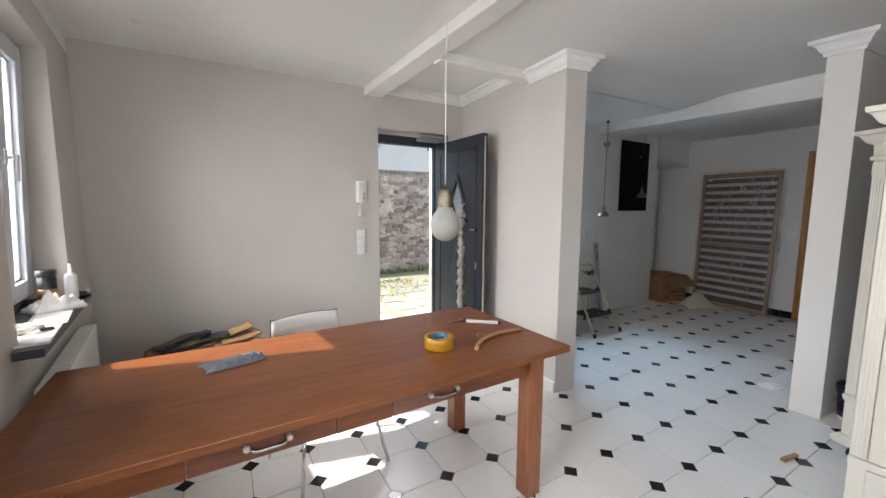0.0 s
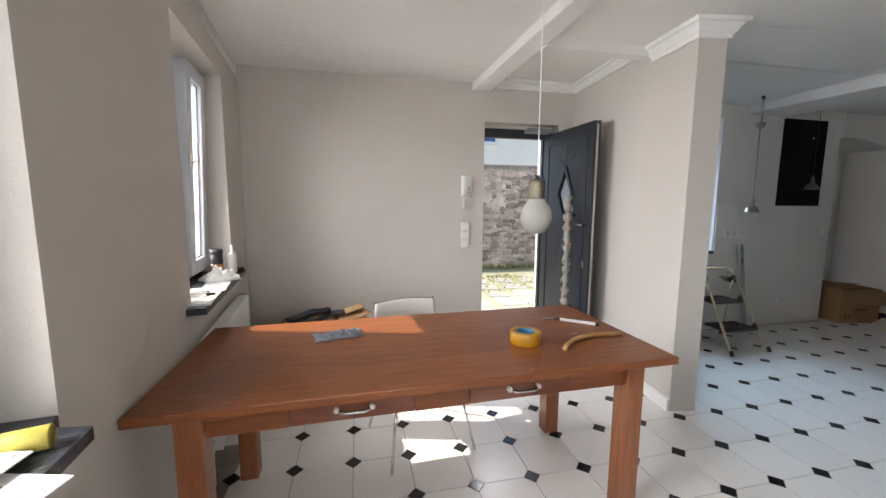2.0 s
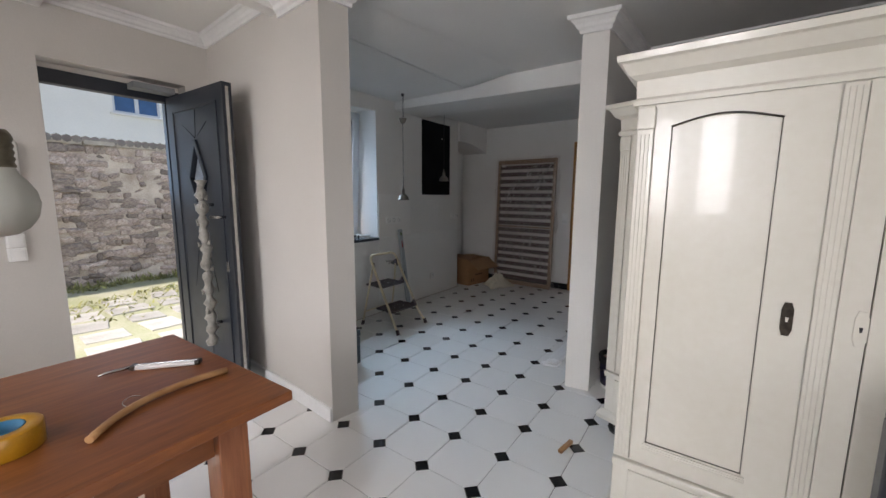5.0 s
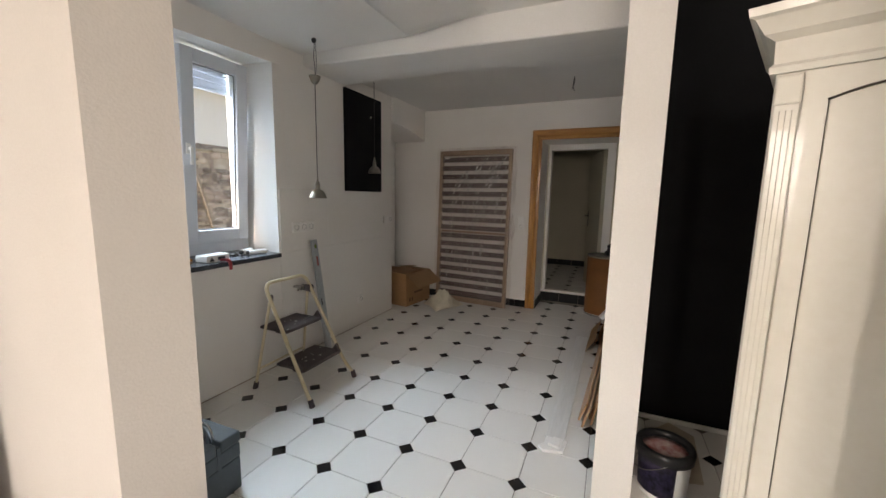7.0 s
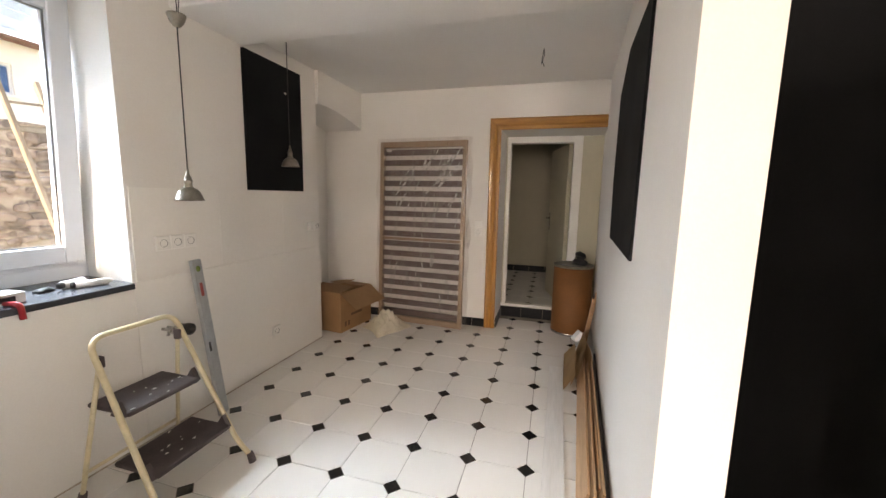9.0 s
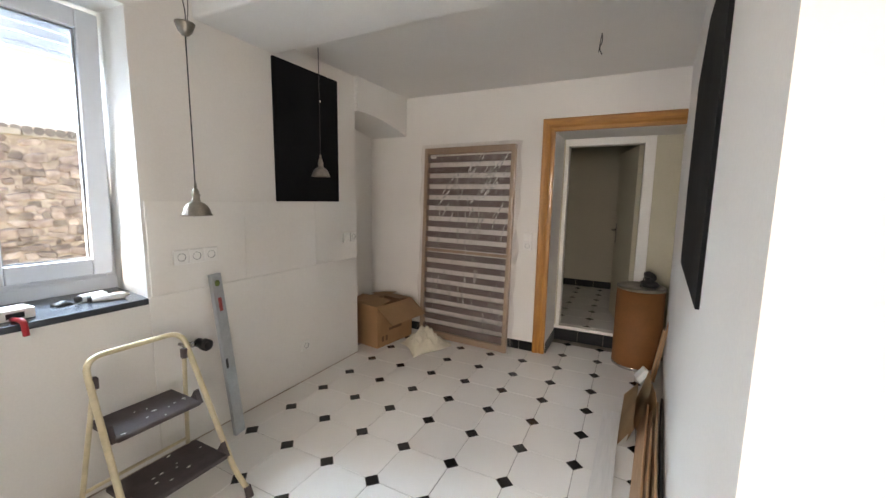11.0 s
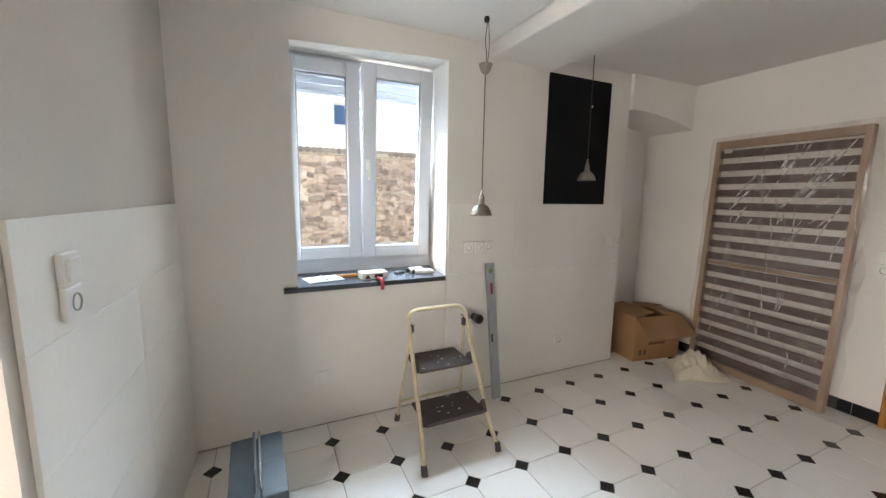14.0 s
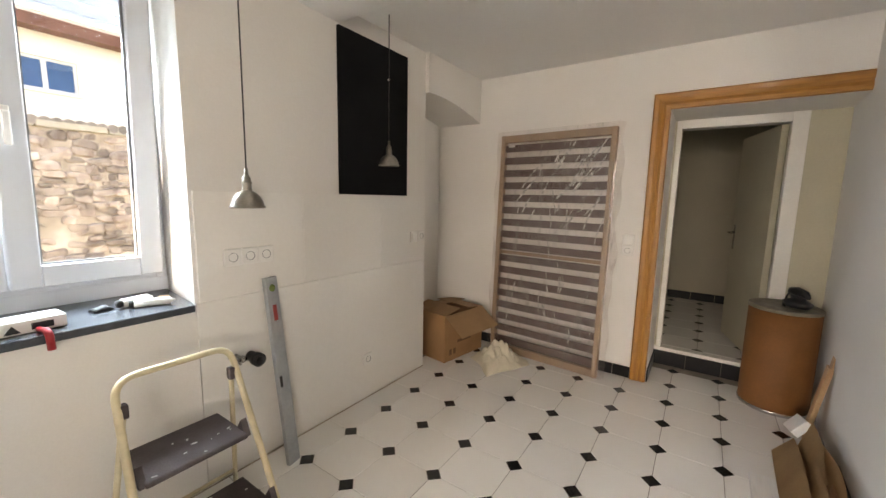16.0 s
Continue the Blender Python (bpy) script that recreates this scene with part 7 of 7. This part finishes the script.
def inside(x, y, r):
    if x > 6.56 - r or y < -1.9 + r:
        return False
    if x > 6.1 and not 0.66 < y < 1.62:
        return False
    if x > 4.05 - r and y < 0.7:
        return False
    if y > FY - r or (x > 2.1 and y > KY - r and x < 5.3):
        return False
    if x > 5.3 and y > KY + 0.42:
        return False
    return x > -0.87 - (y - 1.66) * 0.103 + r * 0.5


def lay(outline, shared, name, off, r, limit, rest_material):
    spots = [(DX - PITCH * (i + off), DY + PITCH * (j + off)) for i in range(0, 27) for j in range(-11, 9)]
    spots = [s for s in spots if inside(*s, r)]
    near = sorted(spots, key=lambda s: abs(s[0] - 2.9) * 0.45 + abs(s[1] - 1.3))
    for x, y in near[:limit]:
        ob = new(name, shared)
        ob.parent = floor
        ob.matrix_basis = pose(x, y, random.uniform(-0.0004, 0.0004), 0, 0, random.choice((0, 90, 180, 270)) + random.uniform(-0.15, 0.15))
    v, f = [], []
    base = [tuple(p.co) for p in shared.vertices]
    polys = [tuple(p.vertices) for p in shared.polygons]
    for x, y in near[limit:]:
        n0 = len(v)
        v += [(x + p[0], y + p[1], p[2]) for p in base]
        f += [tuple(n0 + i for i in q) for q in polys]
    if v:
        me = bpy.data.meshes.new(name + "s")
        me.from_pydata(v, [], f)
        me.materials.append(rest_material)
        ob = tagged(new(name + "s", me), kind="stuff")
        ob.parent = floor


lay(OCTAGON, octagon, "octagon_tile", 0.5, 0.05, 300, TILE_REST)
lay(DIAMOND, insert, "insert_tile", 0.0, 0.02, 300, DOT)
# tiles of the hall behind the step
hall = bpy.data.objects["hall_floor"]
for i in range(7):
    for j in range(8):
        x, y = 6.63 + PITCH * i, 0.41 + PITCH * j
        if y < 2.4 and x < 8.55:
            ob = new("insert_tile", insert)
            ob.parent = hall
            ob.matrix_basis = pose(x, y, HZ + 0.0005)
        if y + PITCH / 2 < 2.42 and x + PITCH / 2 < 8.6:
            ob = new("octagon_tile", octagon)
            ob.parent = hall
            ob.matrix_basis = pose(x + PITCH / 2, y + PITCH / 2, HZ)
